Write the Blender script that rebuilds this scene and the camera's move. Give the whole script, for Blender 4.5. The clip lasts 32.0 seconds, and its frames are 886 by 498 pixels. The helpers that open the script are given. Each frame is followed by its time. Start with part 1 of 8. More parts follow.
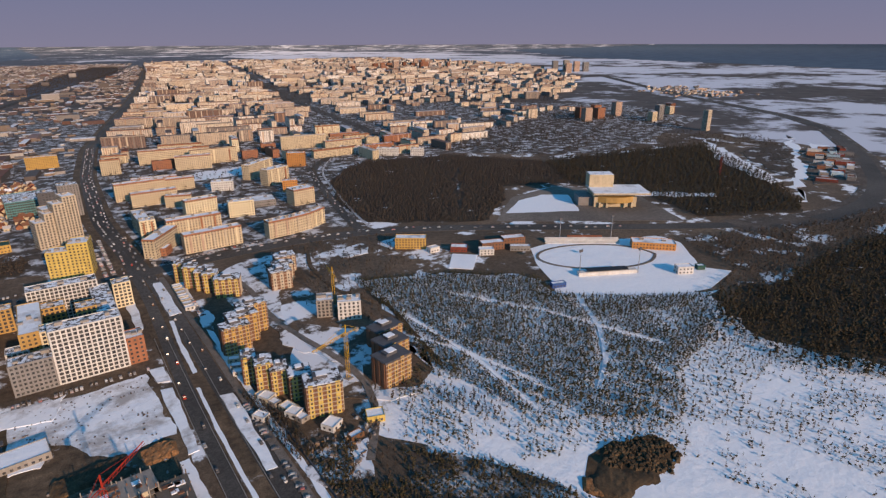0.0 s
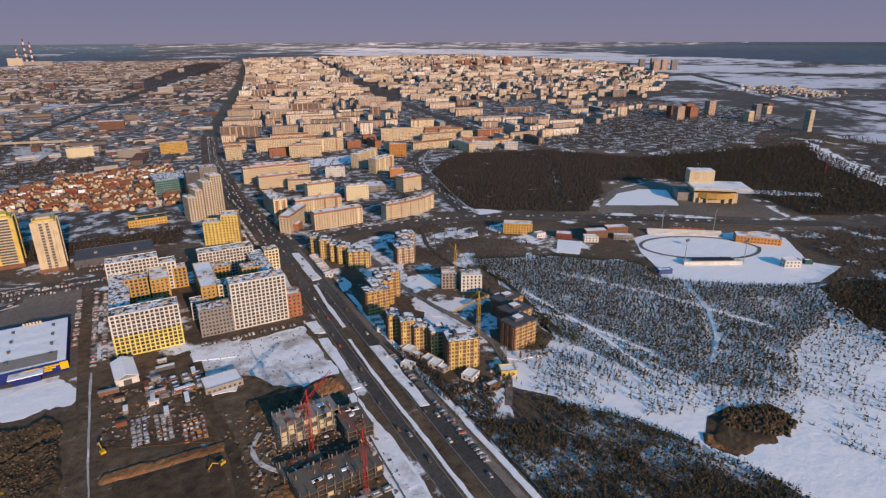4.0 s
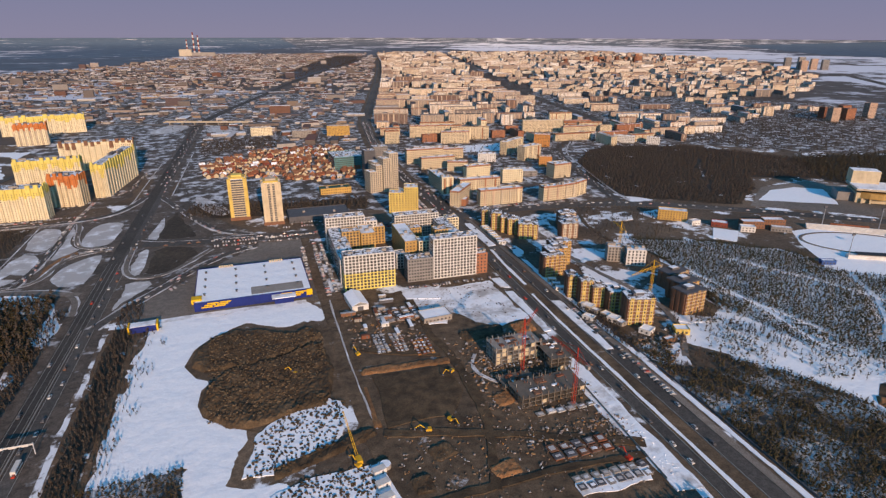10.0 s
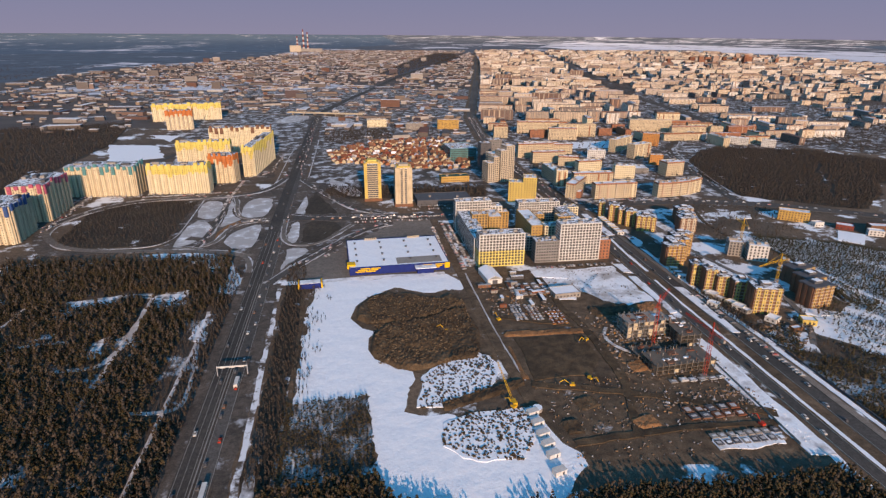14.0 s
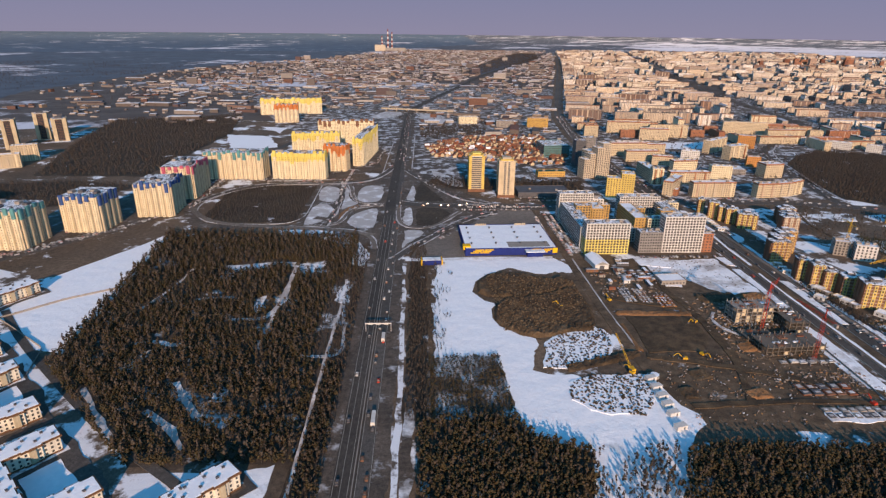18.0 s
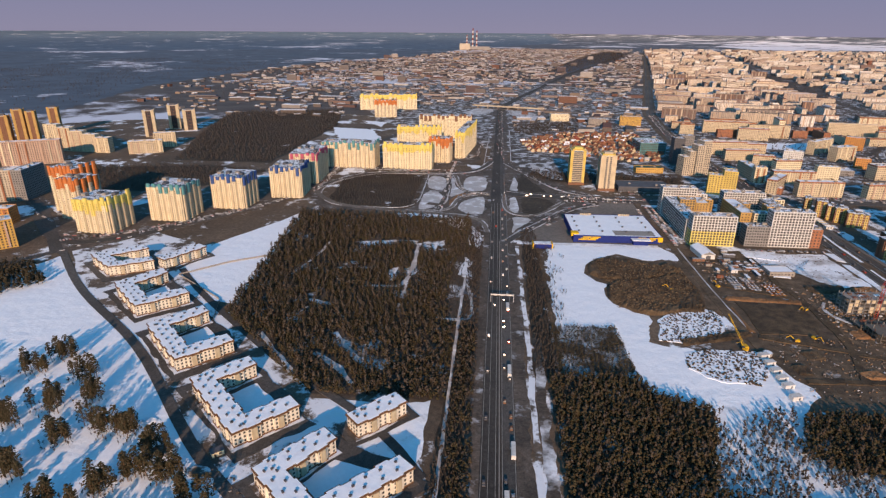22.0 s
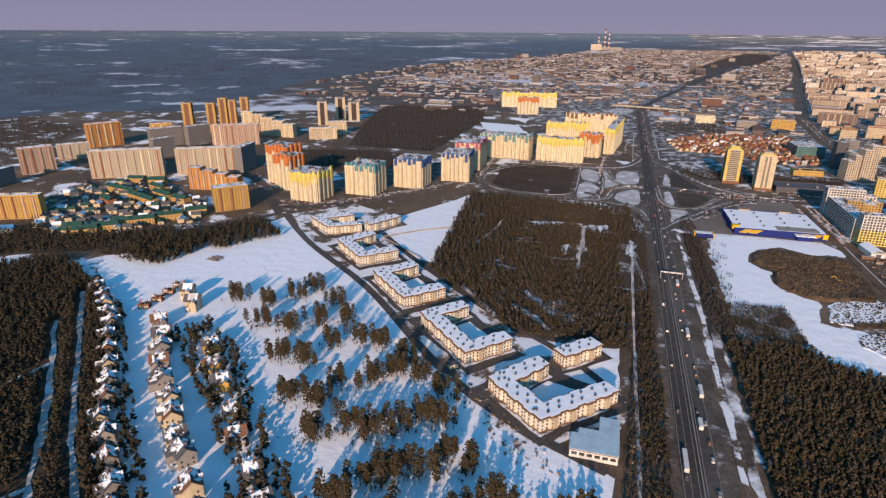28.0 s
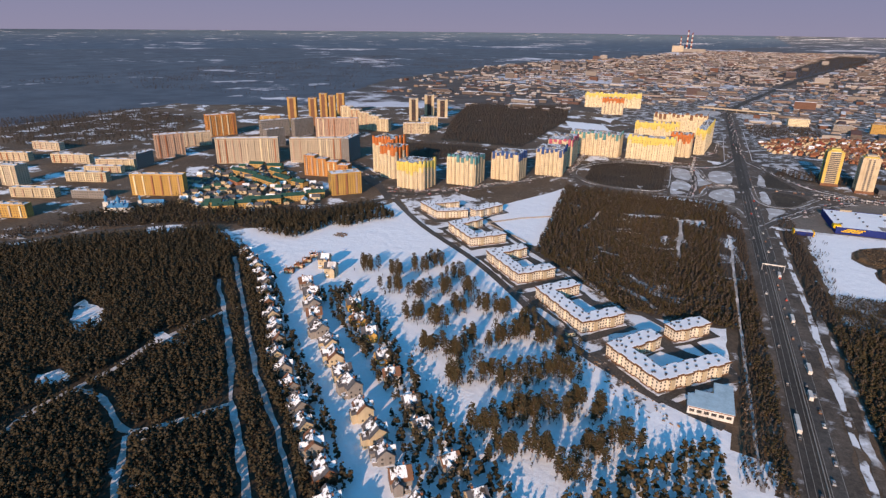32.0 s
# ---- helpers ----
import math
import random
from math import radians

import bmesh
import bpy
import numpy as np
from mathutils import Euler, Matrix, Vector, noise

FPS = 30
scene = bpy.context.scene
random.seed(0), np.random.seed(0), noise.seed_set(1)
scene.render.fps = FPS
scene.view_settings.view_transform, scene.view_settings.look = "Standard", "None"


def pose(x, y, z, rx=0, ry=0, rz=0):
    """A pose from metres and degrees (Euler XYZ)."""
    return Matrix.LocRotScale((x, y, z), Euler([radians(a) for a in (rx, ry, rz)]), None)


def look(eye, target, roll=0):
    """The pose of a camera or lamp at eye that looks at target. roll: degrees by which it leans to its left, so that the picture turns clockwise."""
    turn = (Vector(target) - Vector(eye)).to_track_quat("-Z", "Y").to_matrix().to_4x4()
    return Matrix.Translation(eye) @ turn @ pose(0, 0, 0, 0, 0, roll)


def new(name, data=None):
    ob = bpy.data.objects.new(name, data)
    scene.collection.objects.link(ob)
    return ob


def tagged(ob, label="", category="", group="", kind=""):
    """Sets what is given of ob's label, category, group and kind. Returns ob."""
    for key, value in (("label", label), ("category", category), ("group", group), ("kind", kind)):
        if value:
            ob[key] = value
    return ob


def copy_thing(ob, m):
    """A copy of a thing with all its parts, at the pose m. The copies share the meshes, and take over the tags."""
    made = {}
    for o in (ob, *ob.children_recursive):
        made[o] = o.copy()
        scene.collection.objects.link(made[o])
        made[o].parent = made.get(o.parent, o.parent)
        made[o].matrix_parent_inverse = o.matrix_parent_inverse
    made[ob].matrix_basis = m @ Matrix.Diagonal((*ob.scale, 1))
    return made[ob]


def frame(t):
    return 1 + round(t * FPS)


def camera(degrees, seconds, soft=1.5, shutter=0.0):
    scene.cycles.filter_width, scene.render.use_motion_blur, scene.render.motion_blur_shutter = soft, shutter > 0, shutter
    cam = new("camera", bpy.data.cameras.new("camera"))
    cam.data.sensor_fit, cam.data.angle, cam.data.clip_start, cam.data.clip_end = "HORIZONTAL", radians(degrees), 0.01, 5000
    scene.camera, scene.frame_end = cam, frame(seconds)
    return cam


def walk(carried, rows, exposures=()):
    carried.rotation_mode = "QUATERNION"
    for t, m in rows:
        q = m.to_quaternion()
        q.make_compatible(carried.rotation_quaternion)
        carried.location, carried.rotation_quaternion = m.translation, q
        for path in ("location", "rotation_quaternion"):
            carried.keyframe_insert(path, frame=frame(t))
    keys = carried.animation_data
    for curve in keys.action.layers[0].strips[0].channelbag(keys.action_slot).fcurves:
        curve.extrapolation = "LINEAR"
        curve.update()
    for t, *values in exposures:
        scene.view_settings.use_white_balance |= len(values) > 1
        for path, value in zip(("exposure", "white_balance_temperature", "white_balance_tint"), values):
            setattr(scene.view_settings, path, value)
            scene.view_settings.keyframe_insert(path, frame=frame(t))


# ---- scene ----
cam = camera(74.81, 32.0, soft=1.33)
PATH = [
    (0, (312.41, -255.66, 218.49), (530.05, 51.01, 82.16), -0.22),
    (1, (296.03, -259.13, 217.71), (503.55, 54.43, 81.26), -0.14),
    (2, (280.25, -263.36, 217.96), (477.76, 56.55, 81.41), -0.13),
    (3, (264.08, -267.77, 218.88), (452.07, 57.72, 82.08), -0.24),
    (6, (215.53, -284.35, 219.03), (372.61, 56.18, 79.87), 0.05),
    (7, (199.87, -290.64, 219.09), (347.36, 54.19, 80.04), 0.06),
    (8, (184.30, -298.89, 218.93), (319.37, 50.88, 79.57), 0.09),
    (9, (169.18, -306.66, 218.65), (292.85, 47.17, 78.96), 0.16),
    (10, (154.28, -314.55, 218.39), (266.61, 42.90, 78.36), 0.15),
    (11, (138.35, -324.07, 218.32), (236.89, 37.21, 77.73), 0.21),
    (12, (123.15, -333.57, 218.86), (207.77, 31.05, 77.84), 0.34),
    (13, (108.67, -342.63, 219.42), (179.16, 24.80, 77.91), 0.49),
    (14, (94.52, -352.94, 218.91), (153.75, 16.51, 77.49), 0.48),
    (17, (54.91, -386.55, 219.44), (80.65, -13.33, 77.86), 0.62),
    (18, (42.22, -399.17, 219.97), (56.82, -25.48, 78.06), 0.65),
    (19, (30.37, -413.10, 221.18), (34.94, -39.26, 78.99), 0.60),
    (20, (18.78, -426.59, 221.20), (11.06, -52.99, 78.50), 0.58),
    (21, (7.55, -439.57, 221.08), (-13.30, -66.55, 78.16), 0.45),
    (22, (-2.89, -452.39, 220.72), (-35.81, -80.30, 77.66), 0.48),
    (23, (-11.87, -466.67, 220.57), (-57.49, -95.91, 77.54), 0.32),
    (24, (-21.26, -480.01, 220.72), (-78.74, -110.94, 77.60), 0.29),
    (25, (-30.46, -494.87, 220.89), (-99.65, -127.80, 77.81), 0.30),
    (28, (-58.30, -543.41, 222.23), (-162.86, -184.98, 78.71), 0.46),
    (29, (-66.25, -560.60, 222.73), (-181.39, -205.42, 79.24), 0.44),
    (30, (-73.67, -577.31, 222.51), (-198.88, -225.58, 78.95), 0.47),
    (31, (-80.92, -593.12, 222.22), (-215.90, -244.99, 78.73), 0.55),
    (32, (-87.49, -608.92, 221.81), (-231.75, -264.57, 78.24), 0.62),
]
walk(cam, [(t, look(e, a, r)) for t, e, a, r in PATH], [(0.0, 0.04), (4.0, 0.09), (9.0, 0.20), (16.0, 0.30), (24.0, 0.32), (32.0, 0.38)])

# ---- light ----
SUN_EL, SUN_AZ = radians(17.5), radians(177)   # azimuth from +y, clockwise
world = bpy.data.worlds.new("winter_sky")
scene.world = world
world.use_nodes = True
wn = world.node_tree
wn.nodes.clear()
w_out = wn.nodes.new("ShaderNodeOutputWorld")
w_bg = wn.nodes.new("ShaderNodeBackground")
w_sky = wn.nodes.new("ShaderNodeTexSky")
w_sky.sky_type = "NISHITA"
w_sky.sun_disc = False
w_sky.sun_elevation = SUN_EL
w_sky.sun_rotation = SUN_AZ
w_sky.air_density, w_sky.dust_density, w_sky.ozone_density = 1.0, 0.4, 3.0
w_tint = wn.nodes.new("ShaderNodeMix")
w_tint.data_type, w_tint.blend_type = "RGBA", "MULTIPLY"
w_tint.inputs["Factor"].default_value = 1.0
w_tint.inputs["B"].default_value = (0.53, 1.29, 1.42, 1)
w_bg.inputs["Strength"].default_value = 0.116
wn.links.new(w_sky.outputs["Color"], w_tint.inputs["A"])
# winter haze low over the horizon, all round
w_geo = wn.nodes.new("ShaderNodeTexCoord")
w_sep = wn.nodes.new("ShaderNodeSeparateXYZ")
w_map = wn.nodes.new("ShaderNodeMapRange")
w_map.interpolation_type = "SMOOTHSTEP"
w_map.inputs["From Min"].default_value, w_map.inputs["From Max"].default_value = 0.07, 0.30
w_haze = wn.nodes.new("ShaderNodeMix")
w_haze.data_type = "RGBA"
w_low = wn.nodes.new("ShaderNodeMapRange")
w_low.inputs["From Min"].default_value, w_low.inputs["From Max"].default_value = -0.005, 0.075
w_band = wn.nodes.new("ShaderNodeMix")
w_band.data_type = "RGBA"
w_band.inputs["A"].default_value = (1.86, 1.74, 2.52, 1)
w_band.inputs["B"].default_value = (1.46, 1.56, 2.54, 1)
wn.links.new(w_low.outputs["Result"], w_band.inputs["Factor"])
wn.links.new(w_band.outputs["Result"], w_haze.inputs["A"])
wn.links.new(w_geo.outputs["Generated"], w_sep.inputs["Vector"])
wn.links.new(w_sep.outputs["Z"], w_map.inputs["Value"])
wn.links.new(w_sep.outputs["Z"], w_low.inputs["Value"])
wn.links.new(w_map.outputs["Result"], w_haze.inputs["Factor"])
wn.links.new(w_tint.outputs["Result"], w_haze.inputs["B"])
wn.links.new(w_haze.outputs["Result"], w_bg.inputs["Color"])
wn.links.new(w_bg.outputs["Background"], w_out.inputs["Surface"])

sun = new("sun", bpy.data.lights.new("sun", "SUN"))
sun.data.energy, sun.data.angle, sun.data.color = 4.8, radians(0.6), (1.0, 0.668, 0.455)
sun_way = Vector((math.sin(SUN_AZ) * math.cos(SUN_EL), math.cos(SUN_AZ) * math.cos(SUN_EL), math.sin(SUN_EL)))
sun.matrix_world = look(sun_way * 3000, (0, 0, 0))


# ---- materials ----
def material(name, rough=0.8, metal=0.0):
    m = bpy.data.materials.new(name)
    m.use_nodes = True
    nt = m.node_tree
    b = nt.nodes["Principled BSDF"]
    b.inputs["Roughness"].default_value, b.inputs["Metallic"].default_value = rough, metal
    b.inputs["Specular IOR Level"].default_value = 0.25
    return m, nt, b


def node(nt, kind, **values):
    n = nt.nodes.new("ShaderNode" + kind)
    for k, v in values.items():
        n.inputs[k].default_value = v
    return n


def coords(nt, scale=(1, 1, 1), world_space=True):
    """Positions in metres."""
    if world_space:
        src = nt.nodes.new("ShaderNodeNewGeometry").outputs["Position"]
    else:
        src = nt.nodes.new("ShaderNodeTexCoord").outputs["Object"]
    mp = nt.nodes.new("ShaderNodeMapping")
    mp.inputs["Scale"].default_value = scale
    nt.links.new(src, mp.inputs["Vector"])
    return mp.outputs["Vector"]


def noise_ramp(nt, vec, scale, stops, detail=4.0, rough=0.6):
    n = node(nt, "TexNoise", Scale=scale, Detail=detail, Roughness=rough)
    nt.links.new(vec, n.inputs["Vector"])
    r = nt.nodes.new("ShaderNodeValToRGB")
    els = r.color_ramp.elements
    while len(els) < len(stops):
        els.new(0.5)
    for e, (p, c) in zip(els, stops):
        e.position = p
        e.color = (*c, 1) if len(c) == 3 else c
    nt.links.new(n.outputs["Fac"], r.inputs["Fac"])
    return r.outputs["Color"], n.outputs["Fac"]


def mix(nt, fac, a, b, mode="MIX"):
    m = nt.nodes.new("ShaderNodeMix")
    m.data_type, m.blend_type = "RGBA", mode
    for sock, v in (("Factor", fac), ("A", a), ("B", b)):
        if isinstance(v, (int, float)):
            m.inputs[sock].default_value = v
        elif isinstance(v, tuple):
            m.inputs[sock].default_value = (*v, 1)
        else:
            nt.links.new(v, m.inputs[sock])
    return m.outputs["Result"]


def bump(nt, b, height, strength=0.4, distance=0.1):
    n = nt.nodes.new("ShaderNodeBump")
    n.inputs["Strength"].default_value, n.inputs["Distance"].default_value = strength, distance
    nt.links.new(height, n.inputs["Height"])
    nt.links.new(n.outputs["Normal"], b.inputs["Normal"])


BLACK, WHITE = (0, 0, 0), (1, 1, 1)


def earth(name, low, high, snow=(0.76, 0.79, 0.84), cover=0.5, patch=0.02, fine=0.25, soft=0.025, rough=0.9, relief=0.5):
    """Bare ground with lying snow in patches. cover: the noise level above which snow lies."""
    m, nt, b = material(name, rough)
    v = coords(nt)
    base, fac = noise_ramp(nt, v, fine, [(0.3, low), (0.7, high)], 6)
    big, _ = noise_ramp(nt, v, patch * 0.6, [(0.3, (0.55, 0.55, 0.55)), (0.7, (1.25, 1.2, 1.15))], 3)
    base = mix(nt, 1.0, base, big, "MULTIPLY")
    small, _ = noise_ramp(nt, v, 1.3, [(0.3, (0.62, 0.62, 0.62)), (0.7, (1.35, 1.35, 1.35))], 4)
    base = mix(nt, 1.0, base, small, "MULTIPLY")
    if cover < 1:
        mask, _ = noise_ramp(nt, v, patch, [(cover - soft, BLACK), (cover + soft, WHITE)], 8, 0.68)
        base = mix(nt, mask, base, snow)
    nt.links.new(base, b.inputs["Base Color"])
    bump(nt, b, fac, relief, 0.6)
    return m


M = {}
M["ground"] = earth("winter_ground", (0.075, 0.056, 0.040), (0.165, 0.122, 0.086), cover=0.57, patch=0.018)
M["wood_floor"] = earth("forest_floor", (0.030, 0.024, 0.017), (0.075, 0.058, 0.042), cover=0.66, patch=0.03)
M["wood_snow"] = earth("snowy_forest_floor", (0.05, 0.042, 0.034), (0.12, 0.10, 0.085), cover=0.56, patch=0.022, soft=0.07)
M["brush"] = earth("brushwood_floor", (0.050, 0.040, 0.032), (0.105, 0.084, 0.068), cover=0.60, patch=0.03, soft=0.05)
M["soil"] = earth("trampled_soil", (0.058, 0.041, 0.027), (0.160, 0.115, 0.075), snow=(0.50, 0.50, 0.52), cover=0.665, patch=0.05, fine=0.16, soft=0.05)
M["mud"] = earth("excavated_soil", (0.034, 0.024, 0.015), (0.120, 0.083, 0.048), cover=0.80, patch=0.02, fine=0.12, relief=1.0)
M["city"] = earth("city_ground", (0.050, 0.043, 0.038), (0.12, 0.100, 0.085), snow=(0.55, 0.57, 0.61), cover=0.545, patch=0.05, soft=0.05)
M["snow_yard"] = earth("patchy_yard_snow", (0.07, 0.056, 0.044), (0.15, 0.12, 0.095), snow=(0.70, 0.72, 0.76), cover=0.47, patch=0.035, soft=0.03)
M["road_dark"] = earth("wet_asphalt", (0.040, 0.036, 0.033), (0.075, 0.067, 0.060), cover=1, patch=0.01, fine=0.3, relief=0.1)
M["verge"] = earth("roadside_earth", (0.060, 0.050, 0.042), (0.135, 0.112, 0.094), snow=(0.52, 0.53, 0.56), cover=0.635, patch=0.05, soft=0.07)
M["clay"] = earth("orange_clay", (0.16, 0.08, 0.035), (0.26, 0.14, 0.065), cover=0.85, patch=0.05)
M["roof_patchy"] = earth("broken_roof_snow", (0.035, 0.030, 0.028), (0.075, 0.062, 0.055), cover=0.485, patch=0.28, fine=0.6, soft=0.03, relief=0.2)
M["asphalt"] = earth("asphalt", (0.060, 0.056, 0.053), (0.105, 0.097, 0.090), cover=1, patch=0.01, fine=0.3, relief=0.1)
M["asphalt_dry"] = earth("dry_asphalt", (0.13, 0.115, 0.10), (0.21, 0.185, 0.165), cover=1, patch=0.012, fine=0.2, relief=0.1)


def snow_material(name, dirt=0.30):
    m, nt, b = material(name, 0.75)
    v = coords(nt)
    base, fac = noise_ramp(nt, v, 0.35, [(0.3, (0.74, 0.77, 0.82)), (0.7, (0.82, 0.84, 0.88))], 8)
    mask, _ = noise_ramp(nt, v, 0.05, [(1 - dirt - 0.05, BLACK), (1 - dirt + 0.12, (0.8, 0.8, 0.8))], 8, 0.7)
    base = mix(nt, mask, base, (0.30, 0.27, 0.25))
    nt.links.new(base, b.inputs["Base Color"])
    drift, df = noise_ramp(nt, v, 0.08, [(0, BLACK), (1, WHITE)], 6)
    bump(nt, b, df, 0.6, 1.5)
    return m


M["snow"] = snow_material("snow", 0.27)
M["snow_clean"] = snow_material("clean_snow", 0.20)
M["snow_dirty"] = snow_material("trodden_snow", 0.45)
M["snow_lot"] = snow_material("littered_snow", 0.50)
M["snow_grey"] = snow_material("sooty_snow", 0.62)
M["snow_young"] = snow_material("plantation_snow", 0.40)


def wall_material(name, color, dark=0.75, seam=0.0, rough=0.8):
    """Painted or panelled facade: a base colour with stains and, where seam > 0, panel joints that far apart."""
    m, nt, b = material(name, rough)
    v = coords(nt, world_space=False)
    base, fac = noise_ramp(nt, v, 0.15, [(0.3, tuple(c * dark for c in color)), (0.65, color)], 6)
    vs = coords(nt, (1, 1, 0.08), False)
    streak, _ = noise_ramp(nt, vs, 0.9, [(0.35, (0.86, 0.86, 0.86)), (0.6, (1, 1, 1))], 3)
    base = mix(nt, 1.0, base, streak, "MULTIPLY")
    nt.links.new(base, b.inputs["Base Color"])
    bump(nt, b, fac, 0.1, 0.05)
    return m


WALLS = dict(
    cream=(0.57, 0.465, 0.315), yellow=(0.52, 0.32, 0.085), ochre=(0.46, 0.29, 0.10), white=(0.62, 0.60, 0.57), ivory=(0.72, 0.62, 0.42), amber=(0.60, 0.44, 0.12), grey=(0.23, 0.215, 0.205),
    brown=(0.20, 0.10, 0.06), brick=(0.33, 0.14, 0.075), orange=(0.52, 0.24, 0.07), pale=(0.50, 0.42, 0.315), pink=(0.46, 0.32, 0.24),
    lemon=(0.70, 0.57, 0.15), blue=(0.04, 0.09, 0.26), green=(0.030, 0.090, 0.070), red=(0.20, 0.048, 0.032), teal=(0.10, 0.27, 0.28),
    darkglass=(0.03, 0.035, 0.045), navy=(0.012, 0.025, 0.16), signal=(0.75, 0.45, 0.01), sand=(0.52, 0.43, 0.29), concrete=(0.30, 0.27, 0.24),
    trim=(0.16, 0.08, 0.04), rust=(0.20, 0.075, 0.04), slate=(0.10, 0.10, 0.11), crane_red=(0.45, 0.04, 0.02), crane_yellow=(0.62, 0.36, 0.02), steel=(0.35, 0.36, 0.38), rose=(0.45, 0.10, 0.16), coral=(0.52, 0.17, 0.05), plaster=(0.76, 0.69, 0.56), azure=(0.07, 0.24, 0.46))
for _k, _c in WALLS.items():
    M[_k] = wall_material(_k + "_facade", _c)
M["pale_line"] = wall_material("worn_road_paint", (0.34, 0.32, 0.29))
M["sheet_blue"] = wall_material("pale_blue_sheet_metal", (0.42, 0.56, 0.64), rough=0.5)
m, nt, b = material("window_glass", 0.15)
v = coords(nt, world_space=False)
c_, _ = noise_ramp(nt, v, 0.6, [(0.35, (0.025, 0.028, 0.035)), (0.7, (0.11, 0.10, 0.09))], 1)
nt.links.new(c_, b.inputs["Base Color"])
b.inputs["Specular IOR Level"].default_value = 0.5
M["glass"] = m


m, nt, b = material("puddle_water", 0.3)
b.inputs["Base Color"].default_value = (0.075, 0.058, 0.042, 1)
b.inputs["Specular IOR Level"].default_value = 0.5
M["water"] = m


def island_material(name, stops, rough=0.9, vary=0.5, windows=False):
    """Many small pieces in one mesh, each with a colour of its own out of a few."""
    m, nt, b = material(name, rough)
    geo = nt.nodes.new("ShaderNodeNewGeometry")
    r = nt.nodes.new("ShaderNodeValToRGB")
    els = r.color_ramp.elements
    while len(els) < len(stops):
        els.new(0.5)
    for e, (p, c) in zip(els, stops):
        e.position, e.color = p, (*c, 1)
    nt.links.new(geo.outputs["Random Per Island"], r.inputs["Fac"])
    base = r.outputs["Color"]
    v = coords(nt)
    n, fac = noise_ramp(nt, v, vary, [(0.3, (0.7, 0.7, 0.7)), (0.7, (1.15, 1.15, 1.15))], 3)
    base = mix(nt, 1.0, base, n, "MULTIPLY")
    if windows:
        sep = nt.nodes.new("ShaderNodeSeparateXYZ")
        nt.links.new(geo.outputs["Position"], sep.inputs["Vector"])
        add = nt.nodes.new("ShaderNodeMath")
        add.operation = "ADD"
        nt.links.new(sep.outputs["X"], add.inputs[0])
        nt.links.new(sep.outputs["Y"], add.inputs[1])
        masks = []
        for src, step, part_ in ((add.outputs["Value"], 3.4, 0.45), (sep.outputs["Z"], 3.0, 0.45)):
            d = nt.nodes.new("ShaderNodeMath")
            d.operation = "DIVIDE"
            d.inputs[1].default_value = step
            nt.links.new(src, d.inputs[0])
            f = nt.nodes.new("ShaderNodeMath")
            f.operation = "FRACT"
            nt.links.new(d.outputs["Value"], f.inputs[0])
            g = nt.nodes.new("ShaderNodeMath")
            g.operation = "LESS_THAN"
            g.inputs[1].default_value = part_
            nt.links.new(f.outputs["Value"], g.inputs[0])
            masks.append(g.outputs["Value"])
        mul = nt.nodes.new("ShaderNodeMath")
        mul.operation = "MULTIPLY"
        nt.links.new(masks[0], mul.inputs[0])
        nt.links.new(masks[1], mul.inputs[1])
        base = mix(nt, mul.outputs["Value"], base, (0.05, 0.05, 0.055))
    nt.links.new(base, b.inputs["Base Color"])
    return m


M["pine"] = island_material("pine_needles", [(0.0, (0.031, 0.027, 0.012)), (0.45, (0.052, 0.042, 0.019)), (0.8, (0.071, 0.051, 0.026)), (1.0, (0.078, 0.058, 0.036))])
M["pine_dark"] = island_material("dense_needles", [(0.0, (0.026, 0.023, 0.012)), (0.5, (0.042, 0.033, 0.018)), (1.0, (0.054, 0.043, 0.027))])
M["pine_young"] = island_material("young_needles", [(0.0, (0.033, 0.035, 0.018)), (0.5, (0.058, 0.052, 0.029)), (1.0, (0.10, 0.080, 0.050))])
M["pine_olive"] = island_material("olive_needles", [(0.0, (0.031, 0.029, 0.013)), (0.5, (0.059, 0.048, 0.023)), (1.0, (0.085, 0.068, 0.040))])
M["bare"] = island_material("bare_twigs", [(0.0, (0.040, 0.032, 0.026)), (0.5, (0.060, 0.047, 0.036)), (1.0, (0.085, 0.066, 0.050))])
M["clod"] = island_material("clods_of_soil", [(0.0, (0.026, 0.018, 0.012)), (0.5, (0.075, 0.053, 0.032)), (0.85, (0.135, 0.095, 0.056)), (1.0, (0.18, 0.13, 0.08))])
M["concrete_damp"] = wall_material("damp_concrete", (0.15, 0.125, 0.10))
M["bark"] = wall_material("bark", (0.13, 0.075, 0.04))
M["far_walls"] = island_material("far_facades", [(0.0, (0.66, 0.60, 0.51)), (0.16, (0.60, 0.51, 0.40)), (0.26, (0.30, 0.235, 0.19)), (0.38, (0.64, 0.52, 0.38)), (0.5, (0.46, 0.38, 0.32)), (0.60, (0.17, 0.10, 0.075)), (0.68, (0.25, 0.22, 0.20)), (0.76, (0.60, 0.51, 0.42)), (1.0, (0.74, 0.70, 0.65))], windows=True)
M["far_roofs"] = island_material("far_roofs", [(0.0, (0.44, 0.46, 0.52)), (0.28, (0.50, 0.52, 0.57)), (0.34, (0.12, 0.11, 0.105)), (0.6, (0.15, 0.085, 0.065)), (0.8, (0.08, 0.078, 0.08)), (1.0, (0.20, 0.195, 0.20))])
M["far_bays"] = island_material("far_balconies", [(0.0, (0.60, 0.52, 0.40)), (0.3, (0.34, 0.20, 0.13)), (0.55, (0.50, 0.41, 0.30)), (0.75, (0.18, 0.155, 0.14)), (1.0, (0.56, 0.47, 0.36))])
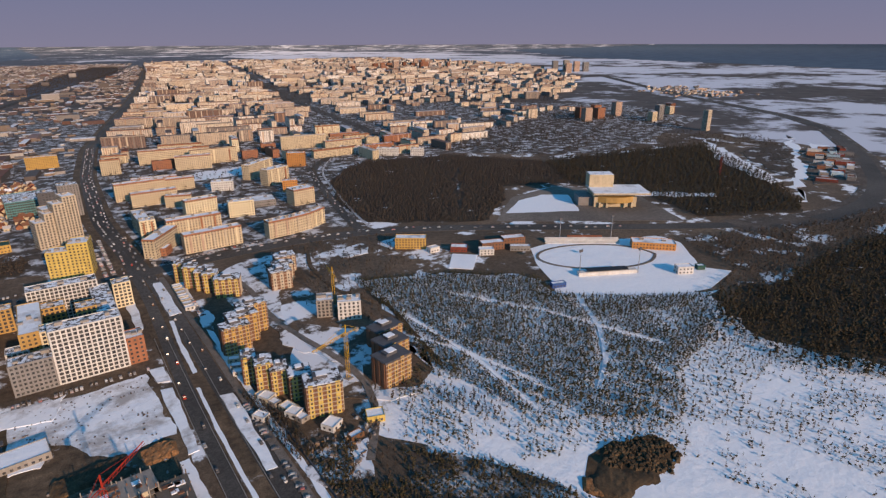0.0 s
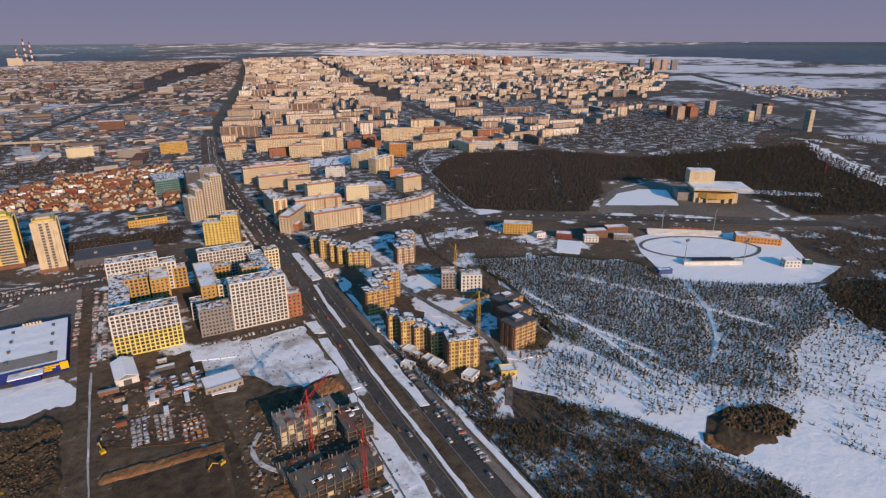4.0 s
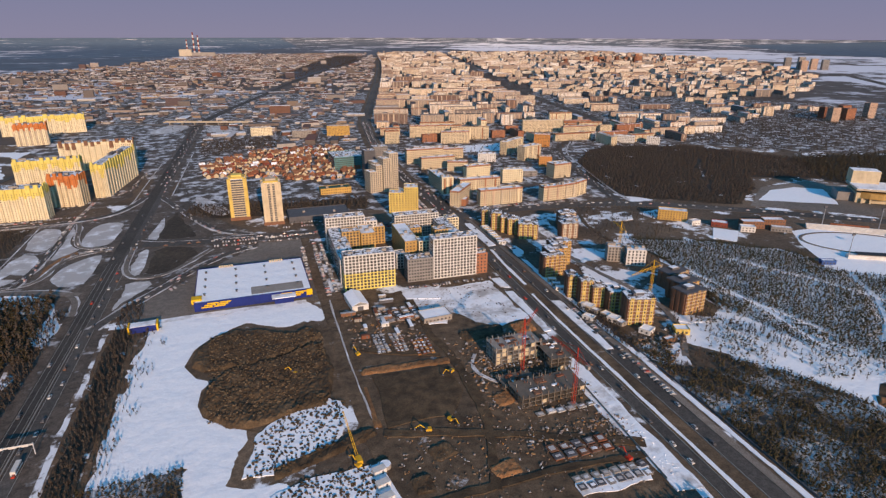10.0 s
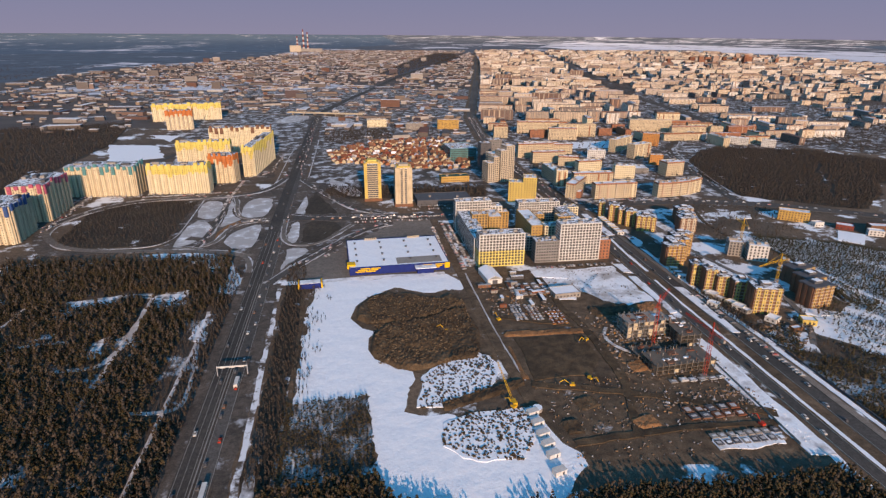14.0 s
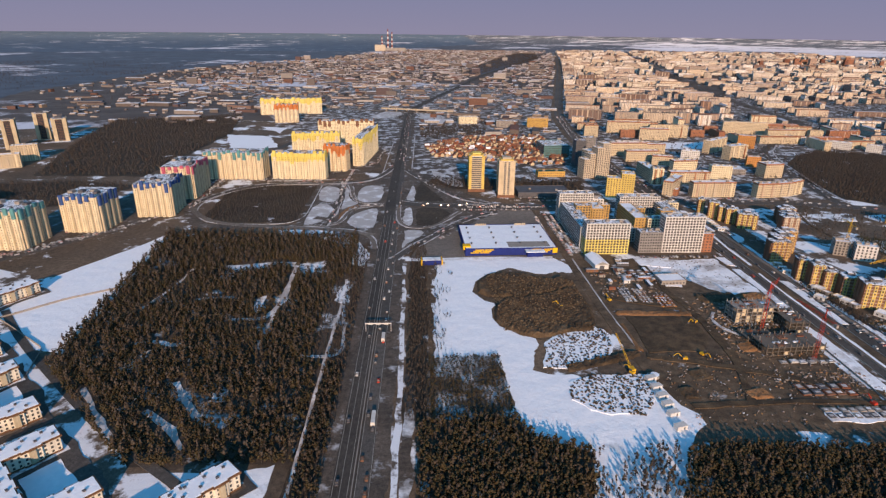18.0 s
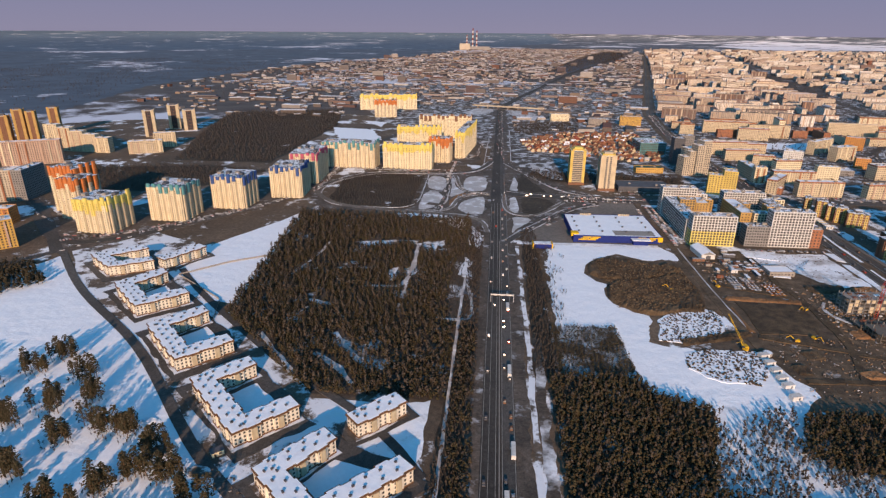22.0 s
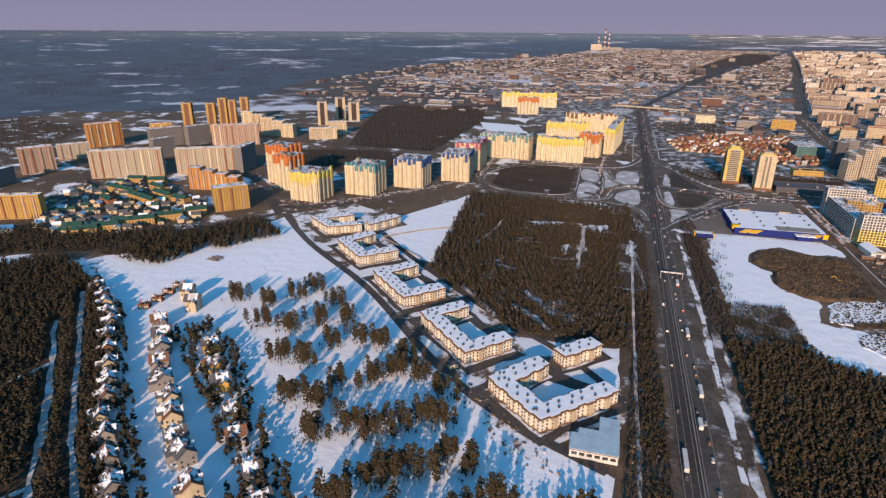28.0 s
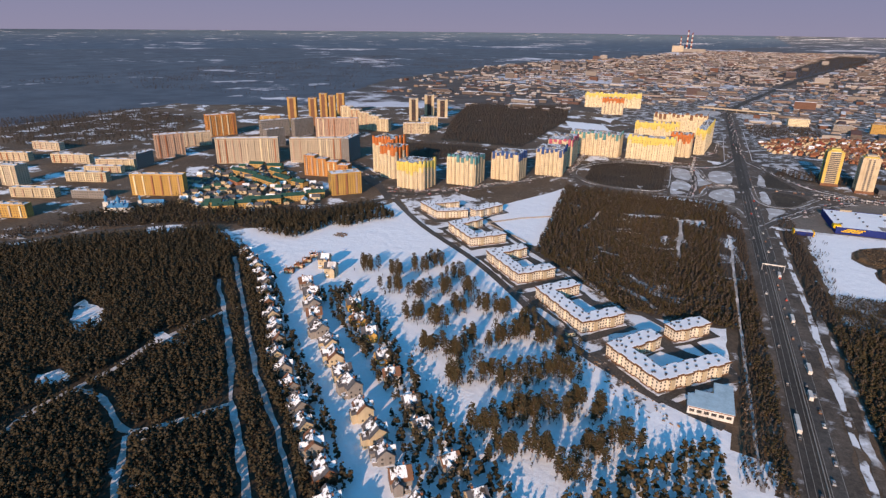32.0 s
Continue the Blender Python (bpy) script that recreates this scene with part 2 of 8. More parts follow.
M["far_parapets"] = island_material("far_parapets", [(0.0, (0.20, 0.09, 0.055)), (0.5, (0.26, 0.14, 0.09)), (0.6, (0.42, 0.36, 0.29)), (1.0, (0.18, 0.155, 0.14))])
M["shed_walls"] = island_material("shed_walls", [(0.0, (0.11, 0.09, 0.08)), (0.3, (0.16, 0.14, 0.13)), (0.45, (0.36, 0.33, 0.30)), (0.6, (0.13, 0.065, 0.045)), (0.8, (0.07, 0.07, 0.085)), (1.0, (0.26, 0.19, 0.13))])
M["shed_roofs"] = island_material("shed_roofs", [(0.0, (0.78, 0.79, 0.82)), (0.46, (0.62, 0.63, 0.66)), (0.52, (0.17, 0.075, 0.05)), (0.66, (0.07, 0.065, 0.065)), (0.9, (0.11, 0.10, 0.10)), (1.0, (0.09, 0.13, 0.19))])
M["cars"] = island_material("car_paint", [(0.0, (0.03, 0.03, 0.035)), (0.35, (0.12, 0.12, 0.13)), (0.6, (0.26, 0.26, 0.27)), (0.85, (0.50, 0.50, 0.50)), (1.0, (0.30, 0.03, 0.02))], rough=0.4)


# ---- building helpers ----
class Shape:
    """Collects boxes, prisms and panels, and becomes one mesh."""

    def __init__(self):
        self.v, self.f, self.m = [], [], []

    def add(self, verts, faces, mat=0):
        k = len(self.v)
        self.v.extend(verts)
        self.f.extend(tuple(i + k for i in f) for f in faces)
        self.m.extend([mat] * len(faces))
        return self

    def box(self, x, y, z, w, d, h, rot=0.0, mat=0, taper=1.0):
        c, s = math.cos(rot), math.sin(rot)
        vs = []
        for zz, k in ((z, 1.0), (z + h, taper)):
            for px, py in ((-w / 2, -d / 2), (w / 2, -d / 2), (w / 2, d / 2), (-w / 2, d / 2)):
                px, py = px * k, py * k
                vs.append((x + px * c - py * s, y + px * s + py * c, zz))
        return self.add(vs, [(3, 2, 1, 0), (4, 5, 6, 7), (0, 1, 5, 4), (1, 2, 6, 5), (2, 3, 7, 6), (3, 0, 4, 7)], mat)

    def prism(self, pts, z0, z1, mat=0):
        """An upright prism over a convex or mildly concave outline, counter-clockwise."""
        n = len(pts)
        vs = [(x, y, z0) for x, y in pts] + [(x, y, z1) for x, y in pts]
        fs = [tuple(range(n - 1, -1, -1)), tuple(range(n, 2 * n))] + [(i, (i + 1) % n, n + (i + 1) % n, n + i) for i in range(n)]
        return self.add(vs, fs, mat)

    def gable(self, x, y, z, w, d, h, rot=0.0, over=0.5, mat=0, thick=0.3):
        """A pitched roof with its ridge along local x, as two thick slabs closed at the ends."""
        c, s = math.cos(rot), math.sin(rot)
        W, D = w / 2 + over, d / 2 + over
        prof = [(-D, z - over * h / (d / 2)), (0, z + h), (D, z - over * h / (d / 2)), (D, z - over * h / (d / 2) + thick), (0, z + h + thick), (-D, z - over * h / (d / 2) + thick)]
        vs = [(x + px * c - py * s, y + px * s + py * c, pz) for px in (-W, W) for py, pz in prof]
        fs = [(0, 1, 4, 5), (1, 2, 3, 4), (11, 10, 7, 6), (10, 9, 8, 7)]
        fs += [(6 + a, 6 + b, b, a) for a, b in ((0, 1), (1, 2), (2, 3), (3, 4), (4, 5), (5, 0))]
        return self.add(vs, fs, mat)

    def mesh(self, name, mats):
        me = bpy.data.meshes.new(name)
        me.from_pydata(self.v, [], self.f)
        for k in mats if isinstance(mats, (list, tuple)) else [mats]:
            me.materials.append(M[k])
        if any(self.m):
            me.polygons.foreach_set("material_index", self.m)
        me.update()
        return me


def part(name, shape, mats, parent=None, label="", kind=""):
    """One mesh object from a Shape, under its thing or part."""
    ob = new(name, shape.mesh(name, mats))
    ob.parent = parent
    return tagged(ob, label, "", "", kind)


def thing(name, m, label, category, group="", kind=""):
    ob = new(name)
    ob.matrix_basis = m
    return tagged(ob, label, category, group, kind)


def setting(name, shape, mats, label="", category=""):
    ob = new(name, shape.mesh(name, mats))
    return tagged(ob, label, category, "", "structure")


def outline(pts, step=12.0, wobble=2.0, seed=0.0):
    """A closed outline with its edges split and shaken a little."""
    out = []
    n = len(pts)
    for i in range(n):
        a, b = Vector(pts[i]), Vector(pts[(i + 1) % n])
        k = max(1, int((b - a).length / step))
        for j in range(k):
            p = a.lerp(b, j / k)
            q = Vector((p.x * 0.05, p.y * 0.05, seed))
            p = p + Vector((noise.noise(q), noise.noise(q + Vector((7, 3, 0))))) * wobble * 2
            p = p + Vector((noise.noise(q * 5.3), noise.noise(q * 5.3 + Vector((2, 9, 0))))) * wobble * 0.9
            out.append((p.x, p.y))
    return out


def inside(pts, xs, ys):
    """Which of the points lie within an outline."""
    res = np.zeros(len(xs), bool)
    n = len(pts)
    for i in range(n):
        x1, y1 = pts[i]
        x2, y2 = pts[(i + 1) % n]
        if y1 == y2:
            continue
        cross = ((y1 > ys) != (y2 > ys)) & (xs < (x2 - x1) * (ys - y1) / (y2 - y1) + x1)
        res ^= cross
    return res


LAYER = [0.05]


def sheet(name, pts, mat, label, category="ground", wobble=2.0, step=12.0, thick=0.0):
    """A patch of the ground's cover, each a little above the one before."""
    LAYER[0] += 0.003
    z = LAYER[0] + thick
    ring = outline(pts, step, wobble, LAYER[0] * 31)
    bm = bmesh.new()
    vs = [bm.verts.new((x, y, z)) for x, y in ring]
    low = [bm.verts.new((x, y, -0.3)) for x, y in ring]
    n = len(vs)
    bm.faces.new(vs)
    for i in range(n):
        bm.faces.new((vs[i], low[i], low[(i + 1) % n], vs[(i + 1) % n]))
    bm.normal_update()
    bmesh.ops.triangulate(bm, faces=[f for f in bm.faces if len(f.verts) > 4], ngon_method="EAR_CLIP")
    bmesh.ops.recalc_face_normals(bm, faces=bm.faces)
    me = bpy.data.meshes.new(name)
    bm.to_mesh(me)
    bm.free()
    me.materials.append(M[mat])
    return tagged(new(name, me), label, category, "", "structure")


def ribbon(name, line, width, mat, label, z=0.0, category="road", rough=0.0):
    """A road along a line of points, with a step at its edges."""
    LAYER[0] += 0.003
    z0 = LAYER[0] + 0.02 + z
    pts = []
    for i in range(len(line) - 1):
        a, b = Vector(line[i]), Vector(line[i + 1])
        k = max(1, int((b - a).length / (5 if rough else 25)))
        pts += [a.lerp(b, j / k) for j in range(k)]
    pts.append(Vector(line[-1]))
    for _ in range(6):
        pts = [pts[0]] + [(pts[i - 1] + pts[i] * 2 + pts[i + 1]) / 4 for i in range(1, len(pts) - 1)] + [pts[-1]]
    s = Shape()
    vs, fs = [], []
    for i, p in enumerate(pts):
        t = (pts[min(i + 1, len(pts) - 1)] - pts[max(i - 1, 0)]).normalized()
        nrm = Vector((-t.y, t.x))
        for k, zz in ((-0.5, -0.3), (-0.5, z0), (0.5, z0), (0.5, -0.3)):
            q = p + nrm * width * k * (1 + rough * 1.6 * noise.noise(Vector((p.x * 0.06, p.y * 0.06, 5 * k))) + rough * noise.noise(Vector((p.x * 0.21, p.y * 0.21, 9 * k))))
            fx, fy, fz, _ = far_place(q.x, q.y)
            vs.append((float(fx), float(fy), float(fz) + zz + (0.4 if fz > 0.5 and zz > 0 else 0.0)))
        if i:
            for e in range(3):
                fs.append((4 * i - 4 + e, 4 * i + e, 4 * i + e + 1, 4 * i - 3 + e))
    s.add(vs, [tuple(reversed(f)) for f in fs])
    ob = setting(name, s, mat, label, category)
    return pts


# ---- the ground: one sheet; past NEAR it is drawn in towards HEART and lifted, so that the far land keeps its bearing and its height in view ----
HEART, NEAR, REACH, EYE = (110.0, -430.0), 2400.0, 2200.0, 219.0


def far_place(x, y):
    """Where a place of the true plan stands: x, y, height of the ground and scale."""
    x, y = np.asarray(x, float), np.asarray(y, float)
    dx, dy = x - HEART[0], y - HEART[1]
    d = np.maximum(np.hypot(dx, dy), 1.0)
    r = np.where(d > NEAR, NEAR + REACH * (1 - np.exp(-np.maximum(d - NEAR, 0) / REACH)), d)
    k = r / d
    return HEART[0] + dx * k, HEART[1] + dy * k, EYE * (1 - k), k


EAST_EDGE = [(1700, -900), (1760, 300), (2080, 720), (2790, 1680), (4183, 4106), (4347, 5241), (3664, 6692), (3299, 9332), (3600, 26000), (26000, 26000), (26000, -6000)]
FAR_BANK = [(5200, -2000), (5388, 1432), (5745, 2749), (6224, 4971), (9000, 9500), (30000, 18000), (30000, -6000)]
RIVER = [(4183, 4000), (4347, 5241), (3664, 6692), (2950, 7000), (2900, 8400), (3300, 9400), (5100, 12500), (6125, 9419), (6500, 6500), (5500, 3700), (4600, 2900)]
WEST_EDGE = [(-1150, 900), (-1350, 1750), (-1300, 2830), (-1150, 3700), (-760, 4250), (-480, 5700), (-150, 7000), (900, 9500), (1500, 27000), (-27000, 27000), (-27000, -6000), (-1150, -3000)]
WOOD_N = [(245, 2737), (480, 3850), (615, 4420), (960, 5700), (1130, 5600), (1016, 4664), (700, 3640), (574, 3440), (362, 2764)]
WEST_SNOW = ([(-1640, 1330), (-1540, 1420), (-1430, 1560), (-1380, 1500), (-1480, 1360)], [(-1760, 1900), (-1600, 2060), (-1560, 2320), (-1640, 2330), (-1730, 2080)], [(-1560, 2700), (-1420, 2950), (-1270, 3900), (-1340, 3950), (-1480, 3000)], [(-2700, 5300), (-2100, 6100), (-1700, 7900), (-1800, 8500), (-2300, 7000)], [(-3800, 4300), (-3300, 4600), (-3200, 5000), (-3500, 4800)], [(-1700, 880), (-1215, 935), (-974, 1075), (-1000, 1120), (-1250, 980), (-1700, 930)], [(-1900, 1250), (-1700, 1400), (-1720, 1450), (-1950, 1330)])


def ground_sheet():
    """Returns the mesh of the ground with its true plan and the shares of snow and haze-blue wood kept at its points.
    """
    rings = [0, 60, 150, 300, 500, 800, 1100, 1400] + [1400 + 50 * i for i in range(1, 41)]
    drop = EYE / rings[-1]
    while drop > EYE / 26700:
        drop = max(drop - 0.00055, EYE / 26701)
        rings.append(EYE / drop)
    turns = [-66 + 0.3 * i for i in range(481)] + [78.3 + (294 - 78.3 - 0.3) * i / 36 for i in range(1, 36)]
    seg = len(turns)
    D, A = np.array(rings[1:]), np.radians(np.array(turns))
    X = (HEART[0] + D[:, None] * np.sin(A)[None]).ravel()
    Y = (HEART[1] + D[:, None] * np.cos(A)[None]).ravel()
    X, Y = np.concatenate([[HEART[0]], X]), np.concatenate([[HEART[1]], Y])
    px, py, pz, _ = far_place(X, Y)
    fs = [(0, 1 + (i + 1) % seg, 1 + i) for i in range(seg)]
    for j in range(len(D) - 1):
        for i in range(seg):
            a, b2 = 1 + j * seg + i, 1 + j * seg + (i + 1) % seg
            fs.append((a, b2, b2 + seg, a + seg))
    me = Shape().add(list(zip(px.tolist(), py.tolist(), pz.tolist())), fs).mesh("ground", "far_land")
    east, bank, river, west, wood_n = (inside(q, X, Y) for q in (EAST_EDGE, FAR_BANK, RIVER, WEST_EDGE, WOOD_N))
    dist = np.hypot(X - HEART[0], Y - HEART[1])
    lie = np.array([noise.noise(Vector((x / 900, y / 600, 2))) + 0.7 * noise.noise(Vector((x / 240, y / 170, 7))) for x, y in zip(X, Y)])
    snow = np.full(len(X), 0.36)
    snow[dist > 6500] = 0.34
    snow[east] = 0.54
    snow[east & (dist < 2600)] = 0.46
    snow[east & (dist > 7500)] = 0.40
    snow[west] = 0.235
    snow[river] = 0.66
    snow[bank | wood_n] = 0.02
    snow = snow + np.where(bank | wood_n, 0, 0.42) * lie
    for q in WEST_SNOW:
        snow[inside(q, X, Y)] = 0.42 + 0.25 * lie[inside(q, X, Y)]
    # western plain and land past 6500 m also take the haze-blue wood colour
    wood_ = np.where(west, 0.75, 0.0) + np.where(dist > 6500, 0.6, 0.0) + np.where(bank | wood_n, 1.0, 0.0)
    for name, vals in (("snow_share", snow), ("hazy_wood_share", np.clip(wood_, 0, 1))):
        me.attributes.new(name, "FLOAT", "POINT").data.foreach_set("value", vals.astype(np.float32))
    me.attributes.new("true_place", "FLOAT_VECTOR", "POINT").data.foreach_set("vector", np.stack([X, Y, X * 0], -1).astype(np.float32).ravel())
    for q in me.polygons:
        q.use_smooth = True
    return tagged(new("ground", me), "brown winter ground, haze-blue woods and snowy river plain to the horizon", "ground", "", "structure")


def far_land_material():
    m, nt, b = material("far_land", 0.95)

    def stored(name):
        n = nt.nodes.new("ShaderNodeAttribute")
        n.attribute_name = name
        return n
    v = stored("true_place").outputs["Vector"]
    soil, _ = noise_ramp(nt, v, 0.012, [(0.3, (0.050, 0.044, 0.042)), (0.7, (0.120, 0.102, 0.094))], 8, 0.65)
    # slate blue of the far woods: distance haze put into their colour
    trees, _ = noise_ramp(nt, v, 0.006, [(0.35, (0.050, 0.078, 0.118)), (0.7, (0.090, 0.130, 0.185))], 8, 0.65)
    base = mix(nt, stored("hazy_wood_share").outputs["Fac"], soil, trees)
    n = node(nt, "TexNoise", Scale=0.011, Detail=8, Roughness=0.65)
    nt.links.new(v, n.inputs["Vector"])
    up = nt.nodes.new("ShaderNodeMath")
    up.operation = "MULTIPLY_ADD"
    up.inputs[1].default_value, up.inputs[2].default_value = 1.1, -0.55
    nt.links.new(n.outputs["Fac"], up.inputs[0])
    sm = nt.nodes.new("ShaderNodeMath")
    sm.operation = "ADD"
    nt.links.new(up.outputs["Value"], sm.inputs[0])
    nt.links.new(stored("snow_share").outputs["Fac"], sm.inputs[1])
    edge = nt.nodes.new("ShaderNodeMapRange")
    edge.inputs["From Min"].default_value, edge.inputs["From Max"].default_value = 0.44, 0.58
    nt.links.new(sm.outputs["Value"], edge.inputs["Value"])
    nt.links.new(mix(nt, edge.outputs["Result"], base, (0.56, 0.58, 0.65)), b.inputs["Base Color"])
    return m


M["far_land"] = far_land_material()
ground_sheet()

# ---- covers of the ground ----
sheet("ground_cover", [(-1500, -900), (1500, -900), (1700, 500), (1300, 800), (-400, 1100), (-1500, 700)], "ground", "frozen brown ground with thin snow", wobble=20, step=80)
sheet("city_ground", [(395, 365), (620, 365), (640, 420), (760, 700), (1000, 700), (1250, 500), (1900, 700), (2500, 2300), (900, 2900), (-900, 2600), (-300, 1000), (30, 640), (30, 450), (350, 400)], "city", "trampled city yards with dirty snow", wobble=10, step=60)
FOREST_M = [(-219, -43), (-244, 235), (-30, 222), (-18, 107), (-13, -46), (-11, -146), (-119, -146)]
FOREST_SW = [(-830, -372), (-700, -236), (-650, -186), (-575, -128), (-522, -158), (-470, -185), (-412, -245), (-335, -325), (-262, -398), (-215, -440), (-205, -490), (-395, -560), (-560, -470), (-880, -330)]
FOREST_S = [(40, -113), (99, -108), (106, -126), (138, -140), (130, -172), (118, -208), (150, -222), (215, -214), (240, -196), (188, -191), (172, -176), (192, -140), (218, -136), (300, -142), (352, -140), (352, -330), (40, -330)]
FOREST_SE = [(403, 10), (430, 0), (415, -30), (440, -45), (450, -20), (487, -62), (506, -105), (520, -150), (505, -230), (430, -330), (403, -330)]
PATCH = [(44, -110), (46, -39), (97, -37), (100, -108)]
YOUNG = [(540, 215), (627, 176), (690, 116), (674, 79), (725, 33), (790, -5), (715, -52), (665, -62), (600, -100), (530, -40), (512, 53), (533, 124)]
DARK_E = [(794, -6), (850, -30), (980, -20), (1180, -40), (1300, -200), (900, -300), (760, -160), (718, -108), (706, -55)]
WOODS_E = [(800, 0), (860, 12), (900, 100), (990, 72), (1110, 30), (1280, 15), (1300, -60), (980, -24), (850, -32)]
HILL = [(640, 372), (652, 480), (690, 590), (760, 680), (831, 722), (995, 674), (1095, 530), (1100, 430), (1004, 372), (906, 416), (862, 360), (772, 292), (755, 292)]
FOREST_E = [(1047, 262), (1000, 360), (1100, 520), (1363, 478), (1500, 440), (1300, 200), (1178, 93), (1132, 72), (1000, 140)]
FOREST_NW = [(-560, 505), (-640, 760), (-722, 1098), (-433, 1187), (-376, 892), (-384, 656), (-388, 503)]
FOREST_NW_NEAR = [(-664, 437), (-478, 474), (-369, 444), (-410, 360), (-470, 308), (-561, 293)]
PARK = [(-206, 272), (-227, 292), (-232, 391), (-221, 440), (-177, 446), (-110, 445), (-102, 272), (-120, 268)]
STRIP_E = [(32, -110), (47, -110), (47, 190), (30, 190)]
STRIP_W = [(-36, -330), (-9, -330), (-10, -140), (-12, 190), (-24, 190), (-26, -140)]
COPSE_W = [(-560, -108), (-470, 40), (-440, 30), (-470, -40), (-500, -120)]
COPSE_N = [(50, 440), (108, 428), (280, 420), (290, 470), (190, 475), (60, 490)]
COPSE_V = [(38, 990), (171, 1020), (206, 900), (150, 880), (60, 840), (40, 840)]
VERGE_V = [(-760, -260), (-650, -140), (-500, -20), (-520, 0), (-670, -110), (-780, -230)]
for _n, _p in (("forest", FOREST_M), ("forest", FOREST_SW), ("forest", FOREST_S), ("park_woods", HILL), ("park_woods", FOREST_E), ("park_woods", FOREST_NW), ("park_woods", FOREST_NW_NEAR), ("park_woods", PARK), ("forest", [(p[0] + 40, p[1]) if p[0] < 800 else p for p in DARK_E]), ("verge", STRIP_E), ("verge", STRIP_W), ("park_woods", COPSE_W), ("park_woods", COPSE_N), ("park_woods", [(-774, -177), (-693, -62), (-643, -80), (-539, -32), (-490, -54), (-629, -136), (-729, -185)])):
    sheet(_n + "_floor", _p, "brush" if _p in (FOREST_M, FOREST_S) else "wood_floor", "dark forest floor with needles and little snow", wobble=3)
BRUSH = [(-36, -46), (-40, 20), (-36, 100), (-14, 108), (-10, -46)]
sheet("brushwood_floor", BRUSH, "brush", "grey-brown brushwood ground with thin snow", wobble=3)
sheet("plantation_floor", YOUNG, "snow_young", "snowy ground between young pines", wobble=6)
sheet("plantation_floor", FOREST_SE, "wood_snow", "thinly snowed ground between young pines", wobble=3)
sheet("plantation_floor", PATCH, "wood_snow", "snowy ground between young pines", wobble=1)
sheet("snow_field", [(512, 40), (600, 60), (690, 90), (725, 40), (800, 0), (760, -40), (745, -100), (790, -170), (900, -330), (560, -330), (520, -200), (507, -105), (487, -62), (455, -15), (440, 5), (470, 20), (500, 26)], "snow_clean", "open snow field beside the young pines", wobble=5)
sheet("snow_field", [(-440, 60), (-372, -5), (-262, -92), (-150, -214), (-90, -268), (-45, -280), (-18, -300), (-30, -420), (-120, -470), (-200, -440), (-262, -396), (-335, -322), (-412, -243), (-470, -183), (-520, -148), (-545, -112), (-480, -50)], "snow_clean", "blue-shaded snow field among cottages and pines", wobble=3)
sheet("snow_field", [(-318, 4), (-296, 122), (-238, 236), (-216, -30)], "snow_clean", "flat snow field beside the forest", wobble=2)
sheet("snow_field", [(53, 150), (52, -37), (98, -36), (100, -107), (106, -124), (138, -138), (192, -134), (215, -118), (218, -100), (205, -60), (150, -70), (120, -55), (130, -20), (120, 10), (112, 40), (112, 80), (110, 115), (125, 128), (160, 112), (188, 112), (190, 132), (178, 152)], "snow_clean", "wide snow field at the edge of the building site", wobble=3, step=4)
sheet("snow_clearing", [(104, -122), (134, -138), (126, -172), (112, -212), (150, -226), (244, -202), (200, -188), (180, -176), (200, -132), (170, -128)], "snow_young", "snowy clearing with shrubs", wobble=4)
sheet("house_row_ground", [(-436, 72), (-362, -20), (-258, -96), (-150, -220), (-84, -284), (-30, -222), (-58, -152), (-110, -150), (-214, -46), (-246, -18), (-300, 45), (-322, 110), (-380, 138)], "snow_yard", "trodden patchy snow round the court houses", wobble=1.5)
sheet("snow_yard", [(-66, -152), (-36, -150), (-38, -206), (-52, -206), (-58, -178)], "snow_dirty", "trodden snow beside the end house", wobble=2, step=5)
sheet("building_site", [(195, 150), (350, 150), (352, 0), (350, -128), (215, -122), (196, -60), (190, 60)], "soil", "brown trampled building site with puddles", wobble=3)
sheet("soil_heap_floor", [(91, 92), (108, 113), (124, 119), (145, 112), (162, 108), (192, 106), (195, 40), (190, -8), (176, -6), (157, -7), (146, -12), (132, -15), (118, -11), (102, 5), (98, 20), (102, 39), (108, 47), (98, 54), (89, 69)], "soil", "dark heaped soil", wobble=3)
sheet("snow_lot", [(264, 150), (346, 150), (347, 68), (322, 62), (300, 84), (262, 112)], "snow_lot", "trodden snow on an empty lot", wobble=3, step=4)
sheet("shop_yard", [(30, 152), (190, 154), (190, 325), (120, 322), (82, 290), (40, 210)], "asphalt_dry", "grey car park round the shop", wobble=1)
sheet("snow_strip", [(-12, 152), (30, 154), (178, 158), (178, 150), (30, 146)], "snow_dirty", "strip of snow before the shop", wobble=1)
sheet("junction_ground", [(-104, 240), (-112, 300), (-112, 462), (-30, 480), (-14, 560), (26, 560), (75, 450), (140, 356), (140, 312), (60, 215), (26, 165), (-16, 165), (-40, 225)], "verge", "brown earth between the ramps of the junction", wobble=1)


def rounded(pts, closed=True, times=2):
    """Cuts the corners of an outline or a line."""
    for _ in range(times):
        out = [] if closed else [pts[0]]
        for p, q in zip(pts, pts[1:] + pts[:1] if closed else pts[1:]):
            out += [(p[0] * 0.75 + q[0] * 0.25, p[1] * 0.75 + q[1] * 0.25), (p[0] * 0.25 + q[0] * 0.75, p[1] * 0.25 + q[1] * 0.75)]
        pts = out if closed else out + [pts[-1]]
    return pts


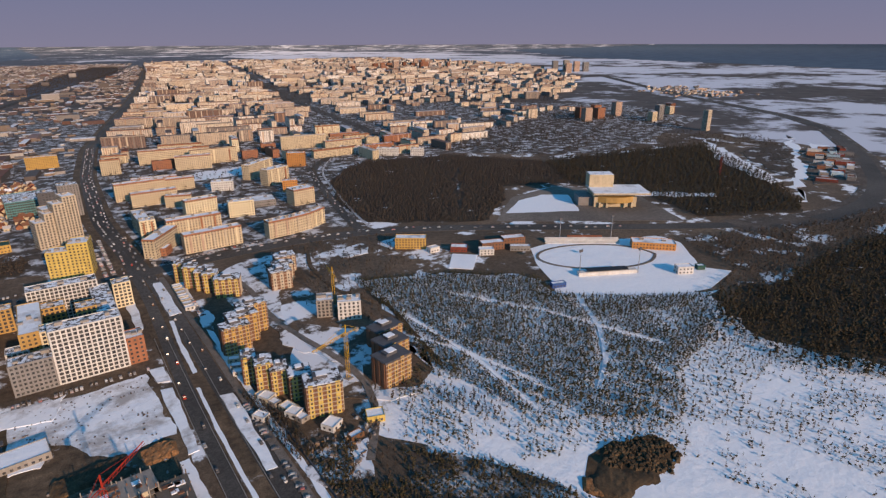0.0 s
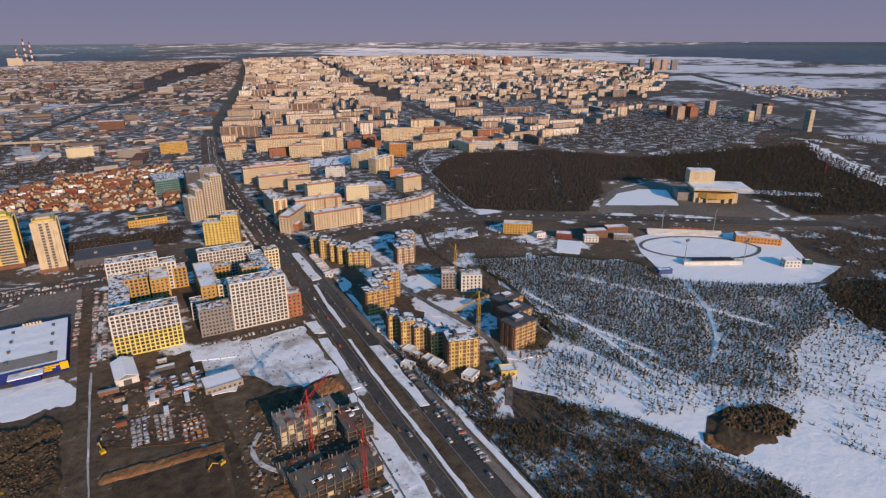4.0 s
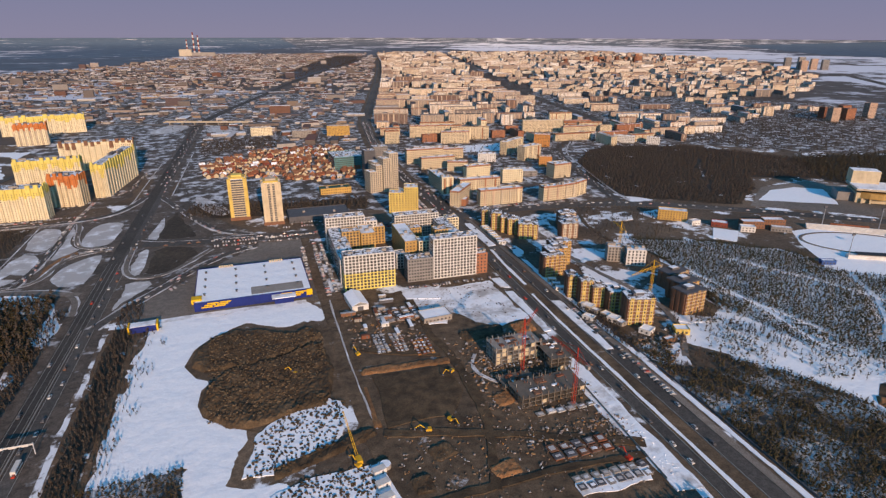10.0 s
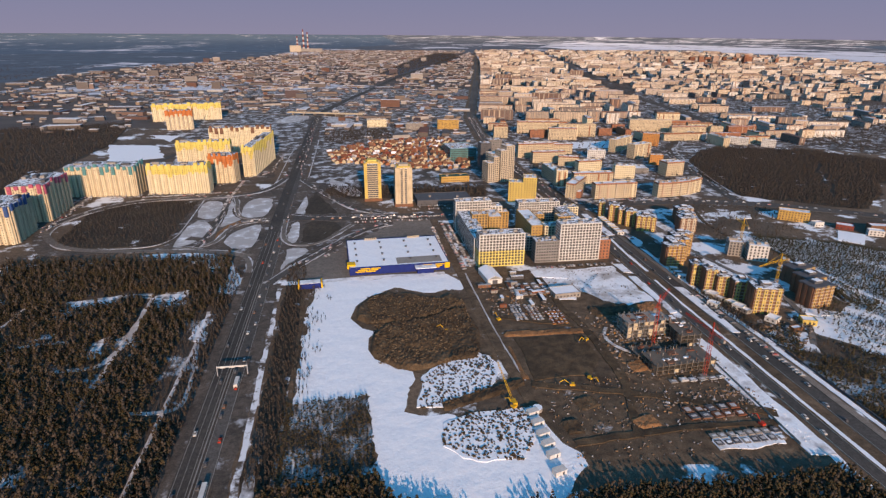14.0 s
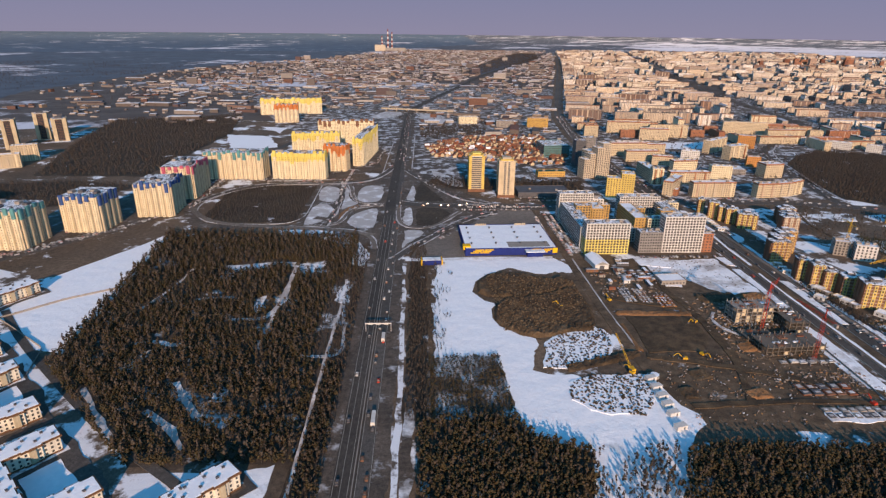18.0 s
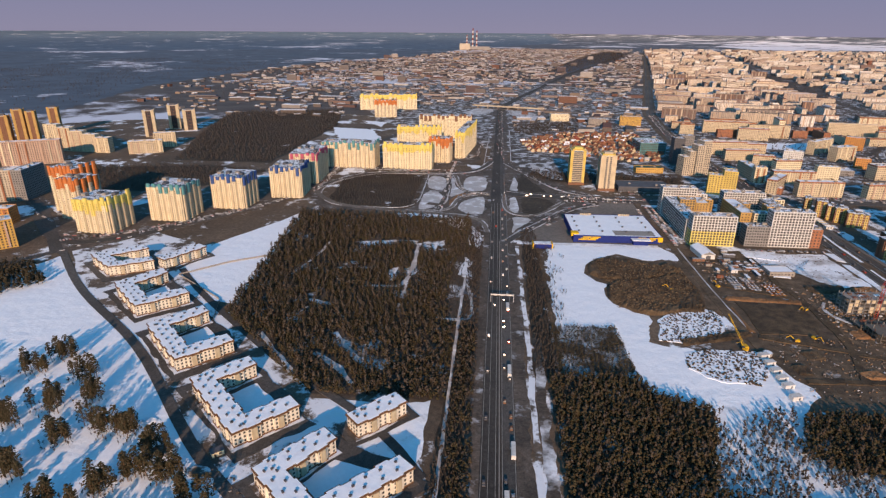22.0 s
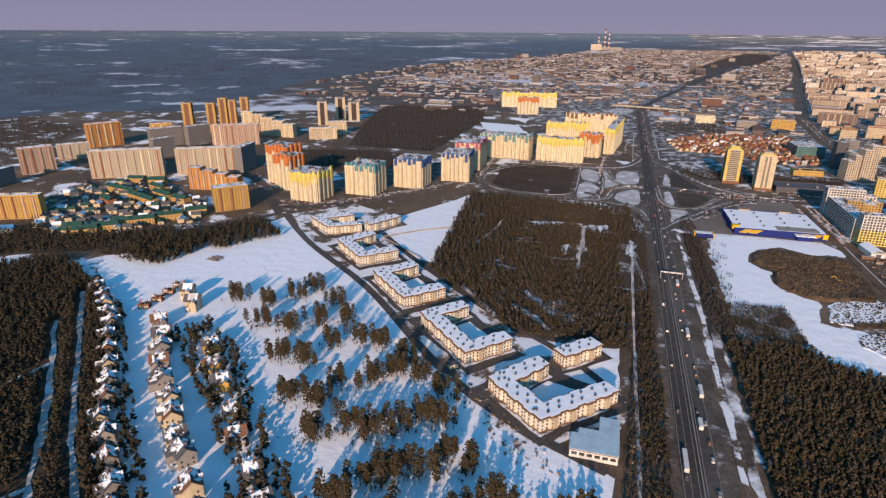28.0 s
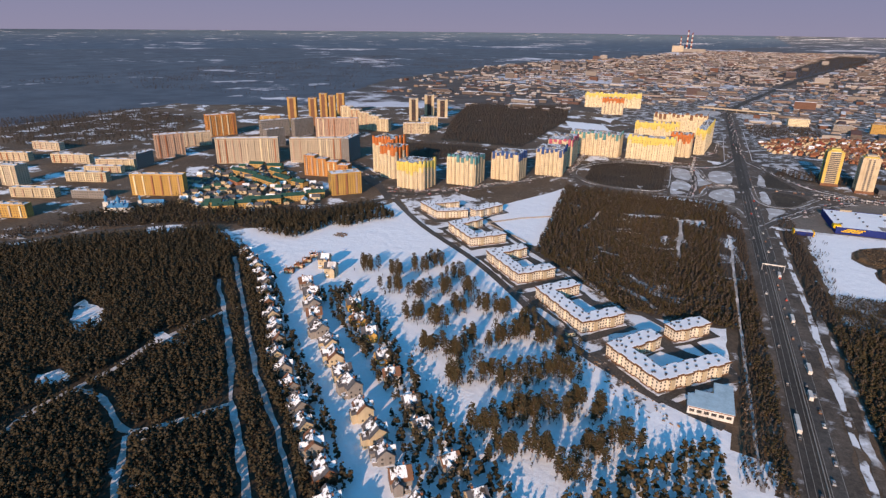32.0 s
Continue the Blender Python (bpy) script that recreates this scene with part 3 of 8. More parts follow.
for _p in ([(-104, 444), (-84, 440), (-75, 422), (-74, 388), (-75, 357), (-88, 360), (-101, 374)], [(-100, 356), (-75, 344), (-73, 305), (-78, 276), (-92, 261), (-101, 264)], [(-69, 440), (-62, 425), (-60, 386), (-49, 361), (-41, 354), (-54, 336), (-62, 322), (-64, 353), (-64, 386)],
           [(-47, 380), (-49, 425), (-38, 449), (-16, 446), (-12, 422), (-14, 363), (-30, 358), (-43, 364)], [(-49, 258), (-47, 292), (-38, 315), (-16, 334), (-14, 314), (-14, 268), (-17, 248), (-42, 252)],
           [(22, 389), (29, 455), (33, 431), (34, 369), (28, 357), (20, 368)], [(18, 278), (18, 320), (25, 336), (30, 329), (31, 262), (25, 258)], [(21, 244), (48, 240), (36, 211), (25, 184), (20, 182), (23, 221)],
           [(58, 556), (81, 518), (108, 465), (104, 437), (82, 450), (62, 504)], [(-95, 1159), (-60, 1286), (-12, 1271), (-12, 1199), (-63, 1132)], [(32, 1231), (62, 1247), (111, 1176), (87, 1128), (36, 1129)]):
    sheet("snow_island", rounded(_p, True, 1), "snow_grey", "trodden snow island between the ramps of the junction", wobble=0.5, step=6)
sheet("snow_patch", [(-113, 243), (-60, 241), (-32, 224), (-11, 190), (-9, 164), (-15, 130), (-28, 137), (-27, 174), (-29, 198), (-40, 196), (-75, 218), (-105, 227)], "snow_dirty", "trodden snow between ramp and forest", wobble=3, step=6)
sheet("clay_bank", [(-67, 260), (-61, 281), (-61, 308), (-54, 334), (-42, 347), (-38, 333), (-50, 314), (-56, 292), (-59, 265)], "clay", "orange clay bank beside the ramp", wobble=1)
for _p in ([(34, 439), (45, 476), (67, 423), (74, 366), (43, 359), (35, 370)], [(34, 326), (45, 337), (72, 328), (81, 303), (60, 258), (44, 257), (35, 265)]):
    sheet("verge_wood_floor", _p, "wood_floor", "dark verge between ramps", wobble=2)
for _p in ([(-382, 884), (-286, 870), (-239, 746), (-317, 709)], [(-337, 997), (-269, 981), (-271, 905)]):
    sheet("snow_yard", _p, "snow", "empty snow-covered lot behind the towers", wobble=4)
# the sports ground and the theatre's square
sheet("sports_ground", [(692, 98), (678, 82), (721, 38), (778, 8), (800, 2), (857, 14), (842, 38), (892, 96), (890, 126), (850, 140), (795, 182), (740, 180), (712, 140)], "snow_clean", "snow-covered sports ground", wobble=1)
sheet("theatre_square", [(776, 280), (870, 357), (970, 369), (1030, 300), (1033, 262), (971, 142)], "asphalt_dry", "grey square before the theatre", wobble=1)
sheet("theatre_lawn", [(809, 300), (869, 338), (918, 342), (949, 320), (897, 250)], "snow_clean", "snowy lawn before the theatre", wobble=1)
sheet("snow_yard", [(502, 742), (620, 744), (652, 819), (541, 808)], "snow_clean", "snow-covered stadium in the city", wobble=2)
sheet("snow_yard", [(425, 300), (470, 330), (480, 240), (455, 180), (430, 190)], "snow_yard", "snowy yard between apartment houses", wobble=3)
sheet("snow_yard", [(432, 100), (460, 160), (500, 120), (470, 60), (440, 50)], "snow_yard", "snowy yard between apartment houses", wobble=3)
sheet("pit_floor", [(529, -85), (552, -87), (559, -94), (573, -96), (573, -113), (558, -120), (540, -118), (514, -118), (509, -108), (517, -96)], "mud", "dug dark pit in the snow", wobble=2)
for _p in ([(1784, 399), (1646, 312), (1421, 196), (1248, 124), (1191, 86), (1178, 98), (1357, 190), (1600, 318)], [(1586, 494), (1464, 363), (1293, 184), (1266, 178), (1365, 329)], [(1480, 180), (1600, 260), (1720, 330), (1700, 240)], [(995, 330), (1060, 262), (1130, 190), (1120, 180), (1040, 240)]):
    sheet("frozen_channel", _p, "snow_clean", "snow-covered frozen channel beyond the wood", "water", wobble=8, step=20)

sheet("tower_yard", [(-500, 118), (-446, 96), (-404, 128), (-342, 208), (-286, 290), (-262, 400), (-256, 480), (-120, 476), (-60, 520), (-30, 560), (-32, 740), (-150, 720), (-270, 640), (-330, 450), (-420, 290), (-520, 180)], "verge", "trampled yards and car parks round the towers", wobble=3)
sheet("yard_soil", [(-38, -302), (-13, -302), (-13, -224), (-30, -226), (-36, -246)], "soil", "brown trampled yard beside the hall", wobble=2)
# ---- roads ----
ribbon("road_shoulder", [(4, 150), (4, 400), (6, 800), (8, 1240)], 33, "verge", "brown earth verge with sooty ploughed snow", category="verge", rough=0.15)
for _l, _w in (([(92, 320), (72, 271), (42, 210), (22, 165)], 14), ([(-8, 170), (-24, 215), (-60, 280), (-90, 290)], 12), ([(83, 362), (60, 430), (40, 500), (26, 560)], 13), ([(-261, 345), (-243, 292), (-219, 258), (-117, 256), (-63, 255)], 15), ([(-247, 394), (-220, 438), (-182, 459), (-112, 461), (-48, 466)], 14), ([(30, 352), (92, 342), (208, 334), (340, 350)], 29), ([(-452, 70), (-411, 111), (-346, 193), (-290, 277), (-269, 398), (-269, 567)], 18), ([(-450, 76), (-544, 177), (-640, 270)], 20)):
    ribbon("road_shoulder", _l, _w, "verge", "earth verge with sooty ploughed snow beside the road", category="verge", rough=0.2)
ribbon("highway_verge", [(5.5, -900), (5.5, -300), (5.5, 80), (5, 150)], 39, "verge", "brown earth verge of the highway", category="verge", rough=0.1)
ribbon("highway", [(5.5, -900), (5.5, -300), (5.5, 80), (4, 400), (6, 800), (8, 1240), (13, 1304), (62, 1535), (191, 2029), (353, 2683), (628, 3572), (1176, 5481)], 20, "road_dark", "straight dual carriageway of dark asphalt")
ribbon("highway_lane", [(11.5, -900), (11.5, -300), (11.2, 80), (10.5, 400), (12, 800), (14, 1240)], 7.4, "asphalt", "worn lighter carriageway of the highway", z=0.01)
for _x, _w in ((-3.6, 0.25), (0.2, 0.2), (4.2, 0.25), (7.9, 0.25), (15.0, 0.25)):
    ribbon("road_line", [(_x, -900), (_x, -300), (_x, 80), (_x - 0.6, 300)], _w, "pale_line", "worn pale line along the carriageway", z=0.015, category="marking")
ribbon("snow_patchwork", [(34, -330), (33, -200), (34, -110), (33, -60)], 6, "wood_snow", "broken snow between shrubs beside the highway", category="verge", rough=0.5)
ribbon("median", [(6.2, -900), (6.2, -300), (6.2, 150)], 0.6, "concrete", "low concrete divider of the highway", z=0.6, category="divider")
ribbon("snow_verge", [(27.5, -700), (27.5, -300), (27.5, -60), (26.5, 40), (25, 140)], 3.6, "snow_yard", "strip of broken snow along the highway", z=0.05, category="verge", rough=0.5)
ribbon("forest_track", [(48.5, -330), (48.5, -97), (49, 56), (46, 140)], 3, "soil", "narrow track through the shrubs", category="path", rough=0.4)
ribbon("forest_track", [(-25, -330), (-26, -213), (-26.5, -126), (-26.5, -48), (-26, 10), (-26, 67), (-28, 100)], 2.2, "snow_grey", "narrow snowy track through the forest", category="path", rough=0.4)
ribbon("avenue", [(376, -420), (376, 60), (378, 300), (372, 450), (362, 560), (375, 877), (412, 1196), (678, 2384), (860, 3229), (1160, 4700), (1300, 5500)], 36, "soil", "wide brown verge of the avenue")
ribbon("avenue_lane", [(362, -420), (362, 60), (372, 300), (368, 450), (358, 560), (372, 877), (408, 1196), (674, 2384), (856, 3229), (1156, 4700)], 9, "asphalt", "carriageway of the avenue, dark asphalt")
ribbon("avenue_lane", [(385, -420), (384, 60), (383, 300), (378, 450), (368, 560), (382, 877), (420, 1196), (686, 2384)], 11, "asphalt", "carriageway of the avenue, dark asphalt")
ribbon("snow_verge", [(351, -330), (350, -10), (346, 40)], 6, "snow", "wide strip of snow along the avenue", z=0.05, category="verge", rough=0.3)
ribbon("snow_verge", [(369, -330), (369.5, -15), (369.5, 60), (371, 110)], 2.5, "snow", "strip of snow between the carriageways", z=0.05, category="verge", rough=0.3)
ribbon("snow_verge", [(398, -330), (399, -29), (398, 55), (398, 120), (400, 200), (402, 262), (405, 330)], 3.5, "snow", "strip of snow along the avenue", z=0.05, category="verge", rough=0.3)
ribbon("snow_verge", [(374, 130), (375, 180), (378, 225)], 3, "snow", "strip of snow between the carriageways", z=0.05, category="verge", rough=0.3)
ribbon("cross_street", [(20, 352), (92, 342), (208, 334), (370, 352), (513, 362), (591, 351), (668, 322), (773, 253), (885, 171), (1002, 92), (1115, 42), (1243, 35), (1384, 70), (1643, 193), (1975, 394), (2163, 586), (2478, 1117), (3313, 2243)], 22, "asphalt", "cross street of dark asphalt")
ribbon("road_verge", [(1002, 92), (1115, 42), (1243, 35), (1384, 70), (1643, 193), (1975, 394), (2163, 586), (2478, 1117), (3313, 2243)], 48, "verge", "brown verge of the eastern road", category="verge")
ribbon("east_road", [(1115, 42), (1243, 35), (1384, 70), (1643, 193), (1975, 394), (2163, 586), (2478, 1117), (3313, 2243)], 26, "asphalt", "wide eastern road of dark asphalt", z=0.05)
for _l in ([(-106, 446), (-104, 370), (-102, 264), (-160, 264), (-214, 266), (-238, 300), (-252, 345), (-240, 392), (-214, 430), (-180, 451), (-112, 453)], [(28, 520), (60, 452), (92, 376), (134, 360)], [(-30, 480), (-20, 530), (-20, 600), (-16, 800)], [(26, 560), (27, 700), (28, 900)]):
    ribbon("snow_berm", rounded(_l, False), 1.3, "snow_grey", "sooty berm of ploughed snow at the kerb", z=0.05, category="verge", rough=0.35)
HILL_PATH = [(924, 560), (900, 527), (866, 496), (858, 464), (824, 434), (818, 404), (788, 376), (772, 350)]
ribbon("hill_path", HILL_PATH, 2.8, "brush", "snowy path over the wooded hill")
ribbon("street_verge", [(634, 352), (642, 408), (670, 510), (698, 622), (724, 709), (781, 780)], 3, "snow_grey", "snowy verge of the street round the hill")
ribbon("park_street", [(620, 352), (628, 410), (656, 514), (684, 628), (711, 717), (770, 790), (900, 900)], 12, "asphalt", "street curving round the wooded hill")
for _l, _w, _m in (([(136, 311), (110, 299), (85, 269), (52, 216), (24, 172), (14, 150)], 8, "asphalt"), ([(-98, 257), (-66, 260), (-54, 270), (-53, 318), (-38, 341), (-8, 342)], 4.5, "asphalt_dry"), ([(-66, 455), (-58, 425), (-55, 390), (-46, 360), (-32, 353), (-8, 353)], 4.5, "asphalt_dry"), ([(-74, 258), (-69, 294), (-69, 353), (-70, 411), (-73, 455)], 6, "asphalt"), ([(12, 345), (12, 285), (20, 252), (46, 246), (62, 262), (92, 315)], 4.5, "asphalt_dry"), ([(-8, 180), (-12, 226), (-40, 244), (-90, 250), (-117, 255)], 5, "asphalt_dry"), ([(139, 352), (97, 370), (67, 430), (33, 510), (16, 550)], 7, "asphalt"), ([(-261, 345), (-247, 394), (-220, 438), (-182, 459), (-112, 461), (-48, 466), (-22, 500), (-9, 560)], 8, "asphalt"), ([(18, 368), (36, 356), (80, 352), (140, 348)], 5, "asphalt")):
    ribbon("snow_berm", rounded(_l, False), _w + 1.7, "snow_grey", "sooty berm of ploughed snow along a slip road", category="verge", rough=0.35)
    ribbon("ramp", rounded(_l, False), _w, _m, "slip road of the junction, dark asphalt")
ribbon("shop_street", [(190, 322), (192, 156), (196, 94), (193, -4), (200, -60)], 9, "soil", "muddy street beside the shop")
ribbon("row_street", [(-560, 180), (-452, 70), (-411, 111), (-346, 193), (-290, 277), (-269, 398), (-269, 567), (-200, 900)], 12, "asphalt", "street along the row of tall apartment towers")
ribbon("park_road", [(-261, 345), (-243, 292), (-219, 258), (-117, 256), (-90, 250), (-40, 244), (-12, 226)], 8, "asphalt_dry", "road round the wooded plot")
ribbon("village_road", [(-1000, -470), (-800, -312), (-724, -230), (-691, -194), (-657, -154), (-628, -122), (-600, -90), (-572, -62), (-500, -10), (-452, 70)], 9, "asphalt", "road past the woods to the housing estate")
ribbon("village_road", [(-452, 70), (-544, 177), (-640, 270), (-760, 330), (-900, 360)], 12, "asphalt", "street into the housing estate")
ribbon("bank_road", [(-447, 72), (-361, -22), (-259, -97), (-152, -220), (-84, -276), (-42, -282)], 7, "asphalt", "narrow road behind the low apartment houses")
ribbon("plot_road", [(-300, 40), (-252, -20), (-214, -48), (-150, -110), (-112, -150), (-60, -160), (-34, -215)], 6, "asphalt", "narrow road between houses and forest")
ribbon("bridge_road", [(-420, 1400), (-187, 1333), (48, 1256), (274, 1221), (382, 1185)], 14, "asphalt_dry", "road across the highway")

TRACKS_SW = (([(-426, -456), (-432, -433), (-429, -409), (-426, -383), (-430, -346), (-426, -317), (-419, -286)], 4.5), ([(-470, -236), (-416, -287), (-360, -342), (-326, -380), (-294, -409), (-250, -452)], 4), ([(-326, -380), (-345, -411), (-360, -429), (-383, -418), (-406, -406), (-429, -409)], 4), ([(-360, -429), (-340, -449), (-300, -490)], 4), ([(-495, -186), (-397, -284), (-332, -349), (-284, -389), (-230, -442)], 3.5))
TRACKS_M = (([(-177, -73), (-162, -92), (-144, -112), (-134, -124)], 3.5), ([(-127, -98), (-113, -107), (-100, -121), (-91, -134)], 4), ([(-120, -67), (-107, -87), (-94, -105)], 4), ([(-170, -18), (-160, -8), (-142, -23), (-135, -18)], 4), ([(-153, 58), (-133, 65), (-118, 62)], 4), ([(-111, 21), (-82, 20), (-76, 64), (-83, 134), (-58, 138), (-54, 120)], 4), ([(-150, 131), (-108, 141), (-83, 134)], 3.5), ([(-78, -4), (-80, 112)], 2.5), ([(-125, 132), (-107, 146), (-83, 140)], 3), ([(-24, 46), (-18, -2), (-16, -38), (-28, -37), (-46, -35)], 2.4), ([(-110, -80), (-96, -106), (-60, -106)], 3), ([(-190, 40), (-180, 90), (-178, 130)], 3))
for _l, _w in TRACKS_SW + TRACKS_M:
    ribbon("forest_track", _l, _w, "verge" if _w < 2 else "snow_grey", "snowy track through the forest", category="path", rough=0.5)
GLADES = ([(-538, -330), (-543, -315), (-510, -323), (-496, -338), (-494, -359), (-515, -350)], [(-470, -410), (-460, -395), (-438, -406), (-455, -418)], [(-445, -336), (-435, -326), (-405, -336), (-418, -347)], [(-150, 131), (-108, 141), (-103, 128), (-140, 118)], [(-82, 131), (-54, 147), (-52, 122), (-70, 112)], [(-30, 56), (-27, 94), (-20, 90), (-19, 44)], [(-100, 60), (-90, 66), (-88, 40), (-98, 36)])
for _p in GLADES:
    sheet("forest_glade", _p, "snow_yard", "snowy glade in the forest", wobble=3, step=5)


def band(line, width):
    """Outlines along a line, one for each of its legs."""
    out = []
    for a, b2 in zip(line, line[1:]):
        a, b2 = Vector(a), Vector(b2)
        t = (b2 - a).normalized()
        n = Vector((-t.y, t.x)) * (width / 2)
        a, b2 = a - t * width * 0.3, b2 + t * width * 0.3
        out.append([tuple(a - n), tuple(b2 - n), tuple(b2 + n), tuple(a + n)])
    return out


# ---- woods ----
def scatter(poly, spacing, seed, holes=()):
    rng = np.random.default_rng(seed)
    p = np.array(poly)
    lo, hi = p.min(0), p.max(0)
    nx, ny = int((hi[0] - lo[0]) / spacing) + 1, int((hi[1] - lo[1]) / spacing) + 1
    gx, gy = np.meshgrid(np.arange(nx), np.arange(ny))
    x = lo[0] + (gx.ravel() + rng.uniform(-0.48, 0.48, nx * ny)) * spacing
    y = lo[1] + (gy.ravel() + rng.uniform(-0.48, 0.48, nx * ny)) * spacing
    keep = inside(poly, x, y)
    for h in holes:
        keep &= ~inside(h, x, y)
    return x[keep], y[keep]


def tree_template(kind, seed):
    """Triangles of one tree of height 1: a tapered trunk and a crown of many leaning clumps."""
    rng = np.random.default_rng(seed)
    vs, fs = [], []
    n_clump = dict(pine=13, dense=7, far=5, speck=2, young=5, thicket=5, bare=7)[kind]
    r0 = dict(pine=0.135, dense=0.15, far=0.165, speck=0.22, young=0.19, thicket=0.21, bare=0.13)[kind]
    tri = [(0, 1, 3), (1, 2, 3), (2, 0, 3)]
    tr = 0.016
    vs += [(tr, 0, 0), (-tr / 2, tr * 0.87, 0), (-tr / 2, -tr * 0.87, 0), (0, 0, 0.85)]
    fs += tri
    for i in range(n_clump):
        u = (i + rng.uniform(0, 1)) / n_clump
        if kind in ("young", "thicket"):
            zc, rad = 0.15 + 0.75 * u, r0 * (1.05 - u)
        elif kind == "bare":
            zc, rad = 0.30 + 0.62 * u, r0 * math.sin(math.pi * (0.15 + 0.8 * u))
        else:
            zc, rad = 0.20 + 0.72 * u, r0 * (0.25 + 1.0 * math.sin(math.pi * (0.30 + 0.66 * u)))
        a = rng.uniform(0, 2 * math.pi)
        ox, oy = rad * 0.6 * math.cos(a), rad * 0.6 * math.sin(a)
        s = rad * rng.uniform(0.55, 0.95)
        hgt = s * (rng.uniform(0.5, 0.9) if kind != "bare" else rng.uniform(1.0, 1.8))
        k = len(vs)
        a0 = rng.uniform(0, 6.28)
        for j in range(4):
            aa = a0 + j * math.pi / 2 + rng.uniform(-0.4, 0.4)
            q = s * rng.uniform(0.7, 1.25)
            vs.append((ox + q * math.cos(aa), oy + q * math.sin(aa), zc - hgt * rng.uniform(0.0, 0.6)))
        vs.append((ox + rng.uniform(-0.3, 0.3) * s, oy + rng.uniform(-0.3, 0.3) * s, zc + hgt))
        fs += [(k, k + 1, k + 4), (k + 1, k + 2, k + 4), (k + 2, k + 3, k + 4), (k + 3, k, k + 4), (k + 2, k + 1, k), (k + 3, k + 2, k)]
    return np.array(vs), np.array(fs)


def wood(name, x, y, height, kind, mat, label, seed, spread=0.3):
    """Many trees in one mesh."""
    rng = np.random.default_rng(seed)
    temps = [tree_template(kind, seed * 10 + i) for i in range(5)]
    pick = rng.integers(0, 5, len(x))
    V, F, off = [], [], 0
    for k, (tv, tf) in enumerate(temps):
        sel = np.where(pick == k)[0]
        if not len(sel):
            continue
        gx, gy, gz, gk = far_place(x[sel], y[sel])
        h = height * (1 + rng.uniform(-spread, spread, len(sel))) * gk
        a = rng.uniform(0, 6.28, len(sel))
        wd = h * rng.uniform(0.85, 1.25, len(sel))
        c, s = np.cos(a), np.sin(a)
        vx = gx[:, None] + wd[:, None] * (tv[None, :, 0] * c[:, None] - tv[None, :, 1] * s[:, None])
        vy = gy[:, None] + wd[:, None] * (tv[None, :, 0] * s[:, None] + tv[None, :, 1] * c[:, None])
        vz = h[:, None] * tv[None, :, 2] + gz[:, None]
        V.append(np.stack([vx, vy, vz], -1).reshape(-1, 3))
        n = len(tv)
        F.append((tf[None] + (np.arange(len(sel)) * n)[:, None, None]).reshape(-1, 3) + off)
        off += len(sel) * n
    if not V:
        return None
    V, F = np.concatenate(V), np.concatenate(F)
    me = bpy.data.meshes.new(name)
    me.vertices.add(len(V))
    me.vertices.foreach_set("co", V.ravel())
    me.loops.add(F.size)
    me.loops.foreach_set("vertex_index", F.ravel())
    me.polygons.add(len(F))
    me.polygons.foreach_set("loop_start", np.arange(0, F.size, 3))
    me.materials.append(M[mat])
    me.update(calc_edges=True)
    return tagged(new(name, me), label, "trees", "", "stuff")


HOLES_M = [BRUSH] + band([(-26, -150), (-26.5, -48), (-26, 10), (-26, 67), (-28, 100)], 4.5) + [q for l, w in TRACKS_M for q in band(l, w + 2.5)] + list(GLADES[3:])
HOLES_SW = [q for l, w in TRACKS_SW for q in band(l, w + 5)] + list(GLADES[:3])


def thin(xy, keep, seed, scale=0.03):
    """Keeps a share of the points, clumped; keep: a number or a function of x and y."""
    x, y = xy
    r = np.random.default_rng(seed)
    k = np.array([(keep(a, b2) if callable(keep) else keep) + 0.9 * noise.noise(Vector((a * scale, b2 * scale, seed))) for a, b2 in zip(x, y)])
    sel = r.uniform(0, 1, len(x)) < k
    return x[sel], y[sel]


wood("pine_forest", *thin(scatter(FOREST_M, 2.45, 1, HOLES_M), 0.78, 1, 0.05), 6.0, "dense", "pine", "dense dark green and brown pine forest", 1)
wood("pine_forest", *scatter(FOREST_SW, 3.7, 2, HOLES_SW), 9.5, "dense", "pine_dark", "dense dark pine forest with paths", 2)
wood("pine_forest", *thin(scatter(FOREST_S, 2.3, 3), 0.86, 3, 0.07), 6.6, "dense", "pine", "dense pine forest by the highway", 3)
wood("bare_trees", *scatter(FOREST_S, 5.5, 27), 8, "bare", "bare", "bare brown trees among the pines", 27)
wood("pine_forest", *thin(scatter(FOREST_SE, 2.2, 4), lambda a, b2: 0.93 - 0.0012 * (b2 + 60), 4, 0.05), 5.4, "thicket", "pine_olive", "young pine wood by the avenue", 4)
wood("young_pines", *scatter(PATCH, 2.2, 5), 5.0, "young", "pine", "plot of young pines in snow", 5)
PATHS_Y = [q for l in ([(541, 119), (545, 26), (538, -43)], [(690, 70), (655, 11), (620, -25), (586, -47)], [(500, 123), (527, 81), (545, 40), (560, -20)], [(655, 11), (675, -37)], [(600, 130), (640, 60), (675, -37)]) for q in band(l, 4.5)]
wood("young_pines", *thin(scatter(YOUNG, 2.25, 6, PATHS_Y), lambda a, b2: 1.0 + 0.0014 * b2, 6), 5.6, "young", "pine_young", "scattered young pines in snow", 6, 0.4)
wood("bare_shrubs", *scatter([(495, 18), (536, -19), (512, -31), (488, 0)], 3.5, 21), 5, "bare", "bare", "brown bare shrubs among the young pines", 21)
wood("pine_forest", *thin(scatter(DARK_E, 5.2, 7), lambda a, b2: 0.5 + 0.012 * (a - 730), 7), 9, "far", "pine_dark", "dark pine forest", 7)
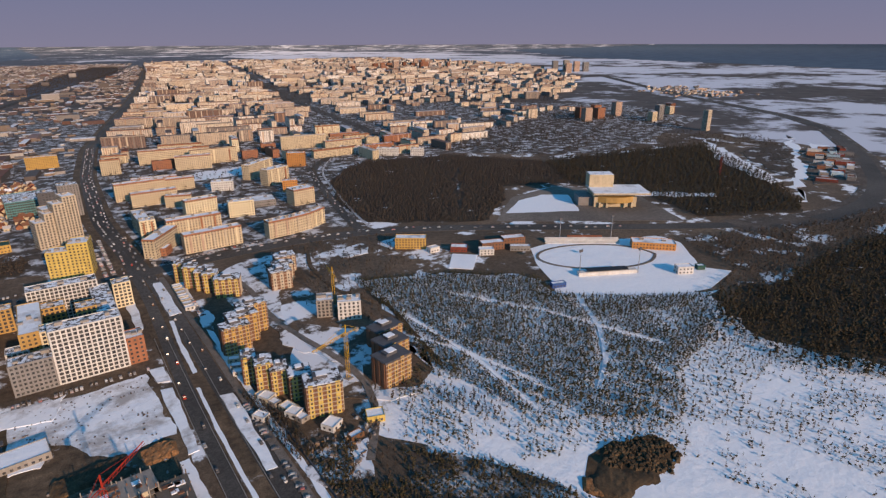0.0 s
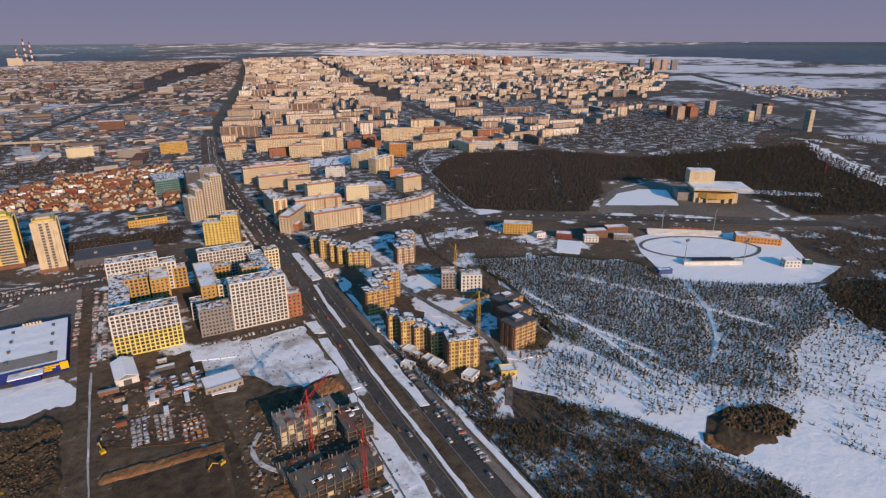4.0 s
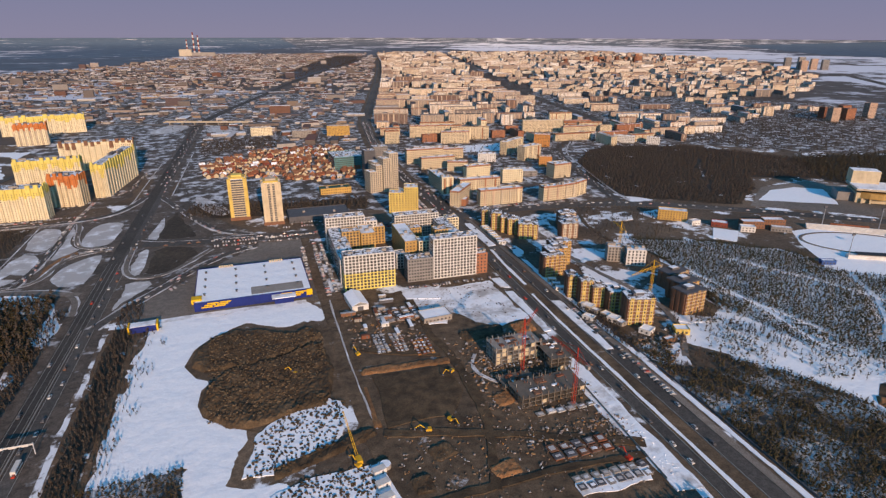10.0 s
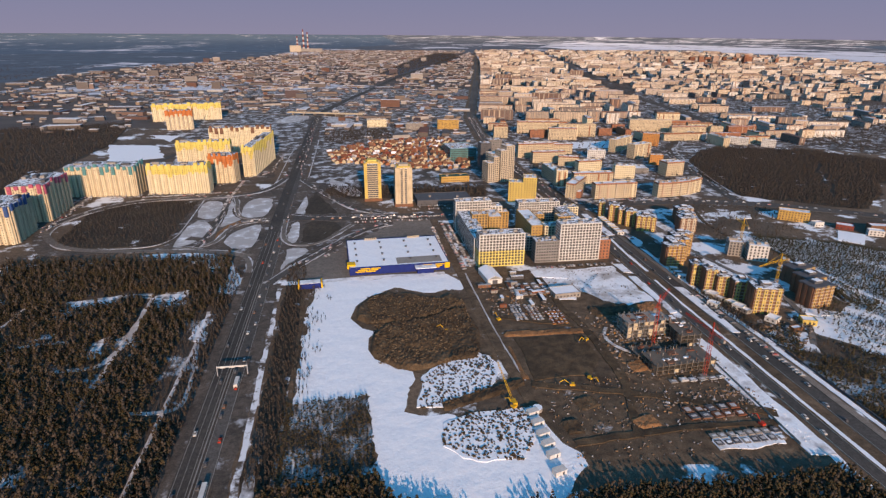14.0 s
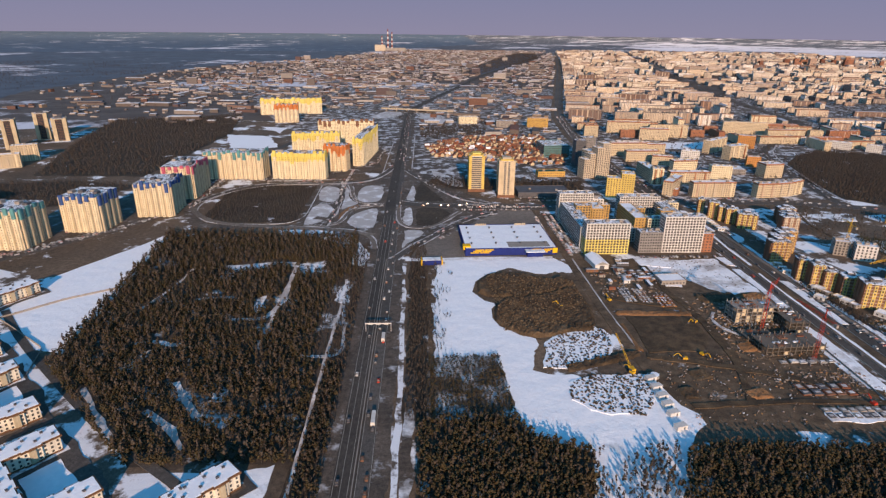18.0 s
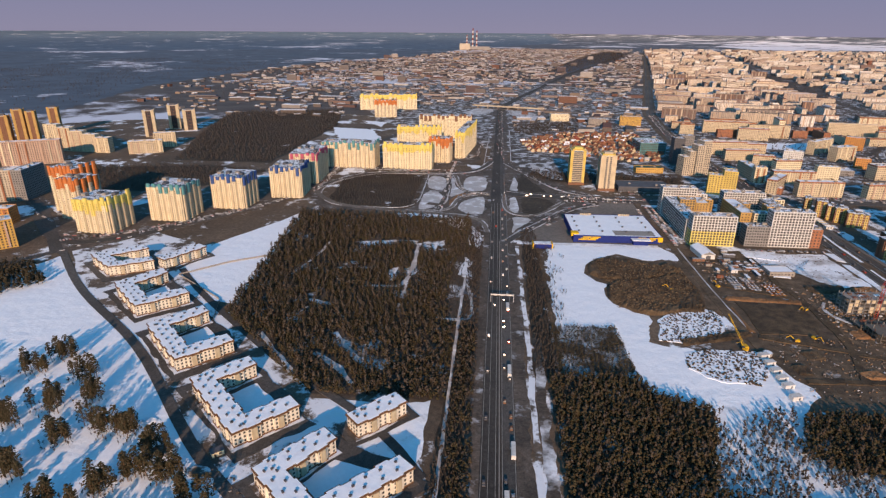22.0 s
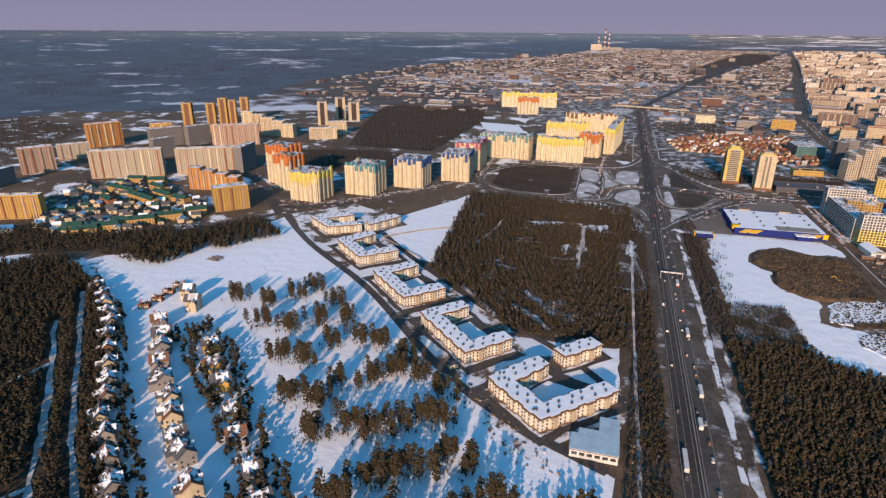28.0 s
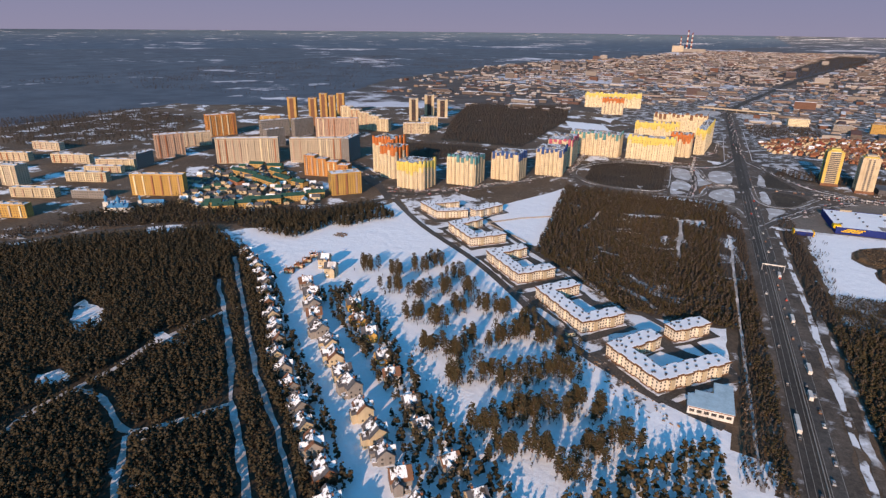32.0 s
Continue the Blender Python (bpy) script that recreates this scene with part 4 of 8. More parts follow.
wood("young_pines", *thin(scatter([(470, 20), (512, 53), (530, -40), (600, -100), (580, -118), (520, -84), (487, -62), (455, -15)], 3.4, 29, PATHS_Y), 0.55, 29), 5.6, "young", "pine_young", "young pines along the snowy path", 29, 0.4)
wood("bare_wood", *scatter(WOODS_E, 6.0, 17), 7, "far", "bare", "brown bare wood beyond the sports ground", 17)
wood("young_pines", *thin(scatter([(548, -8), (600, -100), (665, -62), (715, -52), (790, -5), (800, -60), (860, -240), (860, -330), (600, -330), (575, -140), (560, -60)], 3.5, 18), lambda a, b2: 0.66 + 0.005 * (b2 + 110) + 0.0012 * (a - 660), 18), 4.6, "young", "pine", "few young pines on the open snow", 18)
wood("bare_shrubs", *scatter(BRUSH, 3.2, 28, HOLES_M[1:]), 4, "bare", "bare", "grey-brown brushwood beside the highway", 28)
wood("bare_trees", *scatter(FOREST_M, 6.0, 19, HOLES_M), 9.5, "bare", "bare", "bare grey-brown trees among the pines", 19)
wood("bare_shrubs", *thin(scatter([(139, -140), (190, -137), (172, -176), (188, -192), (236, -198), (212, -213), (150, -221), (118, -208), (130, -172)], 2.5, 20), 0.55, 20, 0.045), 6.5, "bare", "bare", "bare shrubs on a snowy clearing", 20)
wood("park_wood", *scatter(HILL, 4.2, 8, [[(p[0] - 3.5, p[1]) for p in HILL_PATH] + [(p[0] + 3.5, p[1]) for p in HILL_PATH[::-1]]]), 5.6, "far", "bare", "grey-brown wooded hill in the city", 8)
wood("bare_wood", *thin(scatter([(1363, 478), (1500, 440), (1620, 335), (1720, 420), (1640, 600), (1400, 640), (1120, 560)], 9, 26), 0.75, 26), 7, "far", "bare", "brown open wood before the frozen plain", 26)
wood("park_wood", *scatter(FOREST_E, 6.5, 9), 9, "far", "pine_dark", "dark wood behind the theatre", 9)
wood("park_wood", *scatter(FOREST_NW, 6.5, 10), 7, "far", "bare", "grey-brown wood behind the towers", 10)
wood("park_wood", *scatter(FOREST_NW_NEAR, 5.5, 30), 6, "far", "bare", "grey-brown wood behind the towers", 30)
wood("park_wood", *scatter(PARK, 4.2, 11), 4, "far", "bare", "brown wooded plot", 11)
wood("bare_shrubs", *scatter(STRIP_E, 2.8, 12), 5, "bare", "bare", "brown bare shrubs along the highway", 12)
wood("bare_shrubs", *thin(scatter([(47, 146), (72, 144), (70, 60), (60, -34), (47, -36)], 3.0, 31), lambda a, b2: 0.95 - 0.045 * (a - 47), 31, 0.06), 3.6, "bare", "bare", "bare brush at the edge of the snow field", 31, 0.5)
wood("pine_forest", *thin(scatter([(-23, -146), (-10, -146), (-9, -330), (-22, -330)], 3.0, 74), 0.7, 74, 0.05), 6.0, "dense", "pine", "strip of pines between track and highway", 74)
wood("bare_shrubs", *scatter(STRIP_W, 2.8, 13), 5, "bare", "bare", "brown bare shrubs along the highway", 13)
wood("bare_shrubs", *scatter(COPSE_W, 5.0, 14), 9, "far", "pine_dark", "copse by the road", 14)
wood("bare_shrubs", *scatter(COPSE_V, 7.0, 25), 8, "far", "bare", "brown copse behind the village", 25)
wood("bare_shrubs", *scatter(COPSE_N, 5.0, 15), 8, "far", "bare", "brown copse behind the twin towers", 15)
WEST_BELT = [(-1600, 266), (-1547, 398), (-1460, 562), (-1191, 473), (-1060, 240), (-1183, 111), (-1315, 90)]
ROAD_BELT = [(-774, -177), (-693, -62), (-643, -80), (-539, -32), (-490, -54), (-629, -136), (-729, -185)]
wood("park_wood", *scatter(WEST_BELT, 10, 23), 10, "far", "bare", "dark bare wood behind the estate", 23)
wood("park_wood", *scatter(ROAD_BELT, 5.0, 24), 9, "far", "pine_dark", "dark trees between road and estate", 24)
wood("bare_shrubs", *scatter(VERGE_V, 5.0, 16), 7, "far", "bare", "brown shrubs along the road", 16)


# ---- apartment houses ----
def pane_grid(s, x0, y0, x1, y1, z0, floors, step=3.2, size=(1.5, 1.5), rise=3.0, seed=0, keep=1.0, proud=0.06):
    """Windows along one facade from (x0, y0) to (x1, y1), whose outer side lies to the right of that way."""
    ln = math.hypot(x1 - x0, y1 - y0)
    n = max(1, int(ln / step))
    tx, ty = (x1 - x0) / ln, (y1 - y0) / ln
    nx, ny = ty, -tx
    rng = random.Random(seed)
    for i in range(n):
        c = (i + 0.5) * ln / n
        for k in range(floors):
            if rng.random() > keep:
                continue
            zc = z0 + k * rise
            vs = []
            for off in (0.0, proud):
                for dx, dz in ((-size[0] / 2, 0), (size[0] / 2, 0), (size[0] / 2, size[1]), (-size[0] / 2, size[1])):
                    vs.append((x0 + tx * (c + dx) + nx * off, y0 + ty * (c + dx) + ny * off, zc + dz))
            s.add(vs, [(4, 5, 6, 7), (0, 1, 5, 4), (1, 2, 6, 5), (2, 3, 7, 6), (3, 0, 4, 7)])


def roof_sheds(parent, w, d, h, n, seed, mats=("concrete", "snow")):
    rng = random.Random(seed)
    for i in range(n):
        x = (i + 0.5) / n * w - w / 2 + rng.uniform(-1, 1)
        y = rng.uniform(-0.2, 0.2) * d
        s = Shape().box(x, y, h, rng.uniform(2.5, 5), rng.uniform(2.5, 4), rng.uniform(1.6, 2.8))
        part("roof_shed", s, mats[0], parent)


def slab(name, label, x, y, w, d, h, rot=0.0, wall="cream", roof="snow_dirty", band=None, base=None, sheds=3, floors=None, step=3.2, sides="fblr", win=(1.5, 1.5), seed=1, category="apartment house", z=0.0, balconies=0, group=""):
    """An upright apartment house: walls with a parapet, roof cover, windows, balconies and roof sheds. rot in degrees; w runs along local x and the front looks to local -y."""
    root = thing(name, pose(x, y, z, 0, 0, rot), label, category, group)
    s = Shape().box(0, 0, -0.5, w, d, h + 0.5)
    for bx, by, bw, bd in ((0, -d / 2 + 0.2, w, 0.4), (0, d / 2 - 0.2, w, 0.4), (-w / 2 + 0.2, 0, 0.4, d - 0.8), (w / 2 - 0.2, 0, 0.4, d - 0.8)):
        s.box(bx, by, h, bw, bd, 0.9)
    part("wall", s, wall, root)
    if band:
        s = Shape().box(0, 0, h - band[1], w + 0.12, d + 0.12, band[1] + 0.95)
        s.f, s.m = s.f[2:], s.m[2:]
        part("top_band", s, band[0], root)
    if base:
        s = Shape().box(0, 0, -0.5, w + 0.14, d + 0.14, base[1] + 0.5)
        s.f, s.m = s.f[2:], s.m[2:]
        part("base_wall", s, base[0], root)
    roof_ = part("roof", Shape().box(0, 0, h, w - 0.84, d - 0.84, 0.35), roof, root)
    floors = floors or int(h / 3.0)
    ws = Shape()
    a, b2 = w / 2 - 0.6, d / 2 - 0.6
    for side, p in (("f", (-a, -d / 2, a, -d / 2)), ("r", (w / 2, -b2, w / 2, b2)), ("b", (a, d / 2, -a, d / 2)), ("l", (-w / 2, b2, -w / 2, -b2))):
        if side in sides:
            pane_grid(ws, *p, 1.2, floors, step, win, h / floors * 0.985, seed, proud=0.1)
    if ws.f:
        part("glazing", ws, "glass", root, "", "stuff")
    if balconies:
        for i in range(balconies):
            bx = (i + 0.5) / balconies * w - w / 2
            part("balcony_column", Shape().box(bx, -d / 2 - 0.55, 1.0, 1.9, 1.1, h - 2.0), ("ivory", "brick", "pink", "pale")[(seed + i // 2) % 4], root)
    if sheds:
        roof_sheds(roof_, w, d, h, sheds, seed)
    return root


def tower_row(name, label, x, y, w, d, h, rot, cap, wall="cream", ribs=6, seed=3, side_ribs=4):
    """A tall apartment tower with rounded bay stacks on its front and side, whose tops are painted."""
    root = thing(name, pose(x, y, 0, 0, 0, rot), label, "apartment tower", "apartment towers along the street")
    part("wall", Shape().box(0, 0, -0.5, w, d, h + 0.5), wall, root)
    part("roof", Shape().box(0, 0, h + 0.2, w - 1, d - 1, 0.5), "roof_patchy", root)
    rng = random.Random(seed)
    deep = {"lemon": (9, 13, 18), "coral": (8, 12, 17)}.get(cap, (4, 7, 11))
    if cap in ("lemon", "coral"):
        band = Shape().box(0, 0, h - 12, w + 0.16, d + 0.16, 12.1)
        part("painted_top", band, cap, root, "painted upper storeys")
    for k in range(4):
        part("roof_shed", Shape().box((k - 1.5) * w / 4.2, rng.uniform(-0.2, 0.25) * d, h + 0.5, w * 0.12, d * 0.16, rng.uniform(2.0, 3.6)), "slate" if k % 2 else "concrete", root)

    def bay(px, py, bw, bd, along):
        top = h + rng.choice((0.4, 2.2, 4.2))
        pts = [(-bw / 2, 0), (-bw / 2 * 0.8, -bd * 0.8), (-bw * 0.2, -bd), (bw * 0.2, -bd), (bw / 2 * 0.8, -bd * 0.8), (bw / 2, 0)]
        if along:
            pts = [(-q, p) for p, q in pts]
        pts = [(px + p, py + q) for p, q in pts]
        ob = part("bay", Shape().prism(pts, 0.0, top), "ivory" if not along else wall, root)
        cpts = [((p - px) * 1.03 + px, (q - py) * 1.03 + py) for p, q in pts]
        part("painted_cap", Shape().prism(cpts, top - rng.choice(deep), top + 0.3), cap, ob)
        ws = Shape()
        p, q = pts[2], pts[3]
        pane_grid(ws, p[0], p[1], q[0], q[1], 1.5, int(h / 2.9) - 1, 2.0, (1.1, 1.2), 2.9, 1, proud=0.08)
        part("glazing", ws, "glass", ob, "", "stuff")

    for i in range(ribs):
        bay((i + 0.5) / ribs * w - w / 2, -d / 2, w / ribs * 0.62, 1.9, False)
    for i in range(side_ribs):
        bay(w / 2, (i + 0.5) / side_ribs * d - d / 2, d / side_ribs * 0.6, 1.6, True)
    ws = Shape()
    fl = int(h / 2.9) - 1
    for p in ((-w / 2 + 0.5, -d / 2, w / 2 - 0.5, -d / 2), (w / 2, -d / 2 + 0.5, w / 2, d / 2 - 0.5), (-w / 2, d / 2 - 0.5, -w / 2, -d / 2 + 0.5), (w / 2 - .5, d / 2, -w / 2 + .5, d / 2)):
        pane_grid(ws, *p, 1.5, fl, 3.0, (1.3, 1.4), 2.9, seed, proud=0.08)
    part("glazing", ws, "glass", root, "", "stuff")
    return root


ROW = "tall cream apartment tower with %s-topped bay stacks"
tower_row("apartment_tower", ROW % "yellow", -449, 150, 43, 42, 38, -4, "lemon", seed=1)
tower_row("apartment_tower", ROW % "green", -391, 202, 44, 44, 41, -2, "teal", seed=2)
tower_row("apartment_tower", ROW % "blue", -340, 258, 43, 44, 41, -2, "blue", seed=3)
tower_row("apartment_tower", ROW % "blue", -287, 320, 42, 52, 41, 4, "blue", seed=4, side_ribs=5)
tower_row("apartment_tower", ROW % "red", -287, 408, 40, 70, 44, 2, "rose", seed=5, ribs=5, side_ribs=7)
tower_row("apartment_tower", ROW % "red", -530, 218, 40, 36, 55, -14, "coral", "pale", seed=6)
tower_row("apartment_tower", ROW % "red", -506, 190, 30, 34, 48, -14, "coral", "pale", seed=16, ribs=4)
tower_row("apartment_tower", ROW % "green", -245, 502, 90, 36, 41, -4, "teal", seed=7, ribs=12)
tower_row("apartment_tower", ROW % "yellow", -147, 498, 80, 24, 40, -2, "lemon", "ivory", seed=8, ribs=9)
tower_row("apartment_tower", ROW % "red", -98, 556, 36, 30, 41, -6, "coral", seed=9, ribs=5)
tower_row("apartment_tower", ROW % "yellow", -58, 650, 17, 142, 46, -6.4, "lemon", "ivory", seed=10, ribs=3, side_ribs=13)
tower_row("apartment_tower", ROW % "yellow", -150, 668, 84, 22, 42, 4, "lemon", "ivory", seed=11, ribs=10)
tower_row("apartment_tower", ROW % "brown", -110, 790, 110, 22, 46, 4, "brown", "ivory", seed=12, ribs=12)
tower_row("apartment_tower", ROW % "yellow", -312, 1226, 160, 24, 40, 12, "lemon", "ivory", seed=13, ribs=12)
tower_row("apartment_tower", ROW % "orange", -292, 1075, 56, 22, 42, 8, "coral", "pale", seed=14, ribs=6)
# twin towers
def twin(x, y, dark, label):
    root = thing("twin_tower", pose(x, y, 0), label, "apartment tower", "twin towers")
    w, d, h = 21, 20, 51
    part("wall", Shape().box(0, 0, -0.5, w, d, h + 0.5), "slate" if dark else "cream", root)
    part("podium", Shape().box(0, 0, -0.4, w + 3, d + 3, 4.4), "brown", root)
    for sx in (-1, 1):
        for sy in (-1, 1):
            part("corner_bay", Shape().box(sx * (w / 2 - 1.4), sy * (d / 2 - 1.4), -0.3, 4.2, 4.2, h + 1.3), "amber" if dark else "cream", root)
    for k in range(17):
        for sy in (-1, 1):
            part("balcony", Shape().box(0, sy * (d / 2 + 0.35), 1.5 + k * 2.9, w - 6, 0.9, 1.1), "sand" if dark else "cream", root)
    if not dark:
        for px in (-5.4, 0, 5.4):
            part("pilaster", Shape().box(px, -d / 2 - 0.5, 0, 2.6, 1.5, h + 0.4), "cream", root)
        for px in (-2.7, 2.7):
            part("glazed_bay", Shape().box(px, -d / 2 - 0.3, 4, 2.8, 1.3, h - 5), "slate", root)
            for k in range(16):
                part("bay_sill", Shape().box(px, -d / 2 - 0.42, 4.4 + k * 2.9, 2.7, 1.3, 0.8), "cream", root)
    ws = Shape()
    for p in ((w / 2, -d / 2 + 3, w / 2, d / 2 - 3), (-w / 2, d / 2 - 3, -w / 2, -d / 2 + 3), (-w / 2 + 3, -d / 2, w / 2 - 3, -d / 2)):
        pane_grid(ws, *p, 1.4, 17, 3.2, (1.8, 1.6), 2.9, 1, proud=0.1)
    part("glazing", ws, "glass", root, "", "stuff")
    part("crown", Shape().box(0, 0, h, w - 3, d - 3, 2.6), "amber", root)
    part("crown_top", Shape().box(0, 0, h + 2.6, w - 9, d - 9, 2.2), "lemon" if dark else "pale", root)
    part("roof", Shape().box(0, 0, h + 0.02, w - 1, d - 1, 0.4), "snow_dirty", root)


twin(121, 424, True, "slim tower with dark balconies between yellow corners")
twin(160, 393, False, "slim cream tower with two dark glazed bay columns")
# window-grid quarter
slab("apartment_house", "white window-grid house with a yellow lower half", 236, 171, 46, 15, 33, 0, "white", base=("lemon", 16.5), seed=21, step=3.0, win=(2.25, 2.1), roof="roof_patchy")
slab("apartment_house", "white window-grid side wing", 219, 228, 15, 96, 24, 0, "white", seed=22, step=3.0, win=(2.25, 2.1), roof="roof_patchy")
slab("apartment_house", "white window-grid apartment house", 231, 285, 42, 15, 34, 0, "white", seed=23, step=3.0, win=(2.25, 2.1), roof="roof_patchy")
slab("apartment_house", "yellow and white window-grid house", 250, 262, 15, 30, 24, 0, "ochre", seed=24)
slab("apartment_house", "white window-grid house with a brown corner", 318, 175, 43, 15, 39, 0, "white", seed=25, step=3.0, win=(2.25, 2.1), roof="roof_patchy")
slab("apartment_house", "grey brick apartment house", 284, 174, 25, 14, 22, 0, "grey", seed=26, step=2.6, roof="roof_patchy")
slab("apartment_house", "low brown brick corner house", 345, 176, 12, 15, 20, 0, "brick", seed=27)
slab("apartment_house", "yellow and white window-grid house", 286, 235, 15, 60, 26, 0, "ochre", seed=28)
slab("apartment_house", "white window-grid apartment house", 310, 285, 50, 15, 30, 0, "white", seed=29, step=3.0, win=(2.25, 2.1), roof="roof_patchy")
slab("apartment_house", "white window-grid side wing", 335, 240, 14, 80, 24, 0, "white", seed=30, step=3.0, win=(2.25, 2.1), roof="roof_patchy")
for _i, (x, y, w, d, h) in enumerate(((258, 288, 16, 15, 26), (268, 286, 12, 13, 19), (240, 208, 20, 12, 20), (252, 216, 12, 16, 14), (232, 252, 18, 14, 28), (300, 206, 18, 14, 27), (312, 214, 12, 16, 20), (322, 232, 14, 14, 28), (352, 285, 14, 14, 22), (276, 208, 14, 12, 15), (300, 262, 18, 14, 22))):
    slab("terrace_block", ("white terraced block with a snowy roof", "yellow terraced block with a snowy roof")[_i % 3 == 1], x, y, w, d, h, 0, ("white", "ochre", "ivory")[_i % 3], "roof_patchy", seed=700 + _i, step=3.0, win=(2.1, 2.0), sheds=1, category="apartment house", group="terraced blocks of the quarter")
slab("apartment_house", "tall golden-yellow apartment house", 314, 392, 20, 18, 27, -14, "amber", seed=31)
slab("apartment_house", "tall golden-yellow apartment house", 332, 389, 18, 22, 34, -14, "amber", seed=32)
for i, (x, y, w, h) in enumerate(((302, 504, 12, 30), (312, 508, 12, 38), (322, 506, 12, 48), (333, 512, 14, 54), (320, 524, 30, 40))):
    slab("stepped_tower", "tall stepped beige tower with dark glazing", x, y, w, 20, h, 14, "pale", seed=33 + i, sheds=1, win=(1.8, 1.8))
# east of the avenue
def section(name, label, x, y, w, d, h, rot, wall, seed, group="", roof="roof_patchy"):
    """One stepped house section: brick panels between dark balcony stacks, ledges and a snowy broken roof."""
    root = thing(name, pose(x, y, 0, 0, 0, rot), label, "apartment house", group)
    r = random.Random(seed)
    part("wall", Shape().box(0, 0, -0.5, w, d, h + 0.5), "brown", root)
    n = max(2, int(w / 5))
    for i in range(n):
        bx = -w / 2 + (i + 0.5) * w / n
        part("brick_panel", Shape().box(bx, -d / 2 - 0.2, 0, w / n * 0.52, 0.7, h + r.choice((0.4, 1.2))), wall, root)
    for i in range(max(2, int(d / 5))):
        by = -d / 2 + (i + 0.5) * d / max(2, int(d / 5))
        for sx in (-1, 1):
            # west panels brown, not the wall colour: that side's shade is painted in
            part("side_panel", Shape().box(sx * (w / 2 + 0.2), by, 0, 0.7, 2.8, h + 0.4), "brown" if sx < 0 else "pale", root)
    for k in range(int(h / 3)):
        part("ledge", Shape().box(0, -d / 2 - 0.25, k * 3.0 + 2.8, w - 0.4, 0.9, 0.35), "pale", root)
    part("cornice", Shape().box(0, 0, h, w + 1.2, d + 1.2, 0.5), "slate", root)
    part("roof", Shape().box(0, 0, h + 0.5, w + 0.4, d + 0.4, 0.4), roof, root)
    part("roof_block", Shape().box(r.uniform(-2, 2), 1, h + 0.9, w * 0.4, d * 0.4, 2.0), "slate", root)
    part("roof_block_snow", Shape().box(0, 1, h + 2.9, w * 0.3, d * 0.36, 0.3), "snow", root)
    ws = Shape()
    pane_grid(ws, -w / 2, -d / 2 - 0.56, w / 2, -d / 2 - 0.56, 1.0, int(h / 3), w / n, (1.1, 1.5), 3.0, seed, 0.9)
    part("glazing", ws, "glass", root, "", "stuff")


YB = "stepped yellow brick house with dark balconies"
for i, a in enumerate(((403, 99, 9, 12, 20), (408, 84, 11, 13, 21), (415, 76, 11, 12, 18), (424, 63, 14, 13, 18), (430, 40, 22, 16, 22))):
    section("stepped_house", YB, *a, -14, "amber", 40 + i, "stepped houses by the avenue")
for i, a in enumerate(((408, 146, 20, 12, 21), (417, 158, 22, 12, 23), (428, 170, 22, 12, 24))):
    section("stepped_house", "orange brick house with snowy terraces", *a, 0, "yellow", 50 + i, "stepped houses by the avenue")
for i, a in enumerate(((405, 313, 8, 12, 18), (411, 292, 12, 12, 20), (417, 280, 10, 12, 18), (423, 270, 13, 12, 18), (433, 252, 22, 14, 17))):
    section("stepped_house", YB, *a, -22, "amber", 60 + i, "stepped houses by the avenue")
for i, a in enumerate(((478, 241, 19, 14, 17), (487, 258, 19, 14, 16), (497, 280, 20, 14, 16))):
    section("stepped_house", "white and yellow stepped brick house", *a, -8, "pale", 70 + i, "stepped houses by the avenue")
slab("unfinished_house", "unfinished white panel house", 502, 147, 19, 14, 16, -24, "white", seed=80, win=(1.6, 2.0))
slab("unfinished_house", "unfinished grey concrete house", 488, 164, 14, 16, 15, -24, "concrete", seed=81, win=(1.8, 2.0))
for i, a in enumerate(((482, 44, 22, 16, 19), (494, 66, 22, 16, 17), (503, 90, 24, 14, 15))):
    section("unfinished_house", "unfinished yellow brick house with open floors", *a, 8, "ochre", 85 + i, roof="slate")
for x, y, w in ((412, 78, 8), (420, 52, 8), (434, 28, 10), (402, 60, 6)):
    slab("garage", "low garage with a snowy roof", x - 8, y - 8, w, 9, 3.2, 30, "white", "snow_clean", sheds=0, floors=1, category="garage")
# blocks on the west side of the avenue
slab("office_block", "glazed grey-green office block with a flat roof", 291, 692, 48, 58, 20, 4, "teal", roof="roof_patchy", seed=120, step=2.6, win=(2.1, 2.2), category="office")
slab("apartment_house", "tall dark apartment tower beside the avenue", 315, 592, 18, 18, 44, 4, "slate", roof="roof_patchy", seed=121, sheds=1)
slab("apartment_house", "tall grey apartment tower beside the avenue", 340, 632, 24, 18, 42, 4, "grey", roof="roof_patchy", seed=122, sheds=1)
slab("terrace_block", "low yellow terraced house with a green roof", 250, 514, 44, 18, 8, 3, "yellow", roof="green", seed=123, sheds=2)
slab("market_hall", "wide dark flat-roofed hall by the street", 214, 401, 74, 38, 7, 1, "slate", roof="slate", seed=124, sheds=2, floors=1, category="hall")
slab("apartment_house", "white block beyond the village", 157, 1066, 46, 20, 17, 4, "ivory", roof="roof_patchy", seed=125)
slab("apartment_house", "grey block beyond the village", 242, 1012, 42, 20, 15, 2, "concrete", roof="roof_patchy", seed=126)
slab("apartment_house", "yellow block beyond the village", 323, 1016, 50, 16, 21, -4, "yellow", roof="roof_patchy", seed=127)
